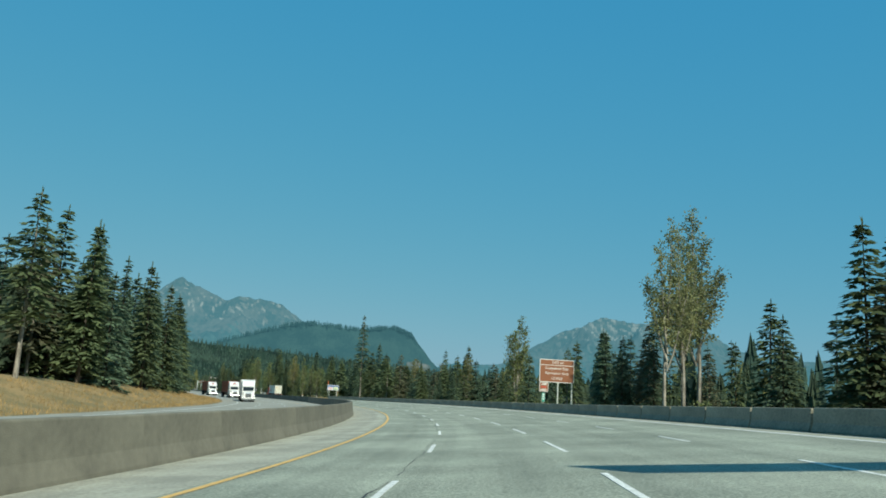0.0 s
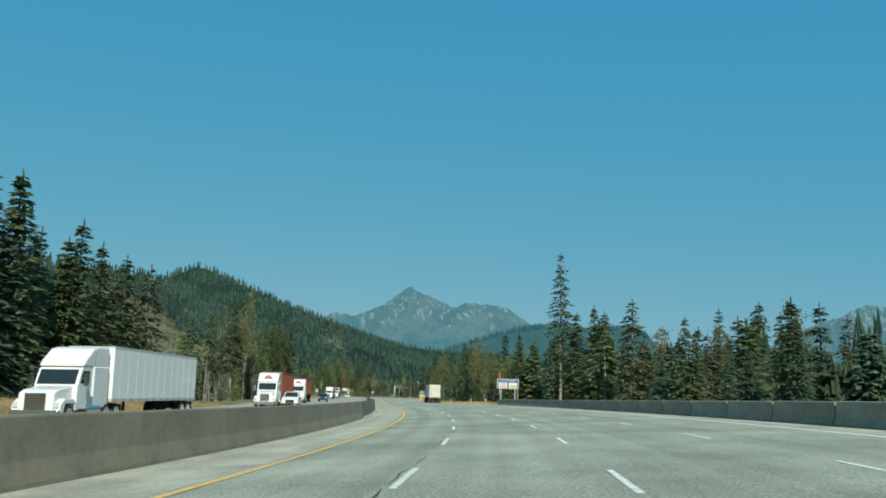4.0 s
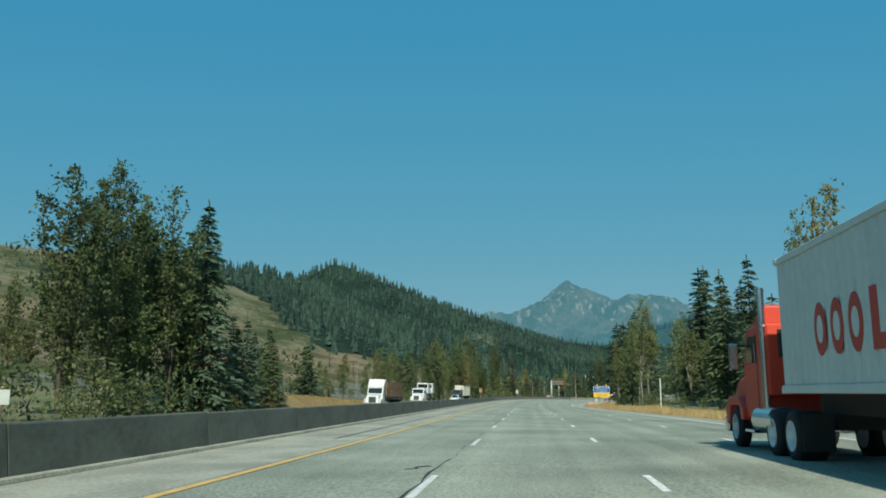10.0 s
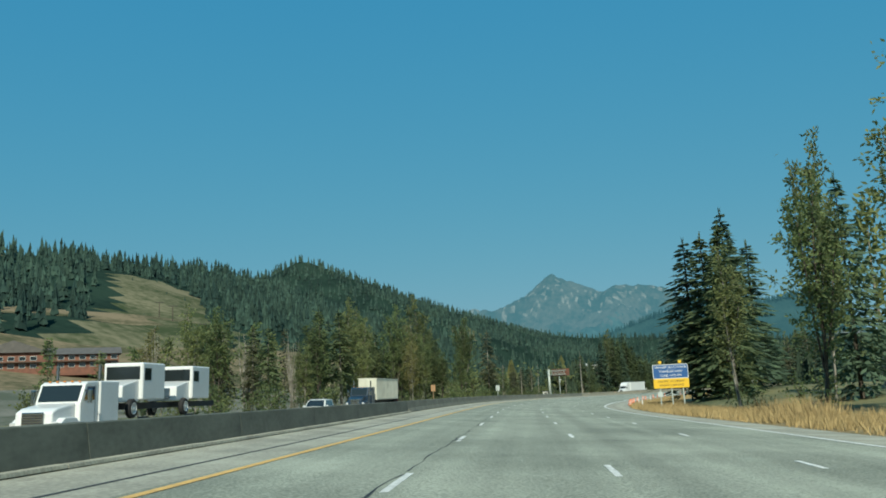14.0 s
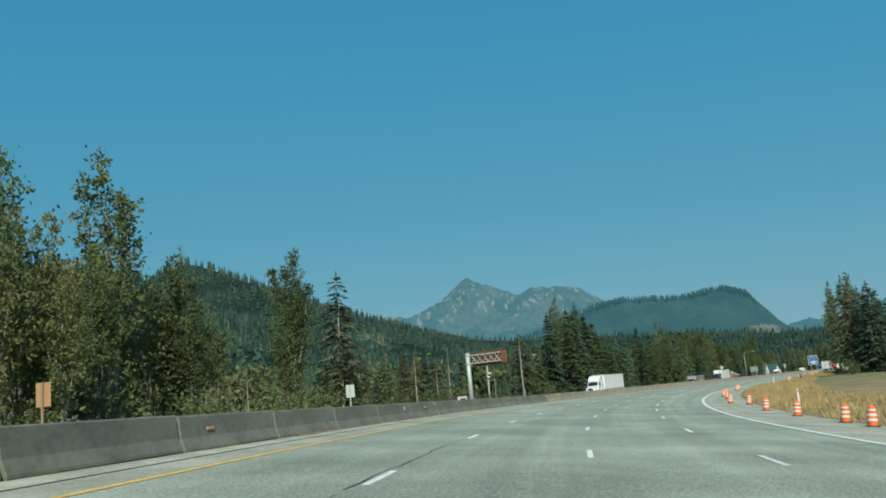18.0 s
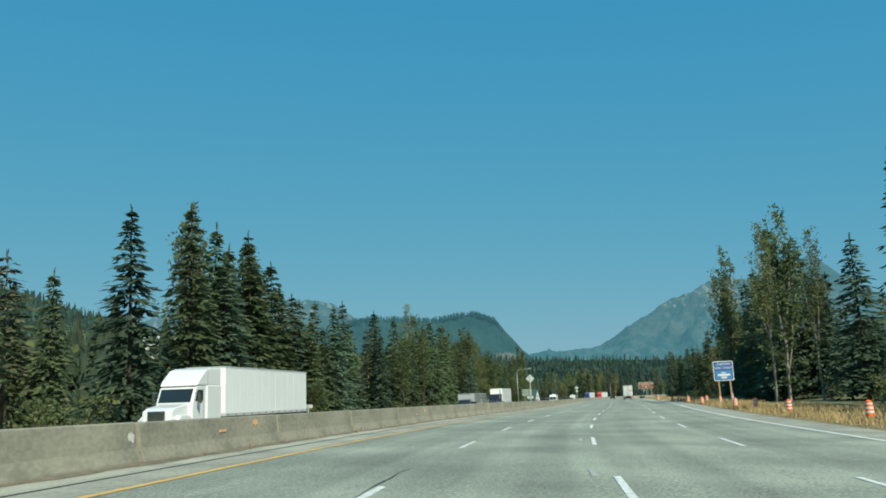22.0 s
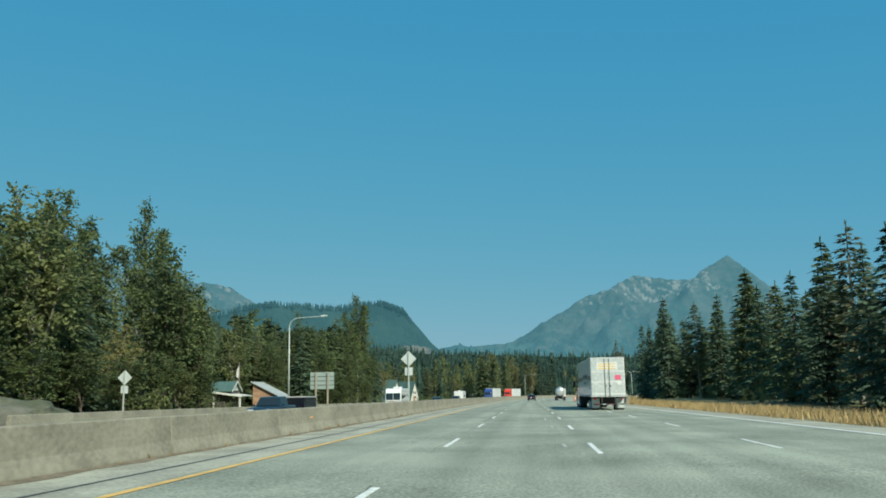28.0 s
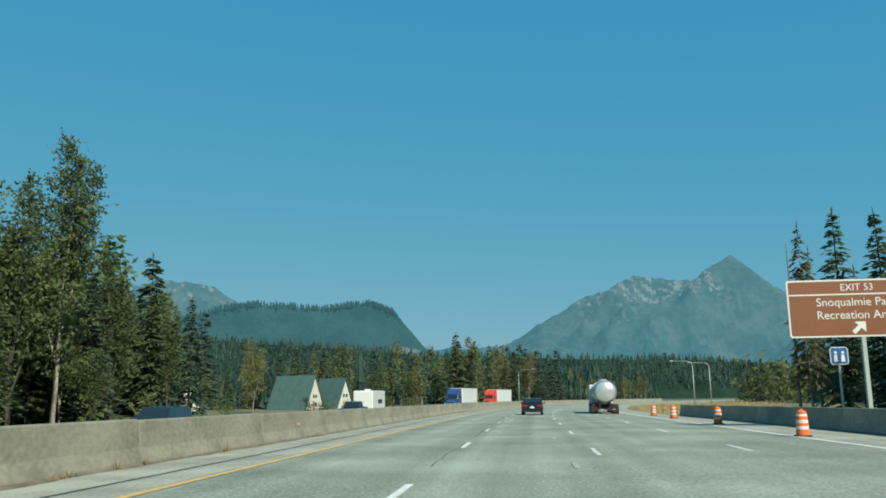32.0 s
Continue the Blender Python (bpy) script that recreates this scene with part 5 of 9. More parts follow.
low_forest("far_woods", [p[:4] for i, p in enumerate(pts) if i % 4], "dark conifer woods behind the roadside trees", FAR_NEEDLES, 8, 6, 12)
low_forest("far_mixed_woods", mixed, "yellow-green broadleaf trees among the far woods", FAR_MIXED, 18, 7, 14, 1.7)

# ---- hills and mountains ----
def range_height(ridge, px, py, width, edge):
    """Height and distance from a ridge line, for arrays of places."""
    best = np.full(px.shape, -1e9)
    dist = np.full(px.shape, 1e9)
    for (x0, y0, z0), (x1, y1, z1) in zip(ridge[:-1], ridge[1:]):
        dx, dy = x1 - x0, y1 - y0
        t = np.clip(((px - x0) * dx + (py - y0) * dy) / (dx * dx + dy * dy), 0, 1)
        d = np.hypot(px - x0 - t * dx, py - y0 - t * dy)
        h = (z0 + t * (z1 - z0)) * np.maximum(1 - d / width, 0) ** edge
        best = np.maximum(best, h)
        dist = np.minimum(dist, d)
    return best, dist


def bumps(px, py, seed, scale):
    out = np.zeros(px.shape)
    g = np.random.default_rng(seed)
    for octave in range(6):
        f, a = 2 ** octave / scale, 0.55 ** octave
        for _ in range(3):
            th, ph = g.uniform(0, 6.28), g.uniform(0, 6.28)
            out += a * (1 - 2 * np.abs(np.sin((px * math.cos(th) + py * math.sin(th)) * f * 2.2 + ph + 1.2 * np.sin((px * math.sin(th) - py * math.cos(th)) * f + ph))))
    return out / 3


def mountain(name, ridge, width, edge, nx, ny, rough, seed, materials, choose, label, sink=-8, foot=None):
    xs = [p[0] for p in ridge]
    ys = [p[1] for p in ridge]
    gx, gy = np.meshgrid(np.linspace(min(xs) - width, max(xs) + width, nx), np.linspace(min(ys) - width, max(ys) + width, ny), indexing="ij")
    h, d = range_height(ridge, gx, gy, width, edge)
    if foot:
        h = h * (1 - soft_step(foot[0], foot[1], d))
    b = bumps(gx, gy, seed, 420)
    z = h + b * rough * np.clip(h / 60, 0, 1) * (0.22 + 0.78 * np.clip(d / 120, 0, 1)) + sink - 13 * (1 - np.clip(h / 9, 0, 1))
    i = np.arange(nx - 1)[:, None] * ny + np.arange(ny - 1)[None, :]
    f = np.stack([i, i + ny, i + ny + 1, i + 1], -1).reshape(-1, 4)
    keep = (h[:-1, :-1] > 0) | (h[1:, 1:] > 0)
    steep = np.hypot(z[1:, :-1] - z[:-1, :-1], z[:-1, 1:] - z[:-1, :-1])
    cells = dict(x=gx[:-1, :-1], y=gy[:-1, :-1], h=h[:-1, :-1], b=b[:-1, :-1], d=d[:-1, :-1], steep=steep, e=bumps(gx, gy, seed + 40, 95)[:-1, :-1], f=bumps(gx + 0.5 * z, gy, seed + 60, 30)[:-1, :-1])
    ob = obj(name, np.stack([gx, gy, z], -1).reshape(-1, 3), f[keep.ravel()], materials, smooth=True, index=choose(cells)[keep].astype(int))
    tagged(ob, label, "mountain", kind="structure")
    return gx, gy, z, h


# haze painted on the far slopes as a faint bluish emission
HAZE_GLOW = (0.13, 0.36, 0.46)
FAR_FOREST = mat("hazy_forest_slope", (0.030, 0.052, 0.054), 1.0, second=(0.014, 0.030, 0.035), scale=0.009, fine=0.05, amount=1.0, spec=0, emit=(*HAZE_GLOW, 0.31), bump=0.0)
FAR_ROCK = mat("hazy_grey_rock", (0.048, 0.054, 0.055), 1.0, second=(0.018, 0.031, 0.035), scale=0.008, fine=0.05, amount=1.0, spec=0, emit=(*HAZE_GLOW, 0.31))
FAR_SNOW = mat("hazy_pale_scree", (0.058, 0.060, 0.058), 1.0, second=(0.035, 0.044, 0.045), scale=0.02, fine=0.15, amount=1.0, spec=0, emit=(*HAZE_GLOW, 0.31))
SCREE = mat("hazy_white_scree", (0.125, 0.122, 0.116), 1.0, second=(0.04, 0.046, 0.046), scale=0.02, fine=0.15, amount=1.0, spec=0, emit=(*HAZE_GLOW, 0.31))
DOME_FOREST = mat("hazy_dome_forest", (0.022, 0.044, 0.042), 1.0, second=(0.012, 0.028, 0.030), scale=0.012, fine=0.12, amount=1.0, spec=0, emit=(*HAZE_GLOW, 0.17))
DOME_ROCK = mat("hazy_cliff_rock", (0.12, 0.105, 0.09), 1.0, second=(0.045, 0.05, 0.045), scale=0.015, fine=0.15, amount=1.0, spec=0, emit=(*HAZE_GLOW, 0.17))

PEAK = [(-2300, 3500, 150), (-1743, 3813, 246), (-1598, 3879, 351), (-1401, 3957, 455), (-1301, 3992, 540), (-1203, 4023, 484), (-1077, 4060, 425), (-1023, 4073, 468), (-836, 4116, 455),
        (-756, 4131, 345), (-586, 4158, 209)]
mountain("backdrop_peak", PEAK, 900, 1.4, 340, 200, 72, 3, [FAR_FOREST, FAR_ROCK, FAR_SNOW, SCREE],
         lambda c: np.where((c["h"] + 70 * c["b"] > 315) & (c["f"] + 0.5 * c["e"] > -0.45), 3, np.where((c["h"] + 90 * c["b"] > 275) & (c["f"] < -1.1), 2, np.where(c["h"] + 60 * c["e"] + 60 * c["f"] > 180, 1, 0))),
         "hazy blue rocky peaks above wooded slopes")
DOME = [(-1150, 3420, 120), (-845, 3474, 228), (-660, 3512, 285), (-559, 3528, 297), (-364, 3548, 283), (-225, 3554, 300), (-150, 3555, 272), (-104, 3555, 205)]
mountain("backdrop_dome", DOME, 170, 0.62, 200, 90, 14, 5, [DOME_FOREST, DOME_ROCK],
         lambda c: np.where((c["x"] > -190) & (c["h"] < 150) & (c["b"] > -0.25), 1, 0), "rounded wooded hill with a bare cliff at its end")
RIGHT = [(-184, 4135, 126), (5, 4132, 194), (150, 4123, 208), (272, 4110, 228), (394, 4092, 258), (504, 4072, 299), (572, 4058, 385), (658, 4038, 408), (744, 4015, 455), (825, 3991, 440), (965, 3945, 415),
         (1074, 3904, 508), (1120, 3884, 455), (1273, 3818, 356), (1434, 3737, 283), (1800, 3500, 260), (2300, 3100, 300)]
# crest rock, with the haze put in as emission too
RIGHT_PALE = mat("hazy_range_rock", (0.055, 0.060, 0.060), 1.0, second=(0.03, 0.042, 0.045), scale=0.012, fine=0.06, amount=1.0, spec=0, emit=(*HAZE_GLOW, 0.31))
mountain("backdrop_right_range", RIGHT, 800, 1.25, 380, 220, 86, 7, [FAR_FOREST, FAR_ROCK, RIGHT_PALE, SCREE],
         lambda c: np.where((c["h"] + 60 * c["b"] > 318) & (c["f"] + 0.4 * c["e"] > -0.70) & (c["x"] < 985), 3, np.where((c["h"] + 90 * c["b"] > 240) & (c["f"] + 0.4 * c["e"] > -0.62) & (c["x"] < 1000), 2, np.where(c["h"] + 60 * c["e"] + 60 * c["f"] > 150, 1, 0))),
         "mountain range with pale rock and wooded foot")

HILL = [(-760, 420, 120), (-700, 640, 125), (-690, 824, 128), (-730, 969, 140), (-800, 1177, 168), (-850, 1333, 176), (-885, 1440, 182), (-925, 1560, 240), (-905, 1744, 214), (-885, 1926, 192), (-874, 2155, 170),
        (-843, 2330, 150), (-745, 2520, 134), (-490, 2686, 124), (-73, 2722, 90), (500, 2700, 70)]


def run_mask(x, y):
    """Where the hill is cleared: a steep piste, an upper meadow and a broad foot."""
    b = np.degrees(np.arctan2(-(x + 73), y - 322))
    d = np.hypot(x + 73, y - 322)
    w = 1.2 * np.sin(d * 0.013) + 0.8 * np.sin(d * 0.037)
    piste = (b > 36.9 + w * 0.3 + (d - 480) * 0.0125) & (b < 43.8 + w * 0.3 + (d - 480) * 0.006) & (d < 760)
    upper = (b > 52 + w * 0.7) & (d > 380)
    foot = (d < 455 + 16 * np.sin(b * 0.9) + np.where(b < 45, 2.5 * np.clip(b - 38, 0, 7), -12)) & (b > 34.5 + w)
    return piste, upper, foot


def hill_faces(c):
    piste, upper, foot = run_mask(c["x"], c["y"])
    scar = (np.abs(c["h"] - 95) < 10 + 8 * c["b"]) & (c["b"] > 0.35) & (c["y"] > 1200)
    return np.where(foot & (c["b"] > -0.1), 2, np.where(piste | upper | foot | scar, 1, 0))


hx, hy, hz, hh = mountain("hill_wooded", HILL, 520, 1.15, 150, 240, 9, 9, [HILL_WOOD, HILL_GRASS, HILL_EARTH], hill_faces, "wooded hill with cleared brown ski runs", -4, (290, 410))
g = np.random.default_rng(12)
pts = []
nx, ny = hx.shape
for _ in range(52000):
    i, j = g.integers(0, nx - 1), g.integers(0, ny - 1)
    if hh[i, j] < 6 or hx[i, j] < -1050 and hh[i, j] < 90:
        continue
    fx, fy = g.random(2)
    x, y = hx[i, j] + fx * (hx[i + 1, j] - hx[i, j]), hy[i, j] + fy * (hy[i, j + 1] - hy[i, j])
    z = (hz[i, j] * (1 - fx) + hz[i + 1, j] * fx) * (1 - fy) + (hz[i, j + 1] * (1 - fx) + hz[i + 1, j + 1] * fx) * fy
    near = np.argmin((LINE_X[::8] - x) ** 2 + (LINE_Y[::8] - y) ** 2) * 8
    if 590 < LINE_S[near] < 830 and math.hypot(LINE_X[near] - x, LINE_Y[near] - y) < 205:
        continue
    piste, upper, foot = run_mask(x, y)
    if piste or upper or foot:
        clump = upper and math.sin(x * 0.023 + 1) * math.sin(y * 0.019 + 0.5) + 0.4 * math.sin(x * 0.07 + y * 0.05) > 0.42
        if clump:
            pts.append((x, y, z - 0.4, g.uniform(6, 13)))
            continue
        if g.random() < (0.4 if upper else 0.94):
            continue
        pts.append((x, y, z - 0.3, g.uniform(2, 6.5) if upper else g.uniform(1.5, 4)))
        continue
    pts.append((x, y, z - 0.5, g.uniform(9, 21)))
close = [p for p in pts if math.hypot(p[0] + 150, p[1] - 660) < 640]
low_forest("hill_woods", [p for p in pts if math.hypot(p[0] + 150, p[1] - 660) >= 640], "dense dark conifers covering the hill", FAR_NEEDLES, 14)
low_forest("hill_woods_lower", close, "dark conifers on the lower slopes of the hill", FAR_NEEDLES, 17, 5, 9)
pts = []
for _ in range(900):
    q = g.random()
    k = int(q * (len(DOME) - 1))
    a, b = DOME[k], DOME[k + 1]
    f = g.random()
    pts.append((a[0] + (b[0] - a[0]) * f, a[1] + (b[1] - a[1]) * f + g.normal(0, 12), (a[2] + (b[2] - a[2]) * f) - 16, g.uniform(14, 24)))
# these trees share the dome's painted haze emission
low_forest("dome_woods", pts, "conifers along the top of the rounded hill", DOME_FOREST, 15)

# ---- signs, posts and road furniture ----
def lettering(body, size, x, z, parent, material, y=-0.012, align="CENTER", name="lettering"):
    c = bpy.data.curves.new(name, "FONT")
    c.body, c.size, c.align_x, c.align_y, c.extrude = body, size, align, "CENTER", 0.002
    c.materials.append(material)
    ob = new(name, c)
    ob.parent = parent
    ob.matrix_basis = Matrix.Translation((x, y, z)) @ Matrix.Rotation(math.pi / 2, 4, "X")
    return ob


def bar(parent, x0, x1, z0, z1, material, y=-0.011, name="bar"):
    return part(name, bm_box(x0, x1, y, y + 0.006, z0, z1), material, parent)


def rounded(w, h, r=0.12, cx=0.0, cz=0.0):
    out = []
    for qx, qz, a0 in ((1, -1, -90), (1, 1, 0), (-1, 1, 90), (-1, -1, 180)):
        for k in range(4):
            a = radians(a0 + k * 30)
            out.append((cx + qx * (w / 2 - r) + r * math.cos(a), cz + qz * (h / 2 - r) + r * math.sin(a)))
    return out


def panel(parent, w, h, z, face, border, x=0.0, rim=0.07):
    """A sheet sign with its border; returns the panel, whose origin is at the foot."""
    back = part("sign_panel", bm_prism(rounded(w, h, 0.12, x, z), 1, 0.0, 0.03), border, parent)
    part("sign_face", bm_prism(rounded(w - rim * 2, h - rim * 2, 0.09, x, z), 1, -0.006, -0.001), face, back)
    return back


def posts(parent, xs, top, material, r=0.07, y=0.1, square=True, low=-0.4):
    for x in xs:
        part("sign_post", bm_box(x - r, x + r, y - r, y + r, low, top, 0.01) if square else bm_tube((x, y, low), (x, y, top), r, n=12), material, parent)


def sign_root(name, s, u, label, turn=0.0, drop=0.0):
    return thing(name, on_land(s, u, drop, turn), label, "sign")


# brown exit signs
r = sign_root("exit_sign", 104, 17.3, "large brown exit sign with white lettering on steel posts")
b = panel(r, 4.45, 2.85, 5.85, SIGN_BROWN, SIGN_WHITE)
bar(b, -2.17, 2.17, 6.53, 6.59, SIGN_WHITE)
lettering("EXIT 53", 0.44, 0.1, 6.88, b, SIGN_WHITE)
lettering("Snoqualmie Pass", 0.45, 0.0, 6.16, b, SIGN_WHITE)
lettering("Recreation Area", 0.45, 0.0, 5.56, b, SIGN_WHITE)
lettering("1/2 MILE", 0.42, 0.0, 4.92, b, SIGN_WHITE)
posts(r, (0.2, 2.0), 7.1, STEEL, 0.08)
q = panel(r, 1.15, 1.15, 3.8, SIGN_BROWN, SIGN_WHITE, -1.62, 0.05)
for i in range(3):
    bar(q, -2.0 + 0.05 * i, -1.25, 4.04 + i * 0.09, 4.09 + i * 0.09, SIGN_WHITE)
bar(q, -1.95, -1.3, 3.72, 3.86, SIGN_RED)
for i in range(3):
    bar(q, -2.0, -1.25, 3.34 + i * 0.09, 3.39 + i * 0.09, SIGN_WHITE)
r = sign_root("mile_marker", 100, 14.6, "narrow green marker with unreadable white bars")
b = panel(r, 0.38, 1.1, 2.0, SIGN_GREEN, SIGN_WHITE, 0, 0.02)
for i in range(3):
    bar(b, -0.1, 0.1, 1.7 + i * 0.27, 1.85 + i * 0.27, SIGN_WHITE)
posts(r, (0,), 2.0, STEEL, 0.04)

r = sign_root("exit_sign", 1027, 14.3, "large brown exit sign with white arrow on steel posts")
b = panel(r, 5.7, 2.5, 5.05, SIGN_BROWN, SIGN_WHITE)
bar(b, -2.78, 2.78, 5.62, 5.68, SIGN_WHITE)
lettering("EXIT 53", 0.42, 0.1, 5.94, b, SIGN_WHITE)
lettering("Snoqualmie Pass", 0.50, 0.0, 5.30, b, SIGN_WHITE)
lettering("Recreation Area", 0.50, 0.0, 4.74, b, SIGN_WHITE)
part("arrow", bm_prism([(0.33, 4.45), (-0.13, 4.45), (0.02, 4.30), (-0.26, 4.04), (-0.13, 3.92), (0.14, 4.18), (0.33, 4.0)], 1, -0.011, -0.004), SIGN_WHITE, b)
posts(r, (0.2, 2.0), 6.1, STEEL, 0.09)
r = sign_root("rest_area_sign", 1027, 13.4, "small square blue restroom sign")
b = panel(r, 0.75, 0.75, 3.0, SIGN_BLUE, SIGN_WHITE, 0, 0.03)
for x in (-0.15, 0.15):
    part("pictogram", bm_prism([(x - 0.08, 2.75), (x + 0.08, 2.75), (x + 0.06, 3.05), (x - 0.06, 3.05)], 1, -0.01, -0.004), SIGN_WHITE, b)
    part("pictogram", bm_tube((x, -0.01, 3.14), (x, -0.004, 3.14), 0.06, n=12), SIGN_WHITE, b)
posts(r, (0,), 3.0, STEEL, 0.04)

r = sign_root("food_sign", 262, 14.4, "blue food sign with two pale business panels")
b = panel(r, 3.55, 1.6, 3.6, SIGN_BLUE, SIGN_WHITE)
lettering("FOOD NEXT RIGHT", 0.30, 0.0, 4.1, b, SIGN_WHITE)
for x, base, ink in ((-0.83, SIGN_WHITE, SIGN_RED), (0.83, mat("sign_cream", (0.78, 0.76, 0.42), 0.5, scale=1, amount=0.15), SIGN_GREEN)):
    q = part("business_panel", bm_box(x - 0.7, x + 0.7, -0.012, -0.004, 2.95, 3.8), base, b)
    for i in range(3 if x < 0 else 2):
        bar(q, x - 0.55, x + 0.55, 3.07 + i * 0.24, 3.18 + i * 0.24, ink, -0.018)
posts(r, (-1.15, 1.2), 3.7, STEEL, 0.07)
post = thing("marker_post", on_land(265, 16.6), "tall slim post with an orange tip behind the sign", "post")
part("pole", bm_tube((0, 0, -0.3), (0, 0, 2.9), 0.12, n=10), POST_WOOD, post)
part("tip", bm_tube((-3.1, 0, 4.6), (-3.1, 0, 5.7), 0.07, n=10), ORANGE, post, "orange snow marker tip")
part("pole", bm_tube((-3.1, 0, -0.3), (-3.1, 0, 4.6), 0.05, n=8), STEEL, post)

r = sign_root("traveller_info_sign", 534, 16.3, "blue and yellow radio advisory sign with flashing lamps", 4)
b = panel(r, 4.3, 1.75, 4.35, SIGN_BLUE, SIGN_WHITE)
for z, text in ((4.85, "TRANSPORTATION &"), (4.35, "TRAVELER INFO"), (3.85, "TUNE 1610 AM")):
    lettering(text, 0.40, 0.0, z, b, SIGN_WHITE)
INK = mat("sign_black", (0.02, 0.02, 0.02), 0.5, scale=1, amount=0.2)
b = panel(r, 4.3, 1.15, 2.9, SIGN_YELLOW, SIGN_YELLOW, 0, 0.03)
lettering("TRAFFIC ADVISORY", 0.38, 0.0, 3.13, b, INK)
lettering("WHEN FLASHING", 0.38, 0.0, 2.67, b, INK)
posts(r, (-1.4, 0, 1.4), 5.2, STEEL, 0.07)
for x in (-1.2, 1.2):
    part("flasher_lamp", bm_tube((x, -0.12, 5.5), (x, 0.12, 5.5), 0.2, n=16), SIGN_YELLOW, r)
    part("lamp_arm", bm_tube((x, 0.1, 5.1), (x, 0.1, 5.4), 0.03, n=8), STEEL, r)
box = part("control_box", bm_box(-1.75, -1.15, 0.0, 0.3, 1.3, 1.9, 0.02), SIGN_BACK, r)

r = sign_root("lodging_sign", 775.5, 14.5, "blue lodging sign on wooden posts", 4)
b = panel(r, 2.2, 2.2, 3.65, SIGN_BLUE, SIGN_WHITE)
lettering("LODGING", 0.34, 0.0, 4.42, b, SIGN_WHITE)
lettering("NEXT RIGHT", 0.34, 0.0, 3.98, b, SIGN_WHITE)
q = part("business_panel", bm_box(-0.9, 0.9, -0.012, -0.006, 2.68, 3.68), mat("sign_blue_light", (0.05, 0.20, 0.42), 0.5, scale=1, amount=0.15), b)
bar(q, -0.65, 0.7, 3.1, 3.3, SIGN_WHITE, -0.018)
bar(q, -0.28, 0.32, 2.82, 3.0, SIGN_WHITE, -0.018)
part("emblem", bm_prism([(-0.28, 3.38), (0.28, 3.38), (0.12, 3.5), (-0.12, 3.5)], 1, -0.018, -0.013), SIGN_WHITE, q)
posts(r, (-0.6, 0.65), 4.2, POST_WOOD, 0.08)


def diamond(s, u, z, on_barrier, label, plate=0.55):
    root = thing("warning_sign", on_road(s, u, 0.86) if on_barrier else on_land(s, u), label, "sign", "diamond warning signs")
    k = 0.0 if not on_barrier else -0.86
    w = 0.55
    part("sign_panel", bm_prism([(0, z + k - w), (w, z + k), (0, z + k + w), (-w, z + k)], 1, 0, 0.02, 0.004), SIGN_BACK, root)
    part("sign_post", bm_box(-0.05, 0.05, -0.10, -0.02, (-0.05 if on_barrier else -0.4), z + k + w - 0.1, 0.01), STEEL, root)
    if plate:
        part("advisory_plate", bm_box(-0.28, 0.28, 0, 0.02, z + k - w - 0.05 - plate, z + k - w - 0.05, 0.005), SIGN_BACK, root)
    return root


low = diamond(783.2, -8.35, 3.75, True, "back of a diamond sign standing on the median barrier", 0)
part("advisory_plate", bm_box(-0.5, 0.3, 0, 0.02, 0.40, 0.66, 0.005), SIGN_BACK, low)
diamond(922.1, -8.35, 3.85, True, "back of a diamond sign with a plate on the median barrier")
diamond(923, -29.6, 3.4, False, "back of a diamond sign with a plate beyond the road")
for s, u, w, h, z, lab in ((454, -28.5, 0.75, 1.1, 2.6, "back of a white sign on a steel post"), (591, -28.0, 0.9, 1.3, 3.2, "weathered back of an orange sign on a wooden post"),
                           (635, -28.2, 1.0, 1.35, 3.2, "pale back of a sign on a post"), (760, -29.5, 0.9, 0.35, 1.6, "small pale board on posts"), (352, -32, 1.9, 0.9, 1.6, "white board behind the opposite lanes")):
    r = sign_root("road_sign", s, u, lab)
    part("sign_panel", bm_prism(rounded(w, h, 0.06, 0, z), 1, 0, 0.02), mat("faded_orange_back", (0.42, 0.25, 0.13), 0.7, scale=2, amount=0.5) if s == 591 else SIGN_BACK, r)
    posts(r, (0,), z + h / 2, POST_WOOD if s == 591 else STEEL, 0.06, -0.07)
r = sign_root("guide_sign", 980, -28.8, "large guide sign seen from its ribbed metal back on two posts")
b = part("sign_panel", bm_prism(rounded(3.4, 2.35, 0.08, 0, 4.22), 1, 0, 0.03), mat("weathered_sign_back", (0.30, 0.37, 0.34), 0.55, second=(0.22, 0.28, 0.26), scale=1.2, fine=7, amount=0.5), r)
for z in (3.6, 4.2, 4.8):
    part("stiffener", bm_box(-1.65, 1.65, -0.05, -0.002, z - 0.025, z + 0.025), DARK, b)
posts(r, (-0.85, 0.85), 5.45, mat("weathered_post", (0.36, 0.32, 0.25), 0.85, second=(0.25, 0.22, 0.17), scale=3, fine=20, amount=0.6, stretch=(1, 1, 0.1)), 0.10, -0.17)


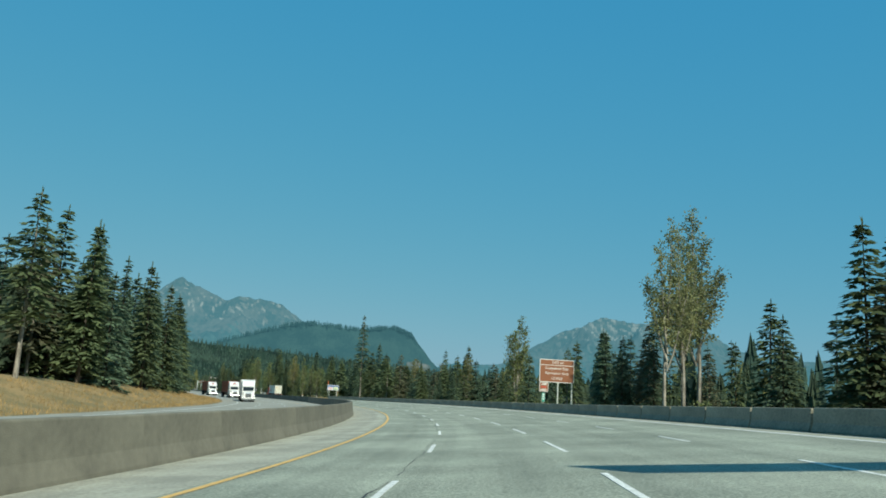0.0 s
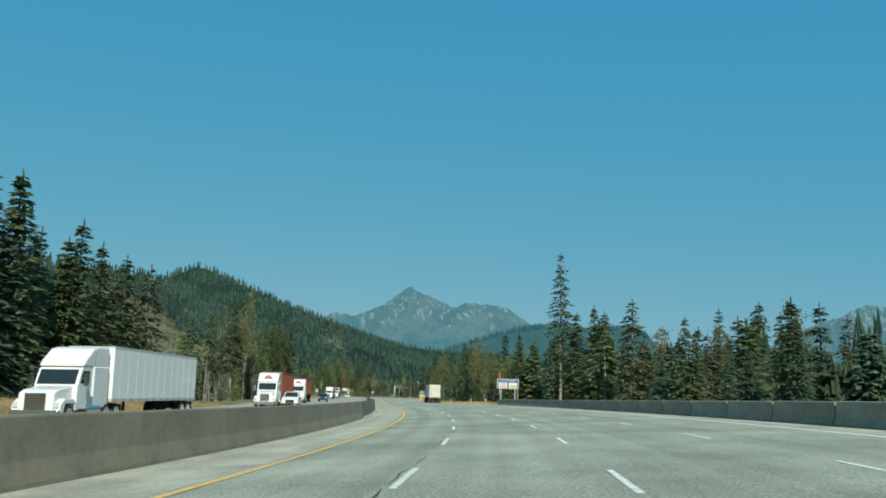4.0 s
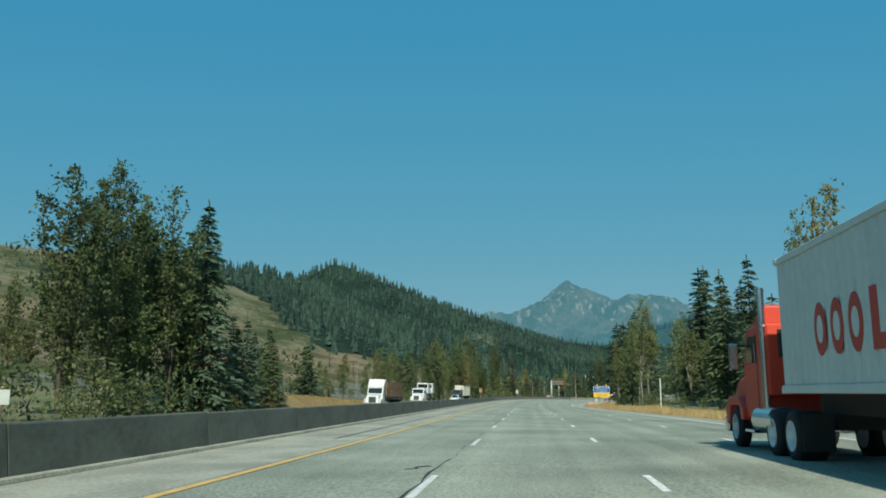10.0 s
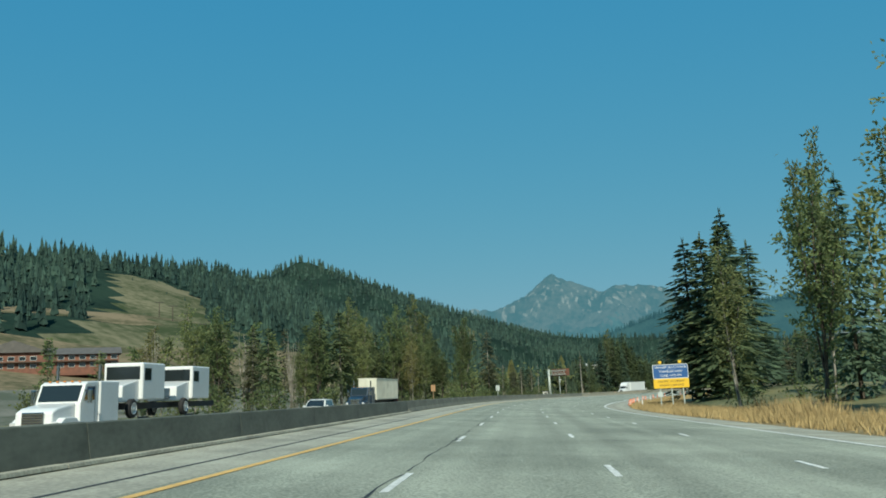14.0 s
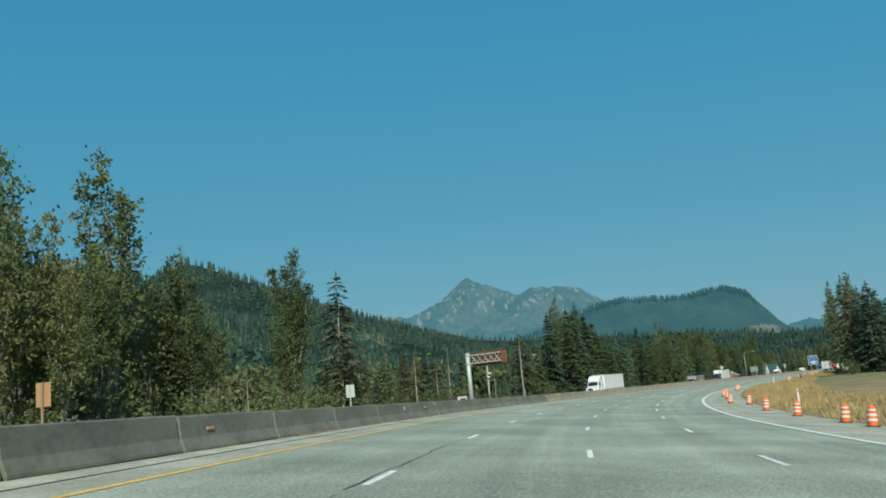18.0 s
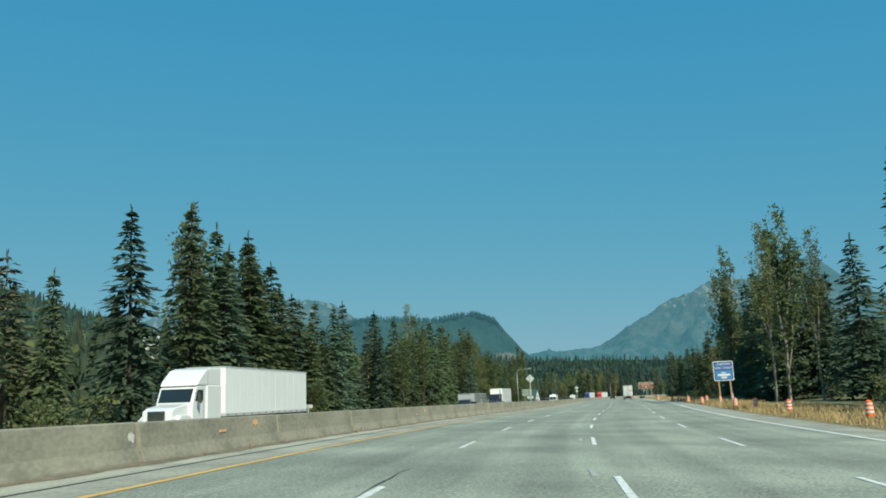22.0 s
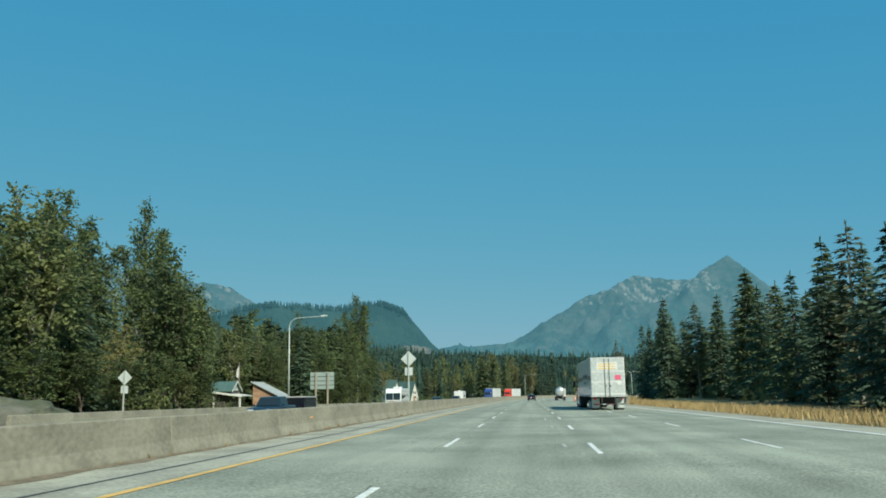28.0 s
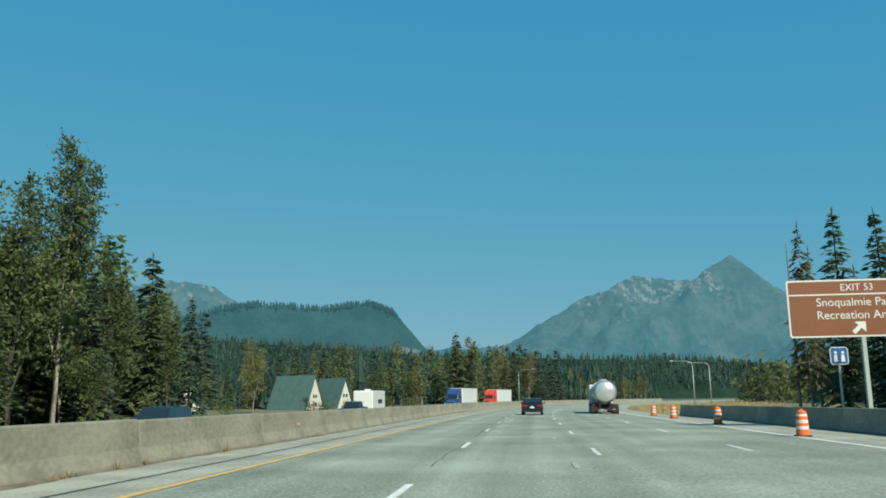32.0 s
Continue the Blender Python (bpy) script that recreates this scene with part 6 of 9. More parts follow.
# cantilever message board seen from behind
def message_board(s, u):
    root = thing("message_board", on_land(s, u, -0.1, -16), "brown variable message board on a steel cantilever, seen from behind", "gantry")
    case = mat("rusty_brown_case", (0.20, 0.085, 0.05), 0.75, second=(0.13, 0.055, 0.035), scale=0.8, fine=6, amount=0.6)
    part("column", bm_tube((0, 0, -0.3), (0, 0, 8.5), 0.33, n=20), STEEL, root, smooth=True)
    part("column_cap", bm_tube((0, 0, 8.5), (0, 0, 8.6), 0.38, n=20), STEEL, root)
    for z in (6.9, 8.2):
        part("clamp_collar", bm_tube((0, 0, z - 0.12), (0, 0, z + 0.12), 0.4, n=20), STEEL, root)
    part("board_case", bm_box(0.7, 6.2, 0.5, 1.8, 6.55, 8.5, 0.03), case, root)
    part("case_lip", bm_box(0.65, 6.25, 0.44, 1.86, 8.5, 8.58, 0.01), case, root)
    frame_part = part("truss", bm_box(0.2, 6.0, 0.2, 0.34, 6.85, 7.0), STEEL, root)
    part("truss_chord", bm_box(0.2, 6.0, 0.2, 0.34, 8.1, 8.25), STEEL, frame_part)
    for i in range(5):
        x = 0.5 + i * 1.08
        part("truss_brace", bm_tube((x, 0.27, 6.95), (x + 1.0, 0.27, 8.15), 0.05, n=8), STEEL, frame_part)
        part("truss_brace", bm_tube((x + 1.0, 0.27, 6.95), (x, 0.27, 8.15), 0.05, n=8), STEEL, frame_part)
    part("walkway", bm_box(0.7, 6.2, 0.35, 1.8, 6.38, 6.46), DARK, root)
    for i in range(4):
        part("walkway_post", bm_tube((1.0 + i * 1.6, 0.4, 5.95), (1.0 + i * 1.6, 0.4, 6.4), 0.03, n=6), DARK, root)
    return root


message_board(674, -28.3)
far_board = thing("overhead_sign", on_land(8.9, 14.6, -0.1), "overhead sign on a steel arm above the outer lanes", "sign")
part("column", bm_tube((0, 0, -0.3), (0, 0, 8.0), 0.3, n=20), STEEL, far_board, smooth=True)
for z in (6.3, 7.5):
    part("arm", bm_tube((0, 0, z), (-8.3, 0, z), 0.12, n=12), STEEL, far_board)
part("sign_panel", bm_prism(rounded(10.4, 1.85, 0.12, -3.1, 6.95), 1, -0.2, -0.14), SIGN_GREEN, far_board)
cab = thing("control_cabinet", on_land(677, -30.5, -0.1), "pale roadside control cabinet with a flat dark roof", "cabinet")
part("body", bm_box(-1.1, 1.1, -0.8, 0.8, 0, 2.3, 0.02), mat("cabinet_grey", (0.55, 0.55, 0.50), 0.7, scale=1, amount=0.3), cab)
part("roof", bm_box(-1.3, 1.3, -1.0, 1.0, 2.3, 2.42, 0.02), DARK, cab)
part("vent", bm_box(-0.6, 0.3, -0.82, -0.79, 1.5, 1.8), DARK, cab)
cam_pole = thing("camera_pole", on_land(686, -30.0), "steel pole with two white traffic cameras", "pole")
part("pole", bm_tube((0, 0, -0.3), (0, 0, 6.8), 0.13, n=12), STEEL, cam_pole)
for z, x in ((4.9, 0.2), (5.5, 0.45)):
    part("traffic_camera", bm_tube((x - 0.2, -0.2, z), (x + 0.15, -0.35, z), 0.16, n=14), SIGN_WHITE, cam_pole)


def street_lamp(s, u, side, h, label):
    root = thing("street_lamp", on_land(s, u), label, "street lamp", "street lamps")
    part("pole", bm_tube((0, 0, -0.3), (0, 0, h - 1.2), 0.12, 0.08, 14), STEEL, root, smooth=True)
    bm = bmesh.new()
    last = Vector((0, 0, h - 1.2))
    for k in range(1, 9):
        a = radians(90 * k / 8)
        p = Vector((side * (1.2 - 1.2 * math.cos(a)), 0, h - 1.2 + 1.2 * math.sin(a)))
        bm_tube(last, p, 0.06, n=8, bm=bm, caps=False)
        last = p
    bm_tube(last, last + Vector((side * 3.2, 0, 0.15)), 0.05, n=8, bm=bm)
    part("arm", bm, STEEL, root)
    part("lamp_head", bm_prism([(side * 4.2, h + 0.05), (side * 5.1, h + 0.12), (side * 5.1, h + 0.24), (side * 4.6, h + 0.32), (side * 4.2, h + 0.22)], 1, -0.18, 0.18, 0.03), SIGN_BACK, root)
    return root


street_lamp(971, -31, 1, 12.3, "curved-arm steel street lamp beyond the opposite lanes")
street_lamp(1195, 24, -1, 10.5, "curved-arm steel street lamp by the slip road")
street_lamp(1215, 27, -1, 10.5, "curved-arm steel street lamp by the slip road")
street_lamp(1240, -30.5, 1, 10.5, "curved-arm steel street lamp beyond the opposite lanes")

# utility poles
for s, u, h, lean in ((245, -52, 12, 3), (262, -70, 13, -2), (285, -62, 11, 0), (560, -80, 11, 1), (610, -85, 10, 0), (640, -52, 11, 2), (462, -30, 4.5, 2), (720, -37.5, 12, 0), (690, -52, 11, 3)):
    p = thing("utility_pole", on_land(s, u) @ Matrix.Rotation(radians(lean), 4, "Y"), "weathered wooden utility pole", "pole", "utility poles")
    part("pole", bm_tube((0, 0, -0.4), (0, 0, h), 0.16, 0.11, 10), BARK_PALE, p)
    if h > 9:
        part("crossarm", bm_box(-1.1, 1.1, -0.06, 0.06, h - 0.9, h - 0.75), BARK, p)

# slim white reflector posts
for s, u in ((278, 13.2), (300, 13.2), (345, 13.4), (408, 15.5), (545, 13.2), (575, 13.0), (608, 13.2), (700, 14.0), (770, 14.6), (820, 14.0)):
    p = thing("delineator_post", on_land(s, u), "slim white reflector post in dry grass" if s != 408 else "tall slim white marker pole in dry grass", "post", "reflector posts")
    h = 3.9 if s == 408 else 1.15
    part("post", bm_box(-0.05, 0.05, -0.015, 0.015, -0.2, h, 0.006), SIGN_WHITE, p)
    part("reflector", bm_box(-0.035, 0.035, -0.02, -0.015, h - 0.2, h - 0.08), AMBER, p)


# traffic barrels
def barrel():
    root = thing("traffic_barrel", Matrix(), "orange and white construction barrel on a black rubber base", "traffic barrel", "construction barrels")
    rings = ((0.0, 0.29, ORANGE), (0.26, 0.285, REFLECT), (0.40, 0.275, ORANGE), (0.54, 0.27, REFLECT), (0.68, 0.26, ORANGE), (0.84, 0.25, REFLECT), (0.95, 0.24, ORANGE), (1.08, 0.2, None))
    part("base", bm_tube((0, 0, 0.0), (0, 0, 0.07), 0.42, 0.38, 18), RUBBER, root, "black rubber base")
    for (z0, r0, m), (z1, r1, _) in zip(rings[:-1], rings[1:]):
        part("band", bm_tube((0, 0, z0 + 0.07), (0, 0, z1 + 0.07), r0, r1, 18, caps=m is ORANGE and z1 > 1), m, root, smooth=True)
    part("handle", bm_box(-0.09, 0.09, -0.02, 0.02, 1.14, 1.22, 0.01), ORANGE, root)
    return root


first = barrel()
spots = [(563, 11.8), (571, 11.5), (584, 11.2), (588, 11.3), (596, 11.0), (605, 10.8), (618, 11.1), (622.2, 10.0), (636.2, 10.2), (644.6, 9.9), (653.5, 10.0), (671.2, 10.6), (678, 10.4), (720, 14.7), (734, 13.7), (750, 14), (755, 13), (775, 13.8), (789, 13.7), (777, 12.0),
         (794, 11.8), (804.9, 11.4), (811.3, 10.9), (833.7, 10.1), (1018.3, 8.95), (1033, 9.4), (1048, 9.6), (1060, 9.8)]
first.matrix_basis = on_land(*spots[0]) @ Matrix.Scale(0.8, 4)
for s, u in spots[1:]:
    copy_thing(first, (on_land(s, u) if u > 11.6 else on_road(s, u)) @ Matrix.Scale(0.8 if s < 700 else 0.9, 4))
for s in (640, 668, 745, 770, 795, 812, 1150, 1156, 1162, 1168):
    c = thing("traffic_cone", on_land(s, -27.6) if s < 1100 else on_road(s, -10.2), "orange traffic cone beyond the barrier", "traffic cone", "traffic cones")
    part("cone", bm_tube((0, 0, 0.03), (0, 0, 0.72), 0.17, 0.03, 14), ORANGE, c)
    part("foot", bm_box(-0.2, 0.2, -0.2, 0.2, 0, 0.035, 0.01), RUBBER, c)
# orange reflector tags and paint splashes on the barrier face
tag_root = tagged(new("barrier_reflectors"), "orange reflector tags and paint on the barrier face", "reflector", kind="structure")
ORANGE_TAG = mat("orange_tag", (0.74, 0.37, 0.15), 0.6, second=(0.55, 0.33, 0.18), scale=9, amount=1.0)
WHITE_TAG = mat("white_marker_paint", (0.62, 0.61, 0.56), 0.7, scale=8, amount=0.6)
splash = random.Random(44)


def paint_mark(s, up, w, h, material):
    """A dab of sprayed paint with a ragged edge, on the face of the median barrier."""
    rim = [(w * (0.5 * math.cos(a) * splash.uniform(0.75, 1.15)), h * (0.5 * math.sin(a) * splash.uniform(0.55, 1.2))) for a in np.linspace(0, 6.28, 15)[:-1]]
    dab = part("paint_mark", bm_prism(rim, 0, 0, 0.006), material, tag_root)
    dab.matrix_basis = on_road(s, -8.232, up) @ Matrix.Rotation(math.radians(-5.8), 4, "Y")


tag = part("reflector_tag", bm_box(-0.01, 0.012, -0.2, 0.2, 0, 0.07, 0.004), ORANGE_TAG, tag_root)
tag.matrix_basis = on_road(570, -8.21, 0.45)
for i, s in enumerate([945.3] + [596 + 24.9 * k for k in range(21) if abs(596 + 24.9 * k - 945) > 12]):
    again(tag, on_road(s, -8.205, 0.44 + 0.04 * (i % 2)))
    paint_mark(s + 2.3, 0.66, 0.42, 0.2, ORANGE_TAG)
    if i % 2:
        paint_mark(s - 4.5, 0.55, 0.3, 0.24, WHITE_TAG)
    if i % 3 == 0:
        paint_mark(s + 4.2, 0.74, 0.16, 0.2, ORANGE_TAG)

# heap of rubble on the bank
heap = bmesh.new()
bmesh.ops.create_icosphere(heap, subdivisions=4, radius=1.0)
for v in heap.verts:
    k = 1 + 0.16 * noise.noise(v.co * 2.3) + 0.09 * noise.noise(v.co * 6.1) + 0.05 * noise.noise(v.co * 15)
    v.co = Vector((v.co.x * 3.2 * k, v.co.y * 5.6 * k, max(v.co.z, -0.2) * 2.0 * k))
heap_top = thing("rubble_heap", on_land(913.5, -32.5, -0.1, 0), "low heap of grey earth and rubble on the bank", "rubble heap")
part("mound", heap, BANK_GREY, heap_top, smooth=False)

# ---- vehicles ----
def paint(name, colour, rough=0.35, second=None, coat=0.4):
    return mat(name, colour, rough, 0.0, second or tuple(c * 0.86 for c in colour), scale=0.7, fine=6, amount=0.35, coat=coat)


WHITE_P = paint("white_truck_paint", (0.72, 0.73, 0.72))
WHITE_BOX = mat("white_trailer_sheet", (0.82, 0.83, 0.81), 0.32, second=(0.74, 0.75, 0.73), scale=0.4, fine=5, amount=0.35, coat=0.5)
WHITE_RIM = mat("white_painted_rim", (0.78, 0.79, 0.78), 0.4, second=(0.6, 0.6, 0.58), scale=3, fine=16, amount=0.4)
TAUPE_P = mat("metallic_taupe_paint", (0.13, 0.125, 0.115), 0.28, 0.55, second=(0.10, 0.096, 0.09), scale=0.7, fine=6, amount=0.35, coat=1.0)
RED_P = paint("red_truck_paint", (0.60, 0.05, 0.02), 0.5, None, 0.08)
BLUE_P = paint("dark_blue_paint", (0.012, 0.030, 0.055))
BLUE2_P = paint("blue_truck_paint", (0.03, 0.06, 0.22))
PURPLE_P = paint("dark_purple_paint", (0.022, 0.016, 0.028))
BLACK_P = paint("near_black_car_paint", (0.008, 0.010, 0.016), 0.25)
GREEN_P = paint("dark_teal_paint", (0.010, 0.035, 0.045))
MAROON_P = paint("maroon_paint", (0.18, 0.03, 0.02))
BOX_BROWN = mat("rust_brown_container", (0.27, 0.075, 0.035), 0.65, second=(0.19, 0.05, 0.025), scale=0.5, fine=5, amount=0.6, bump=0.1)
BOX_GREY = mat("pale_grey_container", (0.64, 0.67, 0.63), 0.5, second=(0.54, 0.57, 0.53), scale=0.5, fine=5, amount=0.6, bump=0.1)
BOX_CREAM = mat("cream_container_doors", (0.60, 0.60, 0.50), 0.6, second=(0.48, 0.47, 0.38), scale=0.6, fine=5, amount=0.6, bump=0.1)
LUMBER = mat("stacked_lumber", (0.33, 0.18, 0.08), 0.85, second=(0.18, 0.09, 0.045), scale=1.2, fine=9, amount=0.9, stretch=(1, 0.2, 2.5), bump=0.3, per_object=0.2)
TANK = mat("polished_tank", (0.70, 0.72, 0.71), 0.3, 0.6, scale=0.6, fine=6, amount=0.3)
TREAD = mat("diamond_plate", (0.60, 0.63, 0.62), 0.4, 0.3, second=(0.46, 0.49, 0.48), scale=5, fine=30, amount=0.7, bump=0.3)


def turned(name, profile, material, n=24):
    """A mesh turned about the x axis from points of place along it and radius."""
    verts = [(x, r * math.cos(2 * math.pi * k / n), r * math.sin(2 * math.pi * k / n)) for x, r in profile for k in range(n)]
    faces = [(i * n + k, i * n + (k + 1) % n, (i + 1) * n + (k + 1) % n, (i + 1) * n + k) for i in range(len(profile) - 1) for k in range(n)]
    me = bpy.data.meshes.new(name)
    me.from_pydata(verts, [], faces)
    me.materials.append(material)
    me.update()
    return me


def wheel_mesh(radius, width, rim_material):
    w = width / 2
    tyre = turned("wheel", [(-w + 0.02, radius * 0.56), (-w, radius * 0.62), (-w - 0.01, radius * 0.78), (-w + 0.03, radius * 0.95), (-w + 0.07, radius), (w - 0.07, radius), (w - 0.03, radius * 0.95), (w + 0.01, radius * 0.78), (w, radius * 0.62), (w - 0.02, radius * 0.56)], RUBBER)
    dish = [(0.012, 0.60), (0.018, 0.56), (-0.02, 0.52), (-0.085, 0.47), (-0.095, 0.30), (-0.03, 0.26), (0.01, 0.20), (0.03, 0.12), (0.03, 0.0)]
    rim = turned("rim", [(-w - x, radius * r) for x, r in reversed(dish)] + [(w + x, radius * r) for x, r in dish], rim_material, 20)
    return tyre, rim


TRUCK_WHEEL = wheel_mesh(0.51, 0.30, ALU)
DUAL_WHEEL = wheel_mesh(0.51, 0.62, ALU)
CAR_WHEEL = wheel_mesh(0.33, 0.22, ALU)
WHITE_WHEEL = wheel_mesh(0.51, 0.62, WHITE_RIM)


def wheel(root, meshes, x, y, r):
    w = new("wheel", meshes[0])
    w.parent = root
    w.matrix_basis = Matrix.Translation((x, y, r))
    new("rim", meshes[1]).parent = w


def tractor(root, body, sleeper=True, fairing=True, trim=CHROME, drive=None):
    """A bonneted road tractor whose front bumper is at y = 0 and which faces +y."""
    L = 7.4 if sleeper else 6.6
    part("frame", bm_box(-0.5, 0.5, -L, -0.5, 0.65, 0.95), DARK, root)
    part("bumper", bm_box(-1.2, 1.2, -0.35, 0.0, 0.35, 0.75, 0.06, segments=2), trim, root)
    hood = part("hood", bm_prism([(-0.12, 0.7), (-0.18, 1.55), (-0.55, 1.72), (-2.1, 1.95), (-2.1, 0.7)], 0, -0.88, 0.88, 0.08), body, root)
    grille = part("grille", bm_box(-0.52, 0.52, -0.14, -0.06, 0.75, 1.55, 0.03), trim, hood)
    for k in range(6):
        part("grille_slot", bm_box(-0.46, 0.46, -0.062, -0.05, 0.83 + k * 0.11, 0.88 + k * 0.11), DARK, grille)
    for sx in (-1, 1):
        part("fender", bm_prism([(-0.25, 0.55), (-0.25, 1.0), (-0.7, 1.28), (-1.6, 1.28), (-2.1, 0.95), (-2.1, 0.7), (-1.85, 0.7), (-1.7, 1.05), (-0.75, 1.05), (-0.6, 0.6)], 0, *sorted((sx * 0.8, sx * 1.2)), 0.03), body, root)
        part("headlamp", bm_box(*sorted((sx * 0.72, sx * 1.12)), -0.26, -0.16, 0.85, 1.12, 0.03), HEADLAMP, root)
    part("cab", bm_prism([(-2.05, 0.75), (-2.05, 1.95), (-2.45, 2.8), (-2.7, 2.92), (-3.7, 2.95), (-3.7, 0.75)], 0, -1.12, 1.12, 0.06), body, root)
    glass = bm_prism([(-2.065, 2.0), (-2.425, 2.74), (-2.40, 2.75), (-2.04, 2.01)], 0, -0.98, 0.98)
    part("windscreen", glass, GLASS, root)
    for sx in (-1, 1):
        part("side_window", bm_prism([(-2.35, 2.05), (-2.62, 2.68), (-3.3, 2.68), (-3.3, 2.05)], 0, *sorted((sx * 1.121, sx * 1.135))), GLASS, root)
        part("door_line", bm_box(*sorted((sx * 1.121, sx * 1.13)), -3.38, -3.36, 1.0, 2.75), DARK, root)
        part("mirror", bm_box(*sorted((sx * 1.3, sx * 1.52)), -2.4, -2.3, 1.9, 2.55, 0.03), trim, root)
        part("mirror_arm", bm_tube((sx * 1.12, -2.38, 2.5), (sx * 1.4, -2.36, 2.5), 0.025, n=6), DARK, root)
        part("fuel_tank", bm_tube((sx * 0.95, -3.1, 0.75), (sx * 0.95, -4.7, 0.75), 0.32, n=18), trim, root, smooth=False)
        part("step", bm_box(*sorted((sx * 0.8, sx * 1.2)), -3.0, -2.2, 0.42, 0.5, 0.02), trim, root)
        part("exhaust_pipe", bm_tube((sx * 1.08, -3.82, 1.0), (sx * 1.08, -3.82, 3.75), 0.085, n=12), trim, root)
        wheel(root, TRUCK_WHEEL, sx * 1.05, -1.25, 0.51)
        for y in (-L + 1.9, -L + 0.55):
            wheel(root, drive or DUAL_WHEEL, sx * 0.93, y, 0.51)
        part("mudflap", bm_box(*sorted((sx * 0.62, sx * 1.22)), -L - 0.12, -L - 0.1, 0.25, 0.95), DARK, root)
    if sleeper:
        part("sleeper", bm_box(-1.2, 1.2, -5.6, -3.72, 0.8, 2.95, 0.05), body, root)
    if fairing:
        back = -5.6 if sleeper else -3.7
        part("roof_fairing", bm_prism([(-2.45, 2.92), (-2.75, 3.25), (-3.6, 3.85), (-4.2, 3.98), (back, 4.0), (back, 2.92)], 0, -1.16, 1.16, 0.08), body, root)
    for k in range(5):
        part("marker_lamp", bm_box(-0.8 + k * 0.37, -0.7 + k * 0.37, -2.62, -2.54, 2.90, 2.96), AMBER, root)
    return L


def aero_tractor(root, body):
    """A streamlined sleeper tractor with a roof that sweeps up to the trailer, its bumper at y = 0, facing +y."""
    part("frame", bm_box(-0.5, 0.5, -7.4, -0.5, 0.65, 0.95), DARK, root)
    part("bumper", bm_prism([(-0.55, 0.32), (-0.05, 0.34), (0.02, 0.55), (-0.02, 0.82), (-0.55, 0.86)], 0, -1.19, 1.19, 0.06), body, root)
    hood = part("hood", bm_prism([(-0.04, 0.8), (-0.10, 1.25), (-0.35, 1.55), (-0.9, 1.72), (-2.0, 1.95), (-2.0, 0.8)], 0, -0.92, 0.92, 0.12), body, root)
    part("grille", bm_box(-0.5, 0.5, -0.10, -0.02, 0.85, 1.35, 0.05), CHROME, hood)
    part("cab", bm_prism([(-1.95, 0.62), (-1.95, 1.95), (-2.55, 2.75), (-2.85, 3.12), (-3.35, 3.52), (-3.95, 3.80), (-4.5, 3.94), (-5.45, 3.98), (-5.45, 0.62)], 0, -1.18, 1.18, 0.10), body, root)
    part("windscreen", bm_prism([(-1.97, 2.0), (-2.53, 2.72), (-2.50, 2.73), (-1.94, 2.01)], 0, -1.02, 1.02), GLASS, root)
    part("visor", bm_prism([(-2.38, 2.70), (-2.62, 2.86), (-2.68, 2.80), (-2.5, 2.68)], 0, -1.1, 1.1, 0.02), DARK, root)
    for sx in (-1, 1):
        out = lambda a, b: sorted((sx * a, sx * b))
        part("fender", bm_prism([(-0.12, 0.55), (-0.14, 1.05), (-0.45, 1.36), (-1.0, 1.50), (-1.75, 1.46), (-2.15, 1.25), (-2.15, 0.62), (-1.85, 0.62), (-1.78, 0.95), (-1.5, 1.12), (-1.0, 1.14), (-0.72, 0.95), (-0.6, 0.55)], 0, *out(0.82, 1.21), 0.04), body, root)
        part("headlamp", bm_prism([(-0.13, 0.92), (-0.11, 1.18), (-0.45, 1.32), (-0.62, 1.12)], 0, *out(0.80, 1.216), 0.02), HEADLAMP, root)
        part("marker_lamp", bm_box(*out(1.20, 1.222), -0.72, -0.58, 1.26, 1.34, 0.01), AMBER, root)
        part("side_window", bm_prism([(-2.38, 1.98), (-2.72, 2.56), (-3.35, 2.58), (-3.35, 1.92)], 0, *out(1.181, 1.192)), GLASS, root)
        part("window_frame", bm_prism([(-2.30, 1.93), (-2.70, 2.62), (-3.42, 2.64), (-3.42, 1.86)], 0, *out(1.175, 1.184)), DARK, root)
        part("sleeper_window", bm_prism([(-3.95, 3.02), (-3.72, 3.30), (-4.05, 3.46), (-4.38, 3.50), (-4.30, 3.12), (-4.16, 2.92)], 0, *out(1.181, 1.192)), GLASS, root)
        for y, z0, z1 in ((-3.5, 0.7, 2.7), (-2.28, 1.0, 1.9), (-4.9, 0.75, 2.7)):
            part("panel_gap", bm_box(*out(1.179, 1.183), y - 0.008, y + 0.008, z0, z1), DARK, root)
        part("panel_gap", bm_box(*out(1.179, 1.183), -5.4, -3.5, 2.692, 2.708), DARK, root)
        part("door_handle", bm_box(*out(1.182, 1.22), -3.4, -3.2, 1.62, 1.70, 0.01), DARK, root)
        part("mirror", bm_box(*out(1.32, 1.56), -2.25, -2.10, 1.95, 2.62, 0.04), DARK, root)
        part("mirror_arm", bm_tube((sx * 1.15, -2.3, 2.5), (sx * 1.42, -2.18, 2.5), 0.03, n=6), DARK, root)
        part("side_skirt", bm_box(*out(1.10, 1.20), -5.4, -2.2, 0.30, 0.60, 0.03), body, root)
        for z in (0.36, 0.60):
            part("step", bm_box(*out(1.0, 1.215), -5.3, -2.25, z, z + 0.05, 0.01), CHROME, root)
        part("fuel_tank", bm_tube((sx * 0.92, -2.5, 0.72), (sx * 0.92, -5.3, 0.72), 0.27, n=18), ALU, root)
        part("side_extender", bm_box(*out(1.12, 1.17), -5.98, -5.47, 0.95, 2.95, 0.02), DARK, root)
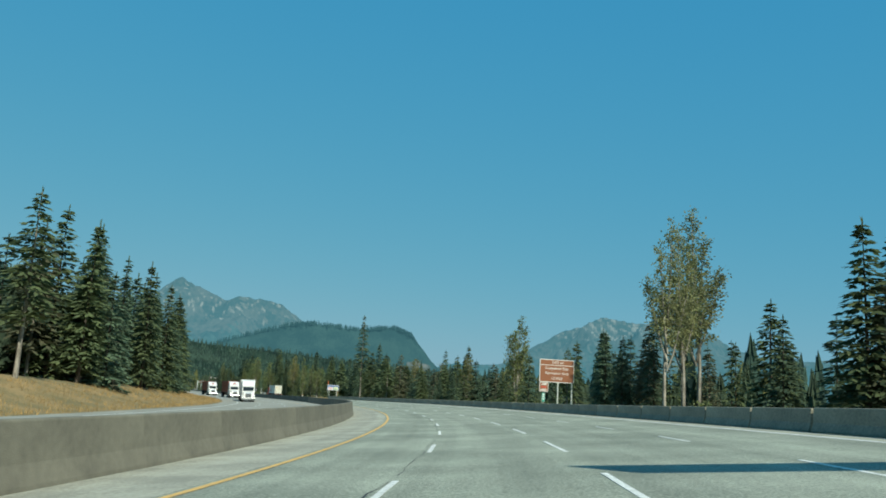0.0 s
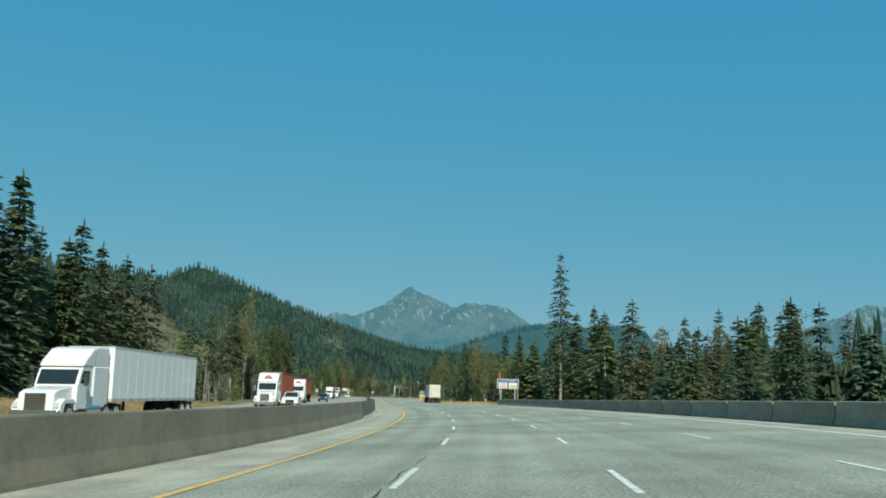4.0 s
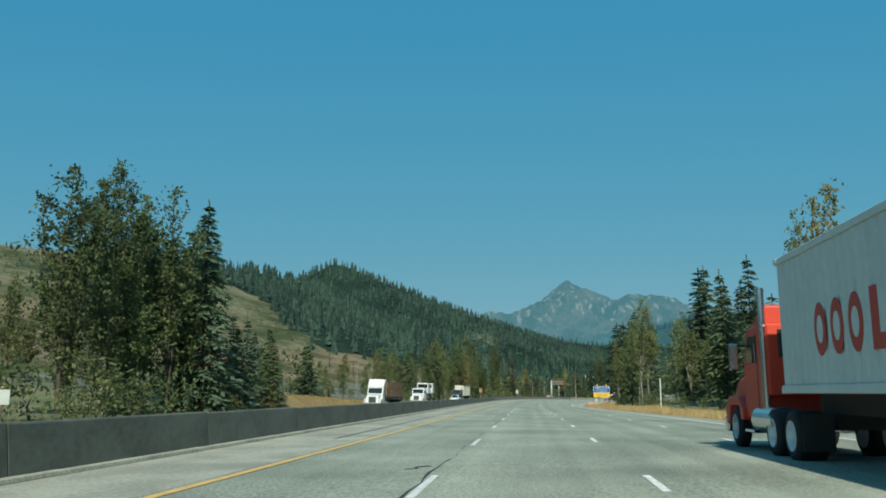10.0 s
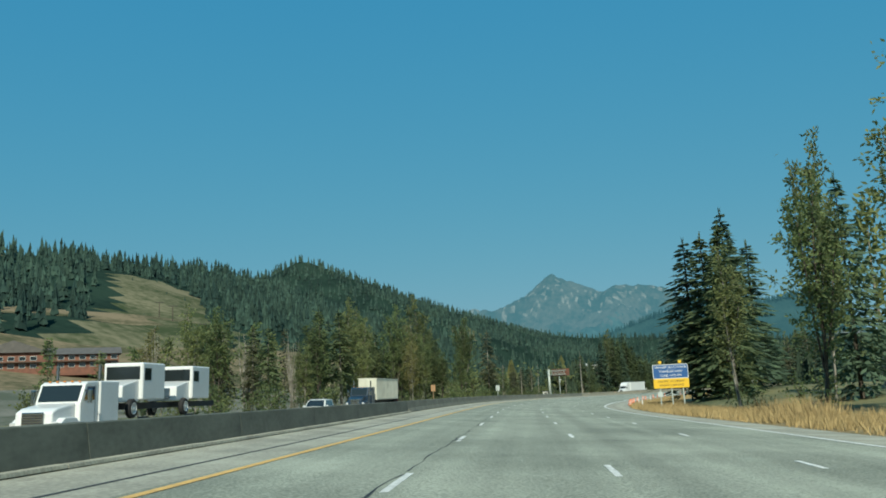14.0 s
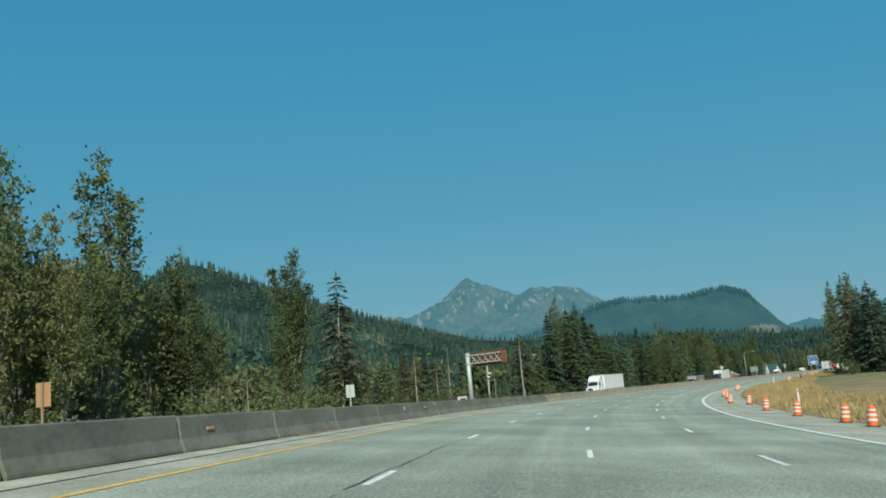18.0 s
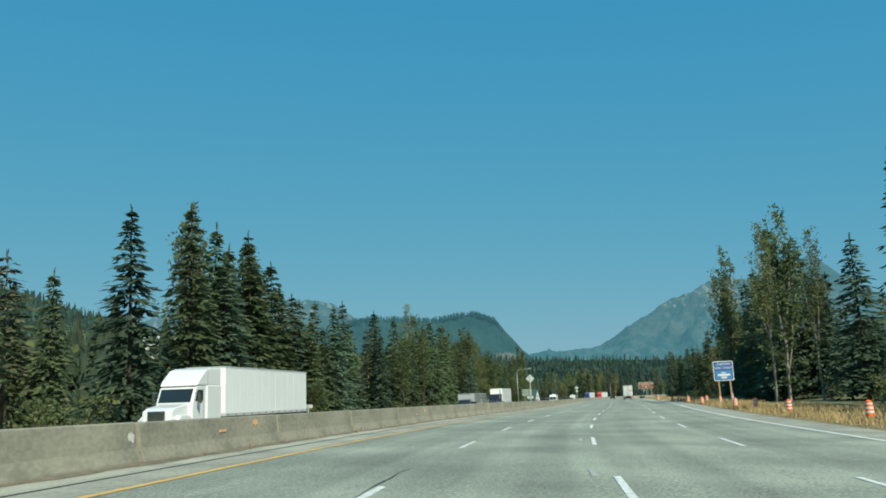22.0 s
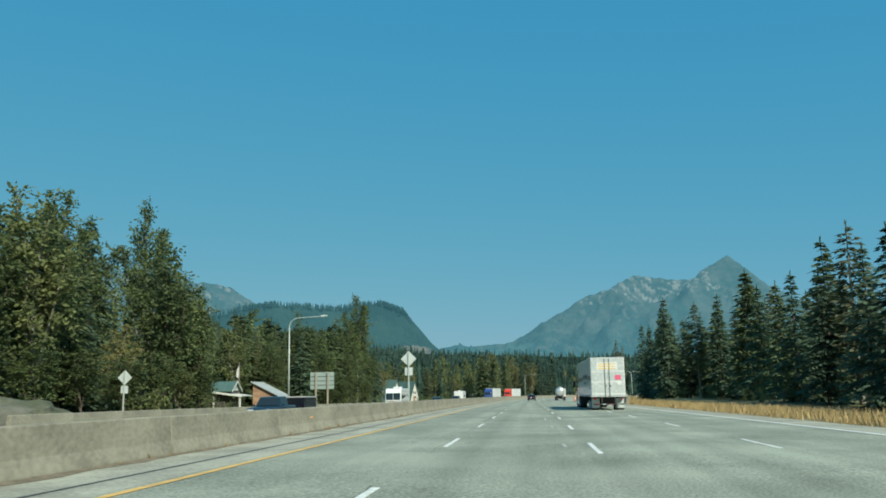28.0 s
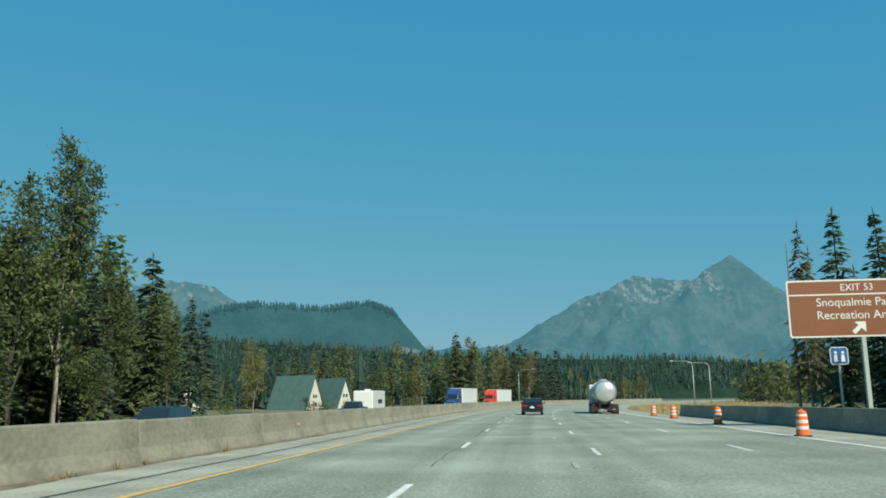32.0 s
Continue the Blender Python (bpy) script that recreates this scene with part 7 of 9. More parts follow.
        # white panel in place of sunlight on the extender's inner face
        part("roof_extender", bm_box(*out(1.10, 1.15), -5.95, -5.47, 2.97, 3.92, 0.02), WHITE_P, root)
        wheel(root, TRUCK_WHEEL, sx * 1.03, -1.22, 0.51)
        for y in (-5.75, -7.05):
            wheel(root, WHITE_WHEEL, sx * 0.93, y, 0.51)
        part("mudflap", bm_box(*out(0.62, 1.22), -7.72, -7.70, 0.25, 0.95), DARK, root)


def bogie(root, ys, meshes=None):
    for y in ys:
        for sx in (-1, 1):
            wheel(root, meshes or DUAL_WHEEL, sx * 0.97, y, 0.51)
    part("axle_frame", bm_box(-0.55, 0.55, min(ys) - 0.6, max(ys) + 0.6, 0.55, 1.05), DARK, root)


def rear_end(root, y, z, flap=DARK, ahead=0.5):
    part("underride_bar", bm_box(-1.15, 1.15, y, y + 0.1, 0.5, 0.6), DARK, root, "striped steel bumper bar")
    for k in range(4):
        part("bar_stripe", bm_box(-1.0 + k * 0.55, -0.75 + k * 0.55, y - 0.006, y - 0.001, 0.52, 0.575), SIGN_BACK if k % 2 else RED_LENS, root)
    for sx in (-1, 1):
        part("bar_strut", bm_box(sx * 0.5 - 0.05, sx * 0.5 + 0.05, y, y + 0.1, 0.6, z), DARK, root)
        part("tail_lamp", bm_box(*sorted((sx * 0.95, sx * 1.12)), y - 0.03, y + 0.02, z - 0.2, z - 0.1, 0.01), RED_LENS, root)
        part("mudflap", bm_box(*sorted((sx * 0.62, sx * 1.25)), y + ahead, y + ahead + 0.02, 0.25, 0.98), flap, root)


def box_trailer(root, y0, length, sheet, doors, stripes=False):
    y1 = y0 - length
    body = part("trailer_box", bm_box(-1.3, 1.3, y1, y0, 1.15, 4.1, 0.03), sheet, root)
    part("roof_rail", bm_box(-1.315, 1.315, y1 - 0.01, y0 + 0.01, 4.02, 4.115, 0.01), ALU, body)
    part("side_rail", bm_box(-1.315, 1.315, y1 - 0.01, y0 + 0.01, 1.1, 1.28, 0.01), ALU, body)
    for k in range(int(length / 1.2)):
        for sx in (-1, 1):
            part("side_reflector", bm_box(*sorted((sx * 1.316, sx * 1.322)), y0 - 0.5 - k * 1.2, y0 - 0.3 - k * 1.2, 1.16, 1.22), RED_LENS, body)
            if not stripes:
                part("panel_seam", bm_box(*sorted((sx * 1.3, sx * 1.304)), y0 - 1.0 - k * 1.2, y0 - 0.985 - k * 1.2, 1.3, 4.0), sheet, body)
    part("rear_door", bm_box(-1.26, -0.008, y1 - 0.03, y1 - 0.005, 1.2, 4.05, 0.008), doors, body)
    rear = part("rear_door", bm_box(0.008, 1.26, y1 - 0.03, y1 - 0.005, 1.2, 4.05, 0.008), doors, body)
    for x in (-0.22, 0.12) if stripes else (-0.62, -0.25, 0.25, 0.62):
        part("lock_rod", bm_tube((x, y1 - 0.06, 1.1), (x, y1 - 0.06, 4.0), 0.022, n=8), DARK, rear)
        part("lock_handle", bm_box(x - 0.03, x + 0.12, y1 - 0.08, y1 - 0.05, 1.9, 1.96), DARK, rear)
    for z in (1.28, 2.2, 3.0):
        part("hinge_band", bm_box(-1.26, 1.26, y1 - 0.04, y1 - 0.032, z, z + 0.08), SIGN_WHITE, rear)
    for sx in (-1, 1):
        part("landing_leg", bm_box(sx * 0.85 - 0.07, sx * 0.85 + 0.07, y0 - 2.9, y0 - 2.76, 0.4, 1.15, 0.01), DARK, root)
    bogie(root, (y1 + 1.6, y1 + 2.85) if stripes else (y1 + 1.3, y1 + 2.55), WHITE_WHEEL if stripes else None)
    rear_end(root, y1, 1.1, SIGN_BACK if stripes else DARK, 0.85 if stripes else 0.5)
    if stripes:
        gold = mat("gold_stripe", (0.45, 0.30, 0.08), 0.5, scale=2, amount=0.2)
        for sx in (-1, 1):
            xs = sorted((sx * 1.3005, sx * 1.306))
            for near, far in ((0.1, 6.2), (12.95, length - 0.05)):
                for z, m in ((2.43, INK), (2.525, gold), (2.62, INK)):
                    part("side_stripe", bm_box(*xs, y0 - far, y0 - near, z, z + (0.085 if m is gold else 0.09)), m, body)
            # the firm's name as upright bars, its motto, badge and address as small ones
            slate = mat("slate_lettering", (0.03, 0.04, 0.06), 0.5, scale=2, amount=0.2)
            for start, count, pitch in ((6.45, 9, 0.375), (9.95, 8, 0.365)):
                for k in range(count):
                    a = y0 - start - k * pitch - (0.12 if k else 0.0)
                    low, high = (2.36, 3.05) if k == 0 else (2.50, 2.90)
                    part("name_bar", bm_box(*xs, a - 0.10, a, low, high), slate, body)
                    part("name_bar", bm_box(*xs, a - 0.30, a - 0.115, *((low + 0.30, low + 0.37) if k % 2 else (low + 0.06, low + 0.12))), slate, body)
                    if k % 3:
                        part("name_bar", bm_box(*xs, a - 0.29, a - 0.24, low + 0.13, high - 0.04), slate, body)
            for start, end in ((8.0, 8.62), (8.75, 9.5), (9.65, 11.4)):
                part("motto_bar", bm_box(*xs, y0 - end, y0 - start, 2.19, 2.24), slate, body)
                part("motto_bar", bm_box(*xs, y0 - start - 0.1, y0 - start, 2.12, 2.34), slate, body)
            part("motto_underline", bm_prism([(y0 - 9.8, 2.02), (y0 - 11.3, 2.07), (y0 - 9.9, 2.055)], 0, *xs), gold, body)
            part("badge", bm_prism([(y0 - 8.0, 1.45), (y0 - 8.1, 1.74), (y0 - 8.25, 1.52), (y0 - 8.42, 1.74), (y0 - 8.48, 1.45), (y0 - 8.25, 1.40)], 0, *xs), gold, body)
            for k in range(6):
                part("address_bar", bm_box(*xs, y0 - 14.25 - k * 0.27, y0 - 14.03 - k * 0.27, 1.72, 1.775), slate, body)
            for k in range(3):
                part("vent_plate", bm_box(*xs, y0 - 0.42, y0 - 0.25, 1.42 + k * 0.14, 1.52 + k * 0.14), DARK, body)
            for k in range(18):
                part("conspicuity_mark", bm_box(*sorted((sx * 1.316, sx * 1.321)), y0 - 0.72 - k * 0.88, y0 - 0.45 - k * 0.88, 1.2, 1.25), SIGN_WHITE, body)
        words = lettering("53'", 0.34, 0.0, 0.0, body, INK, 0.0)
        words.matrix_basis = Matrix(((0, 0, -1, -1.305), (-1, 0, 0, y0 - 0.72), (0, 1, 0, 3.36), (0, 0, 0, 1)))
        q = part("notice_panel", bm_box(-0.82, 0.75, y1 - 0.05, y1 - 0.042, 3.15, 3.72), SIGN_WHITE, rear)
        for k in range(3):
            part("notice_bar", bm_box(-0.7, 0.6, y1 - 0.056, y1 - 0.051, 3.23 + k * 0.17, 3.29 + k * 0.17), SIGN_YELLOW, q)
        part("pink_sticker", bm_box(0.55, 1.0, y1 - 0.05, y1 - 0.042, 2.4, 2.75), mat("pink_sticker", (0.75, 0.12, 0.22), 0.5, scale=2, amount=0.2), rear)
        part("placard", bm_prism([(0.85, 1.95), (1.05, 2.15), (0.85, 2.35), (0.65, 2.15)], 1, y1 - 0.05, y1 - 0.042), SIGN_WHITE, rear)
    return y1


def container(root, y0, length, sheet, doors, z0=1.35, h=2.75, wheels=2, logo=None, tail=0.3):
    y1, z1 = y0 - length, z0 + h
    part("chassis", bm_box(-0.5, 0.5, y1 - tail, y0, 0.95, z0 - 0.02), DARK, root)
    part("chassis_bolster", bm_box(-1.25, 1.25, y1 - 0.25, y1 + 0.1, 1.0, z0 - 0.02, 0.02), mat("rusty_red_steel", (0.10, 0.045, 0.035), 0.7, scale=2, amount=0.6), root)
    body = part("container_box", bm_box(-1.2, 1.2, y1, y0, z0, z1, 0.02), sheet, root)
    for sx in (-1, 1):
        bm = bmesh.new()
        n = int(length / 0.36)
        for k in range(n):
            yy = y1 + 0.2 + (length - 0.4) * k / n
            bm_prism([(sx * 1.2, yy), (sx * 1.235, yy + 0.05), (sx * 1.235, yy + 0.19), (sx * 1.2, yy + 0.24)], 2, z0 + 0.17, z1 - 0.14, bm=bm)
        tagged(part("corrugated_side", bm, sheet, body), kind="stuff")
        part("top_rail", bm_box(*sorted((sx * 1.18, sx * 1.25)), y1, y0, z1 - 0.12, z1 + 0.01, 0.01), sheet, body)
        part("bottom_rail", bm_box(*sorted((sx * 1.18, sx * 1.25)), y1, y0, z0, z0 + 0.16, 0.01), sheet, body)
    bm = bmesh.new()
    for k in range(9):
        bm_box(-1.05 + k * 0.24, -0.93 + k * 0.24, y0, y0 + 0.035, z0 + 0.16, z1 - 0.14, bm=bm)
    tagged(part("corrugated_front", bm, sheet, body), kind="stuff")
    part("container_door", bm_box(-1.2, -0.008, y1 - 0.04, y1 - 0.002, z0 + 0.12, z1 - 0.08, 0.01), doors, body)
    rear = part("container_door", bm_box(0.008, 1.2, y1 - 0.04, y1 - 0.002, z0 + 0.12, z1 - 0.08, 0.01), doors, body)
    for x in (-0.75, -0.3, 0.3, 0.75):
        part("lock_rod", bm_tube((x, y1 - 0.07, z0 + 0.1), (x, y1 - 0.07, z1 - 0.08), 0.02, n=8), SIGN_BACK, rear)
        for z in (z0 + 0.5, z0 + 1.5, z1 - 0.3):
            part("rod_guide", bm_box(x - 0.06, x + 0.06, y1 - 0.09, y1 - 0.05, z, z + 0.06), SIGN_BACK, rear)
    for k in range(4):
        part("door_rib", bm_box(-1.15, 1.15, y1 - 0.05, y1 - 0.042, z0 + 0.35 + k * 0.62, z0 + 0.41 + k * 0.62), doors, rear)
    for sx in (-1, 1):
        for yy in (y1, y0 - 0.16):
            for zz in (z0, z1 - 0.11):
                part("corner_casting", bm_box(*sorted((sx * 1.1, sx * 1.262)), yy - 0.012, yy + 0.17, zz - 0.005, zz + 0.125, 0.01), sheet, body)
    if logo:
        for sx in (-1, 1):
            mid = z0 + 1.13
            for k in range(3):
                yy = y0 - 2.5 - k * 0.83
                stretch = Matrix.Translation((0, yy, mid)) @ Matrix.Diagonal((1, 0.62, 1.0, 1)) @ Matrix.Translation((0, -yy, -mid))
                bm = bm_tube((sx * 1.236, yy, mid), (sx * 1.243, yy, mid), 0.48, n=24)
                bm.transform(stretch)
                part("emblem_ring", bm, logo, body)
                bm = bm_tube((sx * 1.243, yy, mid), (sx * 1.248, yy, mid), 0.25, n=18)
                bm.transform(stretch)
                part("emblem_hole", bm, sheet, body)
            part("emblem_bar", bm_box(*sorted((sx * 1.236, sx * 1.243)), y0 - 5.06, y0 - 4.78, mid - 0.48, mid + 0.48), logo, body)
            part("emblem_block", bm_box(*sorted((sx * 1.236, sx * 1.243)), y0 - 5.38, y0 - 5.06, mid - 0.48, mid - 0.24), logo, body)
            for k in range(2):
                part("serial_bar", bm_box(*sorted((sx * 1.236, sx * 1.243)), y1 + 0.9 + 0.35 * k, y1 + 1.9 - 0.35 * k, z1 - 0.42 - 0.2 * k, z1 - 0.32 - 0.2 * k), DARK, body)
        for k in range(4):
            part("emblem_ring", bm_tube((-0.92 + k * 0.2, y1 - 0.046, z1 - 0.55), (-0.92 + k * 0.2, y1 - 0.041, z1 - 0.55), 0.085, n=14), logo, rear)
        part("yellow_label", bm_box(-0.62, -0.28, y1 - 0.047, y1 - 0.041, z1 - 1.02, z1 - 0.86), SIGN_YELLOW, rear)
        part("dark_placard", bm_box(-0.95, -0.7, y1 - 0.047, y1 - 0.041, z0 + 0.72, z0 + 1.0), DARK, rear)
        part("white_label", bm_box(-0.55, -0.42, y1 - 0.047, y1 - 0.041, z0 + 1.25, z0 + 1.4), SIGN_WHITE, rear)
        for k in range(6):
            part("data_bar", bm_box(0.4, 0.95 - 0.08 * (k % 3), y1 - 0.047, y1 - 0.041, z1 - 0.5 - k * 0.17, z1 - 0.45 - k * 0.17), SIGN_BACK, rear)
    ys = [y1 - tail + 1.2 + 1.25 * k for k in range(wheels)]
    bogie(root, ys, WHITE_WHEEL if logo else None)
    rear_end(root, y1 - tail, 1.1)
    if tail > 1:
        rust = mat("rusty_red_steel", (0.10, 0.045, 0.035), 0.7, scale=2, amount=0.6)
        part("tail_frame", bm_box(-1.2, 1.2, y1 - tail, y1 - tail + 0.18, 0.95, 1.25, 0.02), rust, root)
        for sx in (-1, 1):
            part("tail_rail", bm_box(*sorted((sx * 0.45, sx * 0.6)), y1 - tail + 0.18, y1, 1.0, 1.2, 0.01), rust, root)
    return y1


def our_way(name, s, u, label, group="trucks"):
    return thing(name, on_road(s, u, 0.0), label, "truck", group)


def their_way(name, s, u, label, category="truck", group="trucks"):
    return thing(name, on_road(s, u, 0.0, 180), label, category, group)


t = our_way("container_truck", 328.0, 6.4, "red tractor hauling a pale grey shipping container")
tractor(t, RED_P, False, False, CHROME, WHITE_WHEEL)
part("rear_panel", bm_box(-1.05, 1.05, -4.0, -3.72, 1.3, 2.9, 0.04), RED_P, t)
part("rear_window", bm_box(-0.8, 0.8, -4.02, -4.004, 2.15, 2.78, 0.004), GLASS, t)
# dark box that fills the space below the container
under_box = part("generator_box", bm_box(-1.0, 1.0, -13.6, -10.6, 0.40, 0.98, 0.04), DARK, t)
for y in (-13.0, -12.2, -11.4):
    part("louvre", bm_box(-1.015, -1.002, y - 0.25, y + 0.25, 0.55, 0.85), RUBBER, under_box)
part("side_marker", bm_box(-1.02, -1.003, -10.72, -10.64, 0.72, 0.8), RED_LENS, under_box)
part("sun_deflector", bm_prism([(-2.6, 2.93), (-3.66, 2.93), (-3.66, 3.35), (-3.5, 3.4)], 0, -1.0, 1.0, 0.03), RED_P, t)
container(t, -5.7, 12.2, BOX_GREY, BOX_CREAM, wheels=4, tail=2.2, logo=mat("emblem_red", (0.55, 0.05, 0.03), 0.5, scale=2, amount=0.2))
t = our_way("box_truck", 951.5, 6.1, "grey sleeper tractor with a long white striped trailer")
aero_tractor(t, TAUPE_P)
box_trailer(t, -6.15, 16.0, WHITE_BOX, TREAD, True)
t = our_way("tanker_truck", 1087.0, 6.7, "white tractor with a polished steel tank trailer")
tractor(t, WHITE_P, True, False)
tank = part("tank", bm_tube((0, -5.9, 2.15), (0, -16.6, 2.15), 1.1, n=32), TANK, t, smooth=True)
for k in range(6):
    part("tank_band", bm_tube((0, -6.6 - k * 1.85, 2.15), (0, -6.72 - k * 1.85, 2.15), 1.125, n=32), ALU, tank)
part("tank_dome", bm_tube((0, -16.6, 2.15), (0, -16.85, 2.15), 1.1, 0.8, 32), TANK, tank, smooth=True)
for y in (-9, -12):
    part("manhole", bm_tube((0, y, 3.2), (0, y, 3.4), 0.35, n=18), ALU, tank)
part("frame_rail", bm_box(-0.5, 0.5, -16.4, -6.2, 0.95, 1.15), DARK, t)
bogie(t, (-14.2, -15.5))
rear_end(t, -16.7, 1.1)

TRUCK_U, CAR_U = -22.0, -18.3
t = their_way("box_truck", 163, TRUCK_U, "white tractor with a plain white trailer")
tractor(t, WHITE_P)
box_trailer(t, -5.9, 14.6, WHITE_BOX, WHITE_BOX)
for s in (219.5, 268):
    t = their_way("container_truck", s, -20.6, "white tractor hauling a rust-brown shipping container", group="brown container trucks")
    tractor(t, WHITE_P)
    part("emblem", bm_prism([(-0.5, 3.3), (-0.15, 3.65), (0.2, 3.62), (0.45, 3.3), (0.25, 3.3), (0.05, 3.5), (-0.3, 3.3)], 1, -2.75, -2.6), SIGN_RED, t)
    container(t, -6.2, 14.6, BOX_BROWN, BOX_BROWN)
t = their_way("lumber_truck", 420, TRUCK_U, "white tractor with a flatbed of stacked lumber")
tractor(t, WHITE_P, False, True)
part("flatbed", bm_box(-1.25, 1.25, -18.8, -4.6, 1.2, 1.42, 0.02), DARK, t)
for k in range(5):
    for z in (1.5, 2.65):
        for x in (-0.62, 0.62):
            load = part("lumber_bundle", bm_box(x - 0.58, x + 0.58, -7.4 - k * 2.75, -4.8 - k * 2.75, z, z + 1.08, 0.02), LUMBER, t)
            for e in (0.5, 2.1):
                part("strap", bm_box(x - 0.59, x + 0.59, -4.8 - k * 2.75 - e - 0.04, -4.8 - k * 2.75 - e, z - 0.005, z + 1.09), DARK, load)
bogie(t, (-16.8, -18.05))
rear_end(t, -18.8, 1.2)
t = their_way("tow_carrier", 462, TRUCK_U, "white tractor piggybacking two more white tractors")
tractor(t, WHITE_P, True, False)
for k, y in enumerate((-6.2, -13.0)):
    rider = bmesh.new()
    bm_box(-1.12, 1.12, y - 5.0, y - 2.2, 2.0, 4.0, 0.06, bm=rider)
    bm_prism([(y - 0.3, 1.9), (y - 0.35, 2.75), (y - 2.3, 3.1), (y - 2.3, 1.9)], 0, -0.9, 0.9, 0.06, bm=rider)
    body = part("carried_tractor", rider, WHITE_P, t)
    part("windscreen", bm_prism([(y - 2.19, 3.1), (y - 2.17, 3.1), (y - 2.17, 3.8), (y - 2.19, 3.8)], 0, -0.95, 0.95), GLASS, body)
    part("grille", bm_box(-0.5, 0.5, y - 0.3, y - 0.26, 2.0, 2.65, 0.02), CHROME, body)
    part("frame_rail", bm_box(-0.45, 0.45, y - 7.6, y - 0.5, 1.5, 1.85), DARK, body)
    for sx in (-1, 1):
        wheel(t, TRUCK_WHEEL, sx * 1.0, y - 1.2, 1.55)
        wheel(t, DUAL_WHEEL, sx * 0.95, y - 6.8, 0.51)
        part("side_window", bm_box(*sorted((sx * 1.121, sx * 1.13)), y - 3.2, y - 2.4, 3.05, 3.7), GLASS, body)
t = their_way("container_truck", 526.5, TRUCK_U, "dark blue tractor hauling a pale cream container")
tractor(t, BLUE_P, True, False)
container(t, -6.6, 13.7, BOX_CREAM, BOX_CREAM)
t = their_way("box_truck", 717.5, TRUCK_U, "white tractor with a plain white trailer")
tractor(t, WHITE_P)
box_trailer(t, -5.9, 14.6, WHITE_BOX, WHITE_BOX)
t = their_way("box_truck", 847, TRUCK_U, "dark purple bonneted tractor with a white trailer")
tractor(t, PURPLE_P, True, False)
box_trailer(t, -5.9, 16.0, WHITE_BOX, WHITE_BOX)
t = their_way("box_truck", 1150, TRUCK_U, "blue tractor with a white trailer")
tractor(t, BLUE2_P)
box_trailer(t, -5.9, 15.0, WHITE_BOX, WHITE_BOX)
t = their_way("box_truck", 1182, TRUCK_U, "red tractor with a white trailer")
tractor(t, RED_P)
box_trailer(t, -5.9, 15.0, WHITE_BOX, WHITE_BOX)


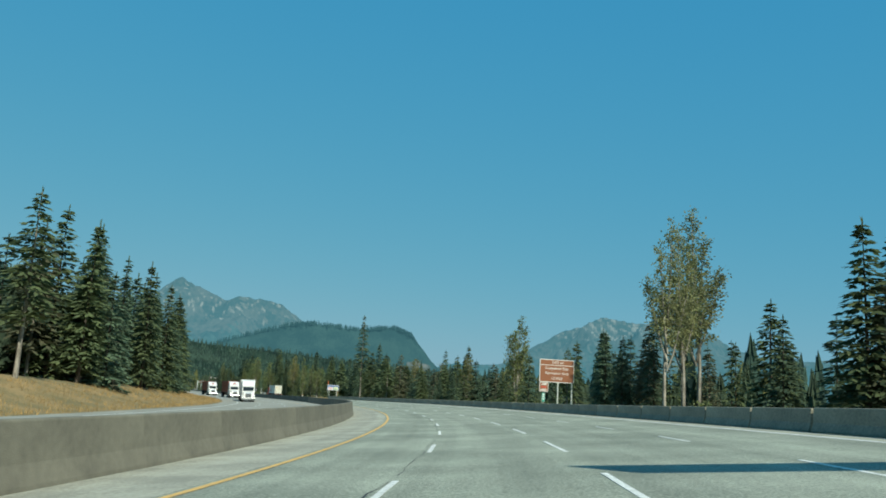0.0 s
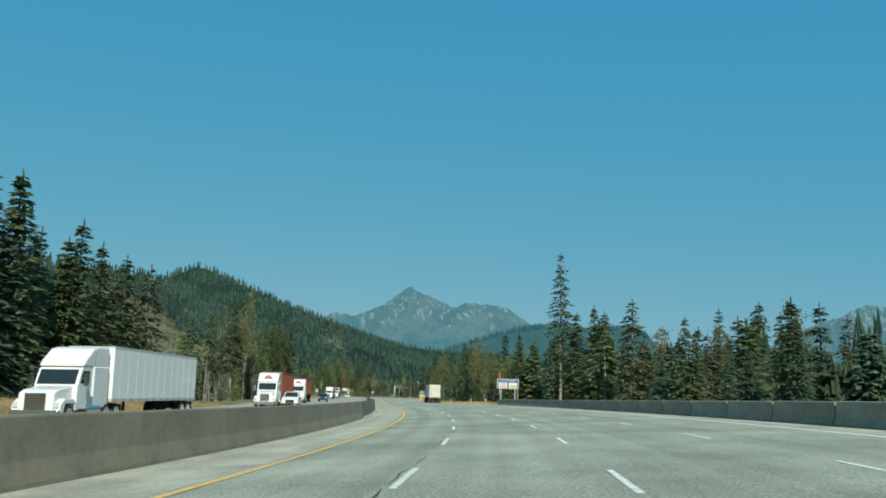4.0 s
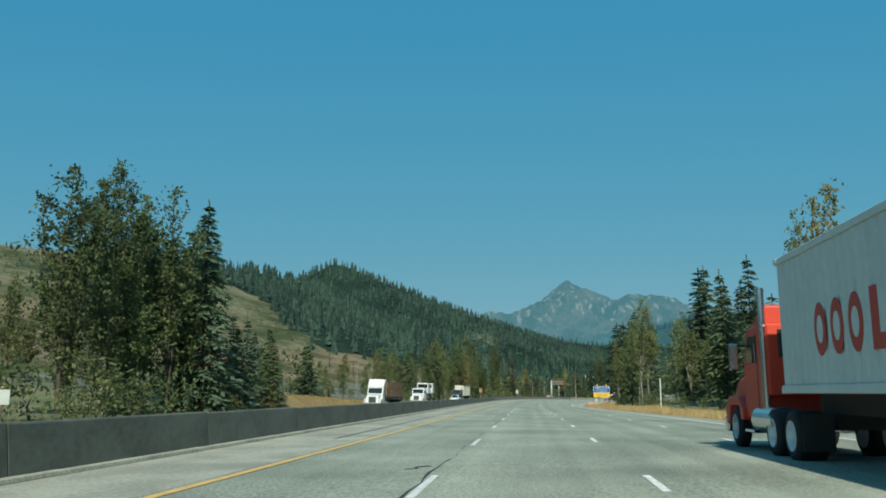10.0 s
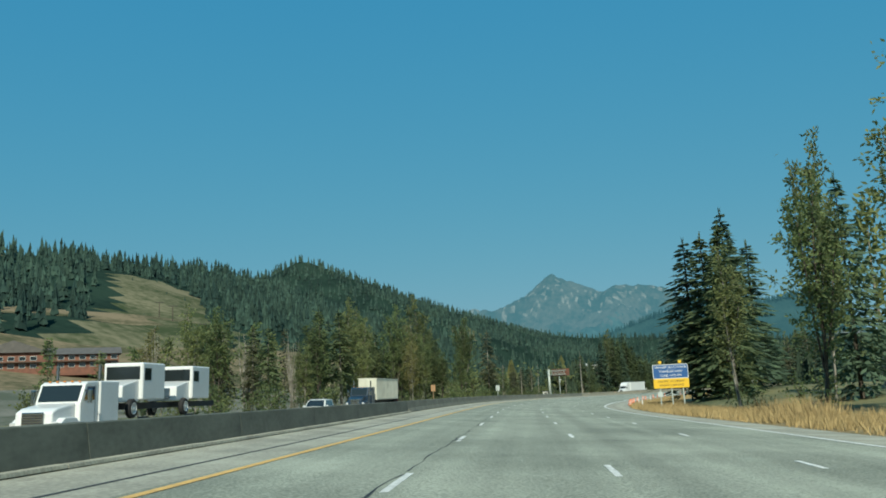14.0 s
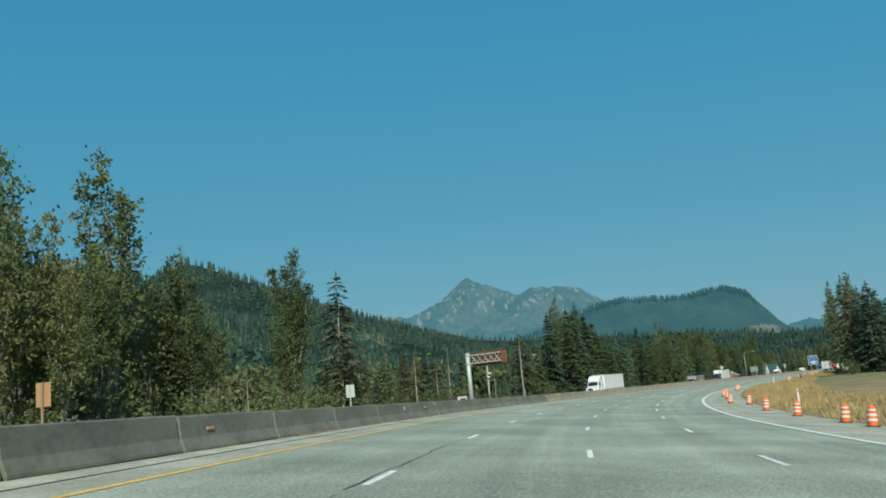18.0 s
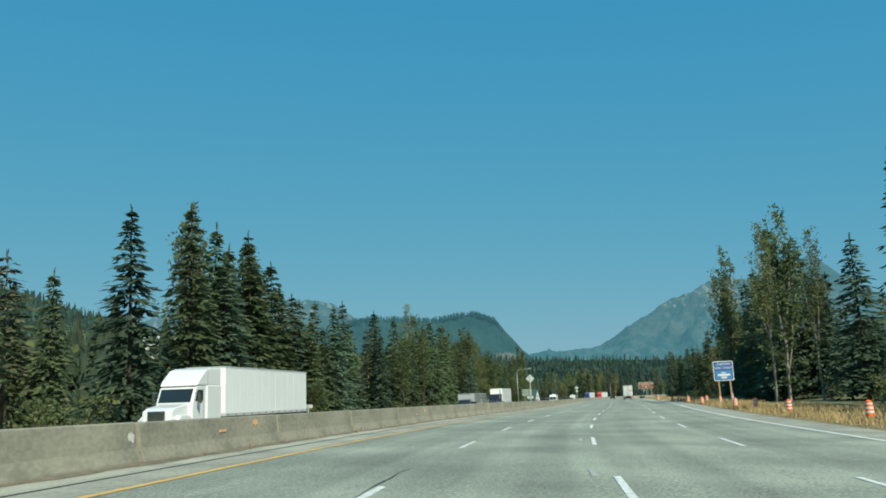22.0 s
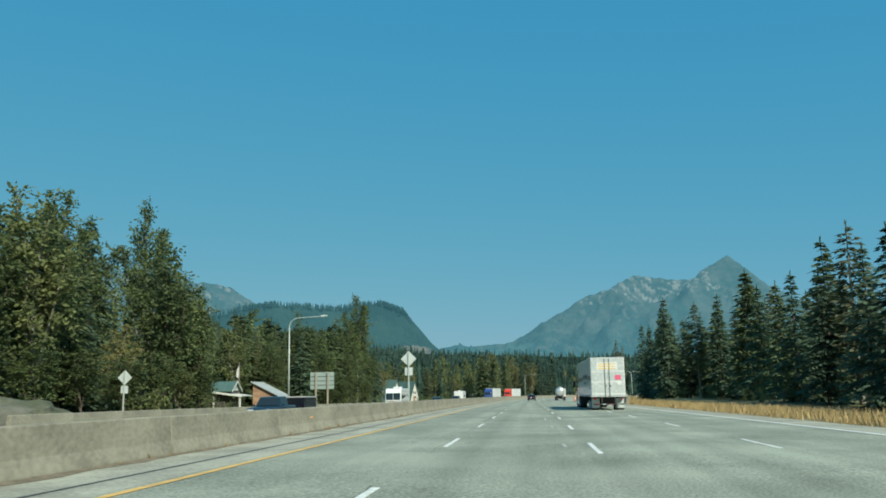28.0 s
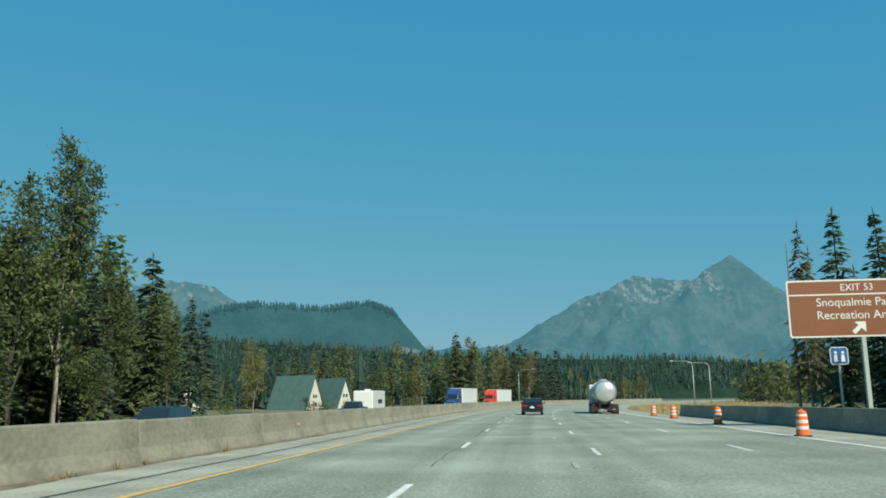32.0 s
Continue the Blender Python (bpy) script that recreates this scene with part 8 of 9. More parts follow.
def car(root, body, kind):
    """A car facing +y, its middle at the origin."""
    L, W = {"sedan": (4.95, 1.86), "pickup": (5.7, 1.95), "suv": (4.7, 1.86)}[kind]
    a, b = L / 2, -L / 2
    if kind == "sedan":
        low = [(a - 0.02, 0.32), (a, 0.62), (a - 0.25, 0.80), (1.0, 0.95), (-1.3, 1.0), (b + 0.1, 0.98), (b, 0.72), (b + 0.03, 0.34), (-1.1, 0.24), (1.1, 0.24)]
        top = [(1.05, 0.94), (0.25, 1.40), (-0.75, 1.46), (-1.25, 1.42), (-1.95, 0.99)]
        glass_front, glass_back = ((0.98, 0.99), (0.30, 1.37)), ((-1.30, 1.38), (-1.88, 1.03))
    elif kind == "suv":
        low = [(a - 0.02, 0.35), (a, 0.7), (a - 0.2, 0.95), (1.0, 1.08), (b + 0.1, 1.1), (b, 0.8), (b + 0.03, 0.38), (-1.1, 0.3), (1.1, 0.3)]
        top = [(1.05, 1.06), (0.35, 1.66), (-0.6, 1.72), (b + 0.35, 1.68), (b + 0.1, 1.08)]
        glass_front, glass_back = ((0.99, 1.12), (0.40, 1.62)), ((b + 0.30, 1.62), (b + 0.11, 1.16))
    else:
        low = [(a - 0.02, 0.45), (a, 0.85), (a - 0.2, 1.08), (1.0, 1.18), (-0.7, 1.2), (b + 0.05, 1.18), (b, 0.85), (b + 0.03, 0.5), (-1.2, 0.4), (1.2, 0.4)]
        top = [(1.05, 1.16), (0.45, 1.78), (-0.4, 1.84), (-0.85, 1.78), (-0.98, 1.18)]
        glass_front, glass_back = ((0.99, 1.22), (0.50, 1.74)), ((-0.87, 1.74), (-0.97, 1.24))
    shell = part("body", bm_prism(low, 0, -W / 2, W / 2, 0.07), body, root, smooth=False)
    bm = bm_prism(top, 0, -W / 2 + 0.06, W / 2 - 0.06)
    lo, hi = min(p[1] for p in top), max(p[1] for p in top)
    for v in bm.verts:
        v.co.x *= 1 - 0.17 * (v.co.z - lo) / (hi - lo)
    bmesh.ops.bevel(bm, geom=list(bm.edges), offset=0.035, segments=2, affect="EDGES")
    part("cabin", bm, body, root)
    for name, ((y0, z0), (y1, z1)) in (("windscreen", glass_front), ("rear_window", glass_back)):
        s = 1 if name == "windscreen" else -1
        w0, w1 = W / 2 - 0.16, W / 2 - 0.27
        pane = bmesh.new()
        off = 0.035
        vs = [pane.verts.new(c) for c in ((-w0, y0 + s * off, z0 + 0.02), (w0, y0 + s * off, z0 + 0.02), (w1, y1 + s * off, z1 + 0.02), (-w1, y1 + s * off, z1 + 0.02),
                                          (-w0, y0 - s * 0.02, z0), (w0, y0 - s * 0.02, z0), (w1, y1 - s * 0.02, z1), (-w1, y1 - s * 0.02, z1))]
        for f in ((0, 1, 2, 3), (7, 6, 5, 4), (0, 4, 5, 1), (1, 5, 6, 2), (2, 6, 7, 3), (3, 7, 4, 0)):
            pane.faces.new([vs[i] for i in f])
        bmesh.ops.recalc_face_normals(pane, faces=pane.faces)
        part(name, pane, GLASS, root)
    ya, yb = glass_front[0][0] - 0.25, glass_back[1][0] + 0.3
    for sx in (-1, 1):
        w_lo, w_hi = W / 2 - 0.075, W / 2 - 0.075 - 0.17 * (W / 2 - 0.06) * 0.8
        side = bmesh.new()
        vs = [side.verts.new(c) for c in ((sx * (w_lo + 0.012), ya, lo + 0.08), (sx * (w_lo + 0.012), yb, lo + 0.08), (sx * (w_hi + 0.012), yb + 0.15, hi - 0.1), (sx * (w_hi + 0.012), ya - 0.5, hi - 0.1),
                                          (sx * (w_lo - 0.02), ya, lo + 0.08), (sx * (w_lo - 0.02), yb, lo + 0.08), (sx * (w_hi - 0.02), yb + 0.15, hi - 0.1), (sx * (w_hi - 0.02), ya - 0.5, hi - 0.1))]
        for f in ((0, 1, 2, 3), (7, 6, 5, 4), (0, 4, 5, 1), (1, 5, 6, 2), (2, 6, 7, 3), (3, 7, 4, 0)):
            side.faces.new([vs[i] for i in f])
        bmesh.ops.recalc_face_normals(side, faces=side.faces)
        part("side_window", side, GLASS, root)
        part("headlamp", bm_box(*sorted((sx * (W / 2 - 0.5), sx * (W / 2 - 0.08))), a - 0.14, a + 0.01, low[1][1] - 0.02, low[1][1] + 0.14, 0.02), HEADLAMP, root)
        part("tail_lamp", bm_box(*sorted((sx * (W / 2 - 0.48), sx * (W / 2 - 0.06))), b - 0.012, b + 0.1, low[6][1], low[6][1] + 0.18, 0.02), RED_LENS, root)
        part("mirror", bm_box(*sorted((sx * (W / 2), sx * (W / 2 + 0.17))), 0.75, 0.85, lo + 0.02, lo + 0.16, 0.02), body, root)
        part("exhaust_tip", bm_tube((sx * 0.55, b - 0.03, 0.30), (sx * 0.55, b + 0.2, 0.30), 0.045, n=10), CHROME, root)
        for y in (a - 0.95, b + 1.0):
            wheel(root, CAR_WHEEL, sx * (W / 2 - 0.1), y, 0.33)
            part("wheel_arch", bm_tube((sx * (W / 2 - 0.2), y, 0.35), (sx * (W / 2 + 0.006), y, 0.35), 0.40, n=20), DARK, root)
    part("number_plate", bm_box(-0.17, 0.17, b - 0.014, b + 0.005, 0.60, 0.76), PLATE, root)
    part("rear_bumper", bm_box(-W / 2 + 0.06, W / 2 - 0.06, b - 0.03, b + 0.15, 0.30, 0.52, 0.03), DARK if kind != "sedan" else body, root)
    part("front_grille", bm_box(-0.5, 0.5, a - 0.05, a + 0.012, 0.5, low[1][1] + 0.05, 0.02), DARK, root)
    part("roof_aerial", bm_box(-0.03, 0.03, yb + 0.1, yb + 0.25, hi, hi + 0.07), body, root)
    if kind == "pickup":
        part("bed_floor", bm_box(-W / 2 + 0.12, W / 2 - 0.12, b + 0.1, -1.05, 1.1, 1.21), DARK, root)


def parked(name, s, u, ours, body, kind, label, category):
    root = thing(name, on_road(s, u, 0.0, 0 if ours else 180), label, category, "cars")
    car(root, body, kind)
    return root


parked("sedan", 1066.0, -0.1, True, BLACK_P, "sedan", "near-black four-door sedan seen from behind", "car")
parked("pickup_truck", 228, CAR_U, False, WHITE_P, "pickup", "white crew-cab pickup truck", "pickup truck")
parked("pickup_truck", 315, CAR_U, False, GREEN_P, "pickup", "dark teal pickup truck", "pickup truck")
parked("suv", 498, CAR_U, False, WHITE_P, "suv", "white sport utility car", "car")
parked("pickup_truck", 790.9, CAR_U, False, BLUE_P, "pickup", "dark blue pickup truck towing a livestock trailer", "pickup truck")
parked("sedan", 828, CAR_U, False, MAROON_P, "sedan", "maroon four-door sedan on the opposite lanes", "car")
parked("sedan", 884, CAR_U, False, BLUE_P, "sedan", "dark blue four-door sedan on the opposite lanes", "car")
parked("pickup_truck", 922.6, CAR_U, False, BLUE_P, "pickup", "dark blue crew-cab pickup truck towing a box trailer", "pickup truck")
t = thing("utility_trailer", on_road(927.0, CAR_U, 0.0, 180), "small black box trailer with a pale lid", "trailer", "towed trailers")
part("trailer_body", bm_box(-1.0, 1.0, -4.4, -0.6, 0.45, 1.72, 0.05), BLACK_P, t)
part("lid", bm_box(-1.03, 1.03, -4.43, -0.57, 1.73, 1.83, 0.03), mat("grey_trailer_lid", (0.42, 0.42, 0.40), 0.6, scale=2, amount=0.4), t)
part("hitch", bm_tube((0, -0.7, 0.5), (0, 1.2, 0.5), 0.05, n=8), DARK, t)
for sx in (-1, 1):
    wheel(t, CAR_WHEEL, sx * 0.95, -2.6, 0.33)
    part("tail_lamp", bm_box(*sorted((sx * 0.75, sx * 0.95)), -4.46, -4.40, 0.6, 0.7), RED_LENS, t)
parked("suv", 1030, CAR_U, False, GREEN_P, "suv", "dark green sport utility car", "car")
parked("pickup_truck", 1079.7, -20, False, GREEN_P, "pickup", "dark pickup truck towing a white camper", "pickup truck")


def towed(s, u, length, h, sheet, label):
    root = thing("travel_trailer", on_road(s, u, 0.0, 180), label, "trailer", "towed trailers")
    part("trailer_body", bm_box(-1.15, 1.15, -length, 0, 0.5, h, 0.12, segments=3), sheet, root)
    part("hitch", bm_tube((0, 0, 0.55), (0, 1.2, 0.55), 0.05, n=8), DARK, root)
    for sx in (-1, 1):
        for y in (-length * 0.5, -length * 0.5 - 0.85):
            wheel(root, CAR_WHEEL, sx * 1.06, y, 0.33)
        part("window", bm_box(*sorted((sx * 1.151, sx * 1.16)), -length * 0.75, -length * 0.5 + 0.6, 1.5, 2.0, 0.005), GLASS, root)
    part("roof_vent", bm_box(-0.3, 0.3, -length * 0.4, -length * 0.3, h, h + 0.18, 0.03), sheet, root)


def livestock_trailer(s, u):
    """An aluminium stock trailer with a raised nose over the pickup's bed, its nose at y = 0."""
    root = thing("livestock_trailer", on_road(s, u, 0.0, 180) @ Matrix.Diagonal((1, 1, 0.88, 1)), "grey aluminium livestock trailer with slatted sides", "trailer", "towed trailers")
    bright = mat("trailer_aluminium", (0.62, 0.64, 0.63), 0.35, 0.5, scale=1.5, fine=10, amount=0.35)
    grey = mat("trailer_grey_sheet", (0.20, 0.205, 0.20), 0.5, second=(0.15, 0.155, 0.15), scale=0.7, fine=6, amount=0.4)
    part("nose", bm_box(-1.15, 1.15, -2.6, 0.0, 1.65, 2.92, 0.10, segments=2), grey, root)
    part("nose_cap", bm_box(-1.12, 1.12, -0.02, 0.03, 1.75, 2.85, 0.02), bright, root)
    part("body", bm_box(-1.15, 1.15, -11.5, -2.55, 0.5, 2.95, 0.06), grey, root)
    part("roof", bm_box(-1.18, 1.18, -11.55, 0.05, 2.90, 3.0, 0.03), bright, root)
    for sx in (-1, 1):
        out = lambda a, b: sorted((sx * a, sx * b))
        part("nose_corner", bm_box(*out(1.06, 1.17), -0.3, 0.04, 1.66, 2.9, 0.03), bright, root)
        win = part("nose_window", bm_box(*out(1.152, 1.165), -2.1, -1.5, 1.95, 2.6, 0.005), bright, root)
        part("pane", bm_box(*out(1.166, 1.172), -2.04, -1.56, 2.01, 2.54), GLASS, win)
        part("lower_rail", bm_box(*out(1.15, 1.175), -11.5, -2.6, 0.5, 0.62), bright, root)
        panel_side = part("slat_panel", bm_box(*out(1.151, 1.163), -11.4, -5.6, 2.05, 2.88), bright, root)
        for z in (2.14, 2.55):
            for k in range(9):
                part("vent_slot", bm_box(*out(1.164, 1.17), -11.2 + k * 0.62, -10.78 + k * 0.62, z, z + 0.2), DARK, panel_side)
        part("side_door", bm_box(*out(1.151, 1.168), -6.9, -5.5, 0.65, 2.0, 0.004), bright, root)
        part("mudguard", bm_prism([(-9.9, 0.55), (-9.8, 1.15), (-7.6, 1.15), (-7.5, 0.55)], 0, *out(1.152, 1.26), 0.02), DARK, root)
        for y in (-8.2, -9.2):
            wheel(root, CAR_WHEEL, sx * 1.1, y, 0.38)
        for k in range(5):
            part("marker_lamp", bm_box(*out(1.15, 1.17), -1.2 - k * 2.3, -1.12 - k * 2.3, 2.8, 2.85), AMBER, root)
    part("gooseneck", bm_tube((0, -1.2, 0.9), (0, -1.2, 1.66), 0.09, n=10), DARK, root)


livestock_trailer(792.0, CAR_U)
towed(1084, -20, 6.6, 3.0, WHITE_P, "white camper trailer with small dark windows")

# motorhome
t = their_way("motorhome", 991, -20.5, "white motorhome with a dark stripe and large windscreen", "motorhome")
BROWN_STRIPE = mat("brown_stripe", (0.16, 0.10, 0.07), 0.5, scale=2, amount=0.2)
part("body", bm_prism([(0, 0.45), (0.06, 1.25), (-0.22, 2.45), (-0.5, 2.98), (-0.8, 3.08), (-9.0, 3.08), (-9.15, 2.8), (-9.15, 0.5)], 0, -1.22, 1.22, 0.08), WHITE_P, t)
for sx in (-1, 1):
    out = lambda a, b: sorted((sx * a, sx * b))
    part("windscreen", bm_prism([(0.045, 1.36), (-0.185, 2.36), (-0.145, 2.37), (0.085, 1.36)], 0, *out(0.035, 1.1)), GLASS, t)
    part("wiper", bm_prism([(0.09, 1.38), (0.0, 1.85), (0.015, 1.86), (0.105, 1.38)], 0, *out(0.45, 0.48)), DARK, t)
    for y0, y1, z0, z1 in ((-1.55, -0.55, 1.45, 2.3), (-3.9, -2.3, 1.6, 2.2), (-5.6, -4.6, 1.75, 2.2), (-8.3, -6.8, 1.6, 2.2)):
        win = part("side_window", bm_box(*out(1.221, 1.232), y0, y1, z0, z1, 0.005), SIGN_BACK, t)
        part("pane", bm_box(*out(1.233, 1.238), y0 + 0.06, y1 - 0.06, z0 + 0.06, z1 - 0.06), GLASS, win)
    for z0, z1 in ((0.78, 0.98), (1.12, 1.18), (2.62, 2.66)):
        part("side_stripe", bm_box(*out(1.221, 1.227), -9.05, -0.1, z0, z1), BROWN_STRIPE, t)
    part("mirror", bm_box(*out(1.38, 1.56), -0.25, -0.15, 1.55, 2.0, 0.03), DARK, t)
    part("mirror_arm", bm_tube((sx * 1.2, -0.3, 2.0), (sx * 1.46, -0.2, 1.98), 0.02, n=6), DARK, t)
    for y in (-1.9, -6.7):
        part("wheel_arch", bm_prism([(y - 0.56, 0.5), (y - 0.45, 0.9), (y + 0.45, 0.9), (y + 0.56, 0.5)], 0, *out(1.2, 1.226)), DARK, t)
        wheel(t, CAR_WHEEL, sx * 1.12, y, 0.40)
    part("headlamp", bm_box(*out(0.62, 1.02), 0.03, 0.10, 0.80, 1.0, 0.02), HEADLAMP, t)
    part("roof_marker", bm_box(*out(0.5, 0.6), -0.52, -0.44, 2.97, 3.03), AMBER, t)
part("bumper", bm_box(-1.22, 1.22, -0.1, 0.14, 0.38, 0.68, 0.05), SIGN_BACK, t)
part("grille", bm_box(-0.55, 0.55, 0.04, 0.085, 0.75, 1.05, 0.01), DARK, t)
part("front_stripe", bm_box(-1.15, 1.15, 0.062, 0.074, 1.12, 1.2), BROWN_STRIPE, t)
part("awning", bm_tube((1.29, -7.8, 2.85), (1.29, -2.2, 2.85), 0.07, n=10), SIGN_BACK, t)
for y in (-3.0, -6.4):
    part("roof_unit", bm_box(-0.4, 0.4, y - 0.5, y + 0.45, 3.08, 3.36, 0.06), WHITE_P, t)
part("roof_vent", bm_box(-0.25, 0.25, -4.9, -4.4, 3.08, 3.2, 0.03), SIGN_BACK, t)

# ---- buildings ----
WOOD_WALL = mat("cedar_boards", (0.36, 0.19, 0.10), 0.8, second=(0.22, 0.12, 0.07), scale=0.8, fine=8, amount=0.7, stretch=(0.4, 0.4, 3), bump=0.2, per_object=0.15)
LODGE_WALL = mat("red_brown_lodge_wall", (0.21, 0.088, 0.055), 0.8, second=(0.12, 0.055, 0.038), scale=0.6, fine=6, amount=0.6)
ROOF_GREEN = mat("green_metal_roof", (0.085, 0.145, 0.125), 0.5, second=(0.06, 0.105, 0.09), scale=0.7, fine=6, amount=0.5)
ROOF_GREY = mat("grey_roof", (0.115, 0.105, 0.095), 0.7, second=(0.075, 0.07, 0.065), scale=0.7, fine=6, amount=0.5)
ROOF_PALE = mat("pale_metal_roof", (0.52, 0.56, 0.56), 0.45, 0.3, scale=0.7, fine=6, amount=0.4)
WALL_PALE = mat("pale_gable_wall", (0.58, 0.57, 0.52), 0.8, second=(0.45, 0.44, 0.40), scale=0.7, fine=5, amount=0.5)


def a_frame(s, u, w, h, depth, turn, roof, wall, label):
    root = thing("cabin", on_land(s, u, -0.1, turn), label, "cabin", "A-frame cabins")
    part("gable_wall", bm_prism([(-w / 2 + 0.25, 0), (w / 2 - 0.25, 0), (0, h - 0.35)], 1, 0.0, depth), wall, root)
    for sx in (-1, 1):
        part("roof", bm_prism([(sx * w / 2, -0.05), (sx * (w / 2 + 0.18), -0.05), (sx * 0.0 + sx * 0.05, h + 0.15), (sx * 0.0, h - 0.1)], 1, -0.4, depth + 0.4), roof, root)
    part("door", bm_box(-0.9, 0.0, -0.05, 0.02, 0.0, 2.0, 0.01), WOOD_WALL, root)
    for x, z in ((0.4, 1.0), (-0.5, 2.9), (0.5, 2.9)):
        win = part("window", bm_box(x - 0.4, x + 0.4, -0.04, 0.02, z, z + 1.0, 0.01), SIGN_WHITE, root)
        part("pane", bm_box(x - 0.33, x + 0.33, -0.05, -0.042, z + 0.07, z + 0.93), GLASS, win)
    return root


a_frame(1186, -67.8, 8.0, 8.6, 12, 78, ROOF_GREEN, WALL_PALE, "A-frame cabin with a green roof and pale gable")
a_frame(1193, -63.0, 6.4, 7.8, 9, 70, ROOF_GREEN, WALL_PALE, "small A-frame cabin with a green roof")
a_frame(1147, -76, 6.0, 6.2, 8, 24, ROOF_GREY, WALL_PALE, "A-frame cabin with a grey roof among trees")

DARK_BOARD = mat("dark_boards", (0.06, 0.055, 0.05), 0.85, scale=1, fine=8, amount=0.6)
TRIM_PALE = mat("pale_trim_paint", (0.62, 0.63, 0.58), 0.7, second=(0.5, 0.5, 0.46), scale=2, fine=12, amount=0.4)
hut = thing("hut", on_land(978.6, -43.4, -0.1, 3), "low dark hut with a green gabled roof and pale porch", "hut")
part("wall", bm_box(-2.4, 2.3, -1.7, 2.2, 0, 3.15), DARK_BOARD, hut)
part("gable_wall", bm_prism([(-1.7, 3.1), (2.2, 3.1), (0.25, 4.15)], 0, 2.2, 2.34), TRIM_PALE, hut)
roof = part("roof", bm_prism([(-2.2, 2.95), (0.25, 4.28), (2.7, 2.95), (2.7, 3.07), (0.25, 4.40), (-2.2, 3.07)], 0, -2.9, 2.7), ROOF_GREEN, hut)
for k in range(8):
    x = -2.85 + k * 0.78
    part("roof_seam", bm_prism([(-2.2, 3.075), (0.25, 4.405), (0.25, 4.44), (-2.2, 3.11)], 0, x, x + 0.035), ROOF_GREEN, roof)
for y0, y1 in ((-2.2, 0.25), (2.7, 0.25)):
    part("barge_board", bm_prism([(y0, 2.90), (y1, 4.24), (y1, 4.40), (y0, 3.06)], 0, 2.70, 2.76), TRIM_PALE, hut)
part("porch_roof", bm_prism([(-0.4, 2.98), (4.2, 2.28), (4.2, 2.38), (-0.4, 3.08)], 1, -2.6, 2.6), TRIM_PALE, hut)
part("porch_fascia", bm_prism([(-0.4, 2.84), (4.2, 2.16), (4.2, 2.38), (-0.4, 3.08)], 1, -2.68, -2.605), TRIM_PALE, hut)
for x in (0.2, 3.9):
    part("porch_post", bm_box(x - 0.09, x + 0.09, -2.5, -2.32, 0, 2.3, 0.01), TRIM_PALE, hut)
part("chimney", bm_tube((-2.3, 1.2, 3.0), (-2.3, 1.2, 4.7), 0.12, n=10), SIGN_BACK, hut)
pole = thing("flagpole", on_land(984, -42.3, -0.1), "weathered pole with a limp pale flag behind the hut", "flagpole")
part("pole", bm_tube((0, 0, 0), (0, 0, 7.4), 0.10, 0.06, 8), BARK_PALE, pole)
part("flag", bm_prism([(-0.02, 6.9), (-0.38, 6.2), (-0.42, 5.3), (-0.16, 5.0), (-0.04, 5.4)], 1, -0.05, 0.05, 0.02), TRIM_PALE, pole)
shed = thing("shed", on_land(994.5, -41.65, -0.1), "small timber shed with a sloping pale metal roof", "shed")
SHED_BOARD = mat("weathered_cedar", (0.42, 0.26, 0.16), 0.8, second=(0.26, 0.155, 0.10), scale=0.8, fine=8, amount=0.7, stretch=(0.4, 0.4, 3), bump=0.2, per_object=0.22)
part("wall", bm_prism([(-1.95, 0), (1.95, 0), (1.95, 2.78), (-1.95, 4.72)], 1, 0, 5.4), WOOD_WALL, shed)
for k in range(22):
    z = 0.1 + k * 0.205
    end = min(1.95, (4.68 - z - 0.2) / 1.94 * 3.9 - 1.95)
    if end > -1.6:
        part("board", bm_box(-1.97, end, -0.035, -0.004, z, z + 0.192, 0.006), SHED_BOARD, shed)
for x in (-1.95, 0.0, 1.95):
    part("corner_post", bm_box(x - 0.05, x + 0.05, -0.06, -0.038, 0, 4.66 - (x + 1.95) * 0.497, 0.006), SHED_BOARD, shed)
roof = part("roof", bm_prism([(-2.35, 4.93), (2.4, 2.57), (2.4, 2.66), (-2.35, 5.03)], 1, -0.45, 5.9), ROOF_PALE, shed)
for k in range(10):
    y = -0.42 + k * 0.69
    part("roof_seam", bm_prism([(-2.35, 5.035), (2.4, 2.665), (2.4, 2.695), (-2.35, 5.065)], 1, y, y + 0.03), ROOF_PALE, roof)
part("doorway", bm_box(1.94, 1.97, 1.2, 3.2, 0.0, 2.1), DARK, shed)
hut2 = thing("house", on_land(1054, -58, 8.2, 15), "pale house wall half hidden in the trees", "house")
part("wall", bm_box(-2.6, 2.6, 0, 6, -8.5, 2.6), WALL_PALE, hut2)
part("roof", bm_prism([(-3.1, 2.5), (3.1, 2.5), (0, 4.6)], 1, -0.5, 6.5), ROOF_PALE, hut2)
part("window", bm_box(-1, 1, -0.04, 0.01, 0.6, 1.8), GLASS, hut2)

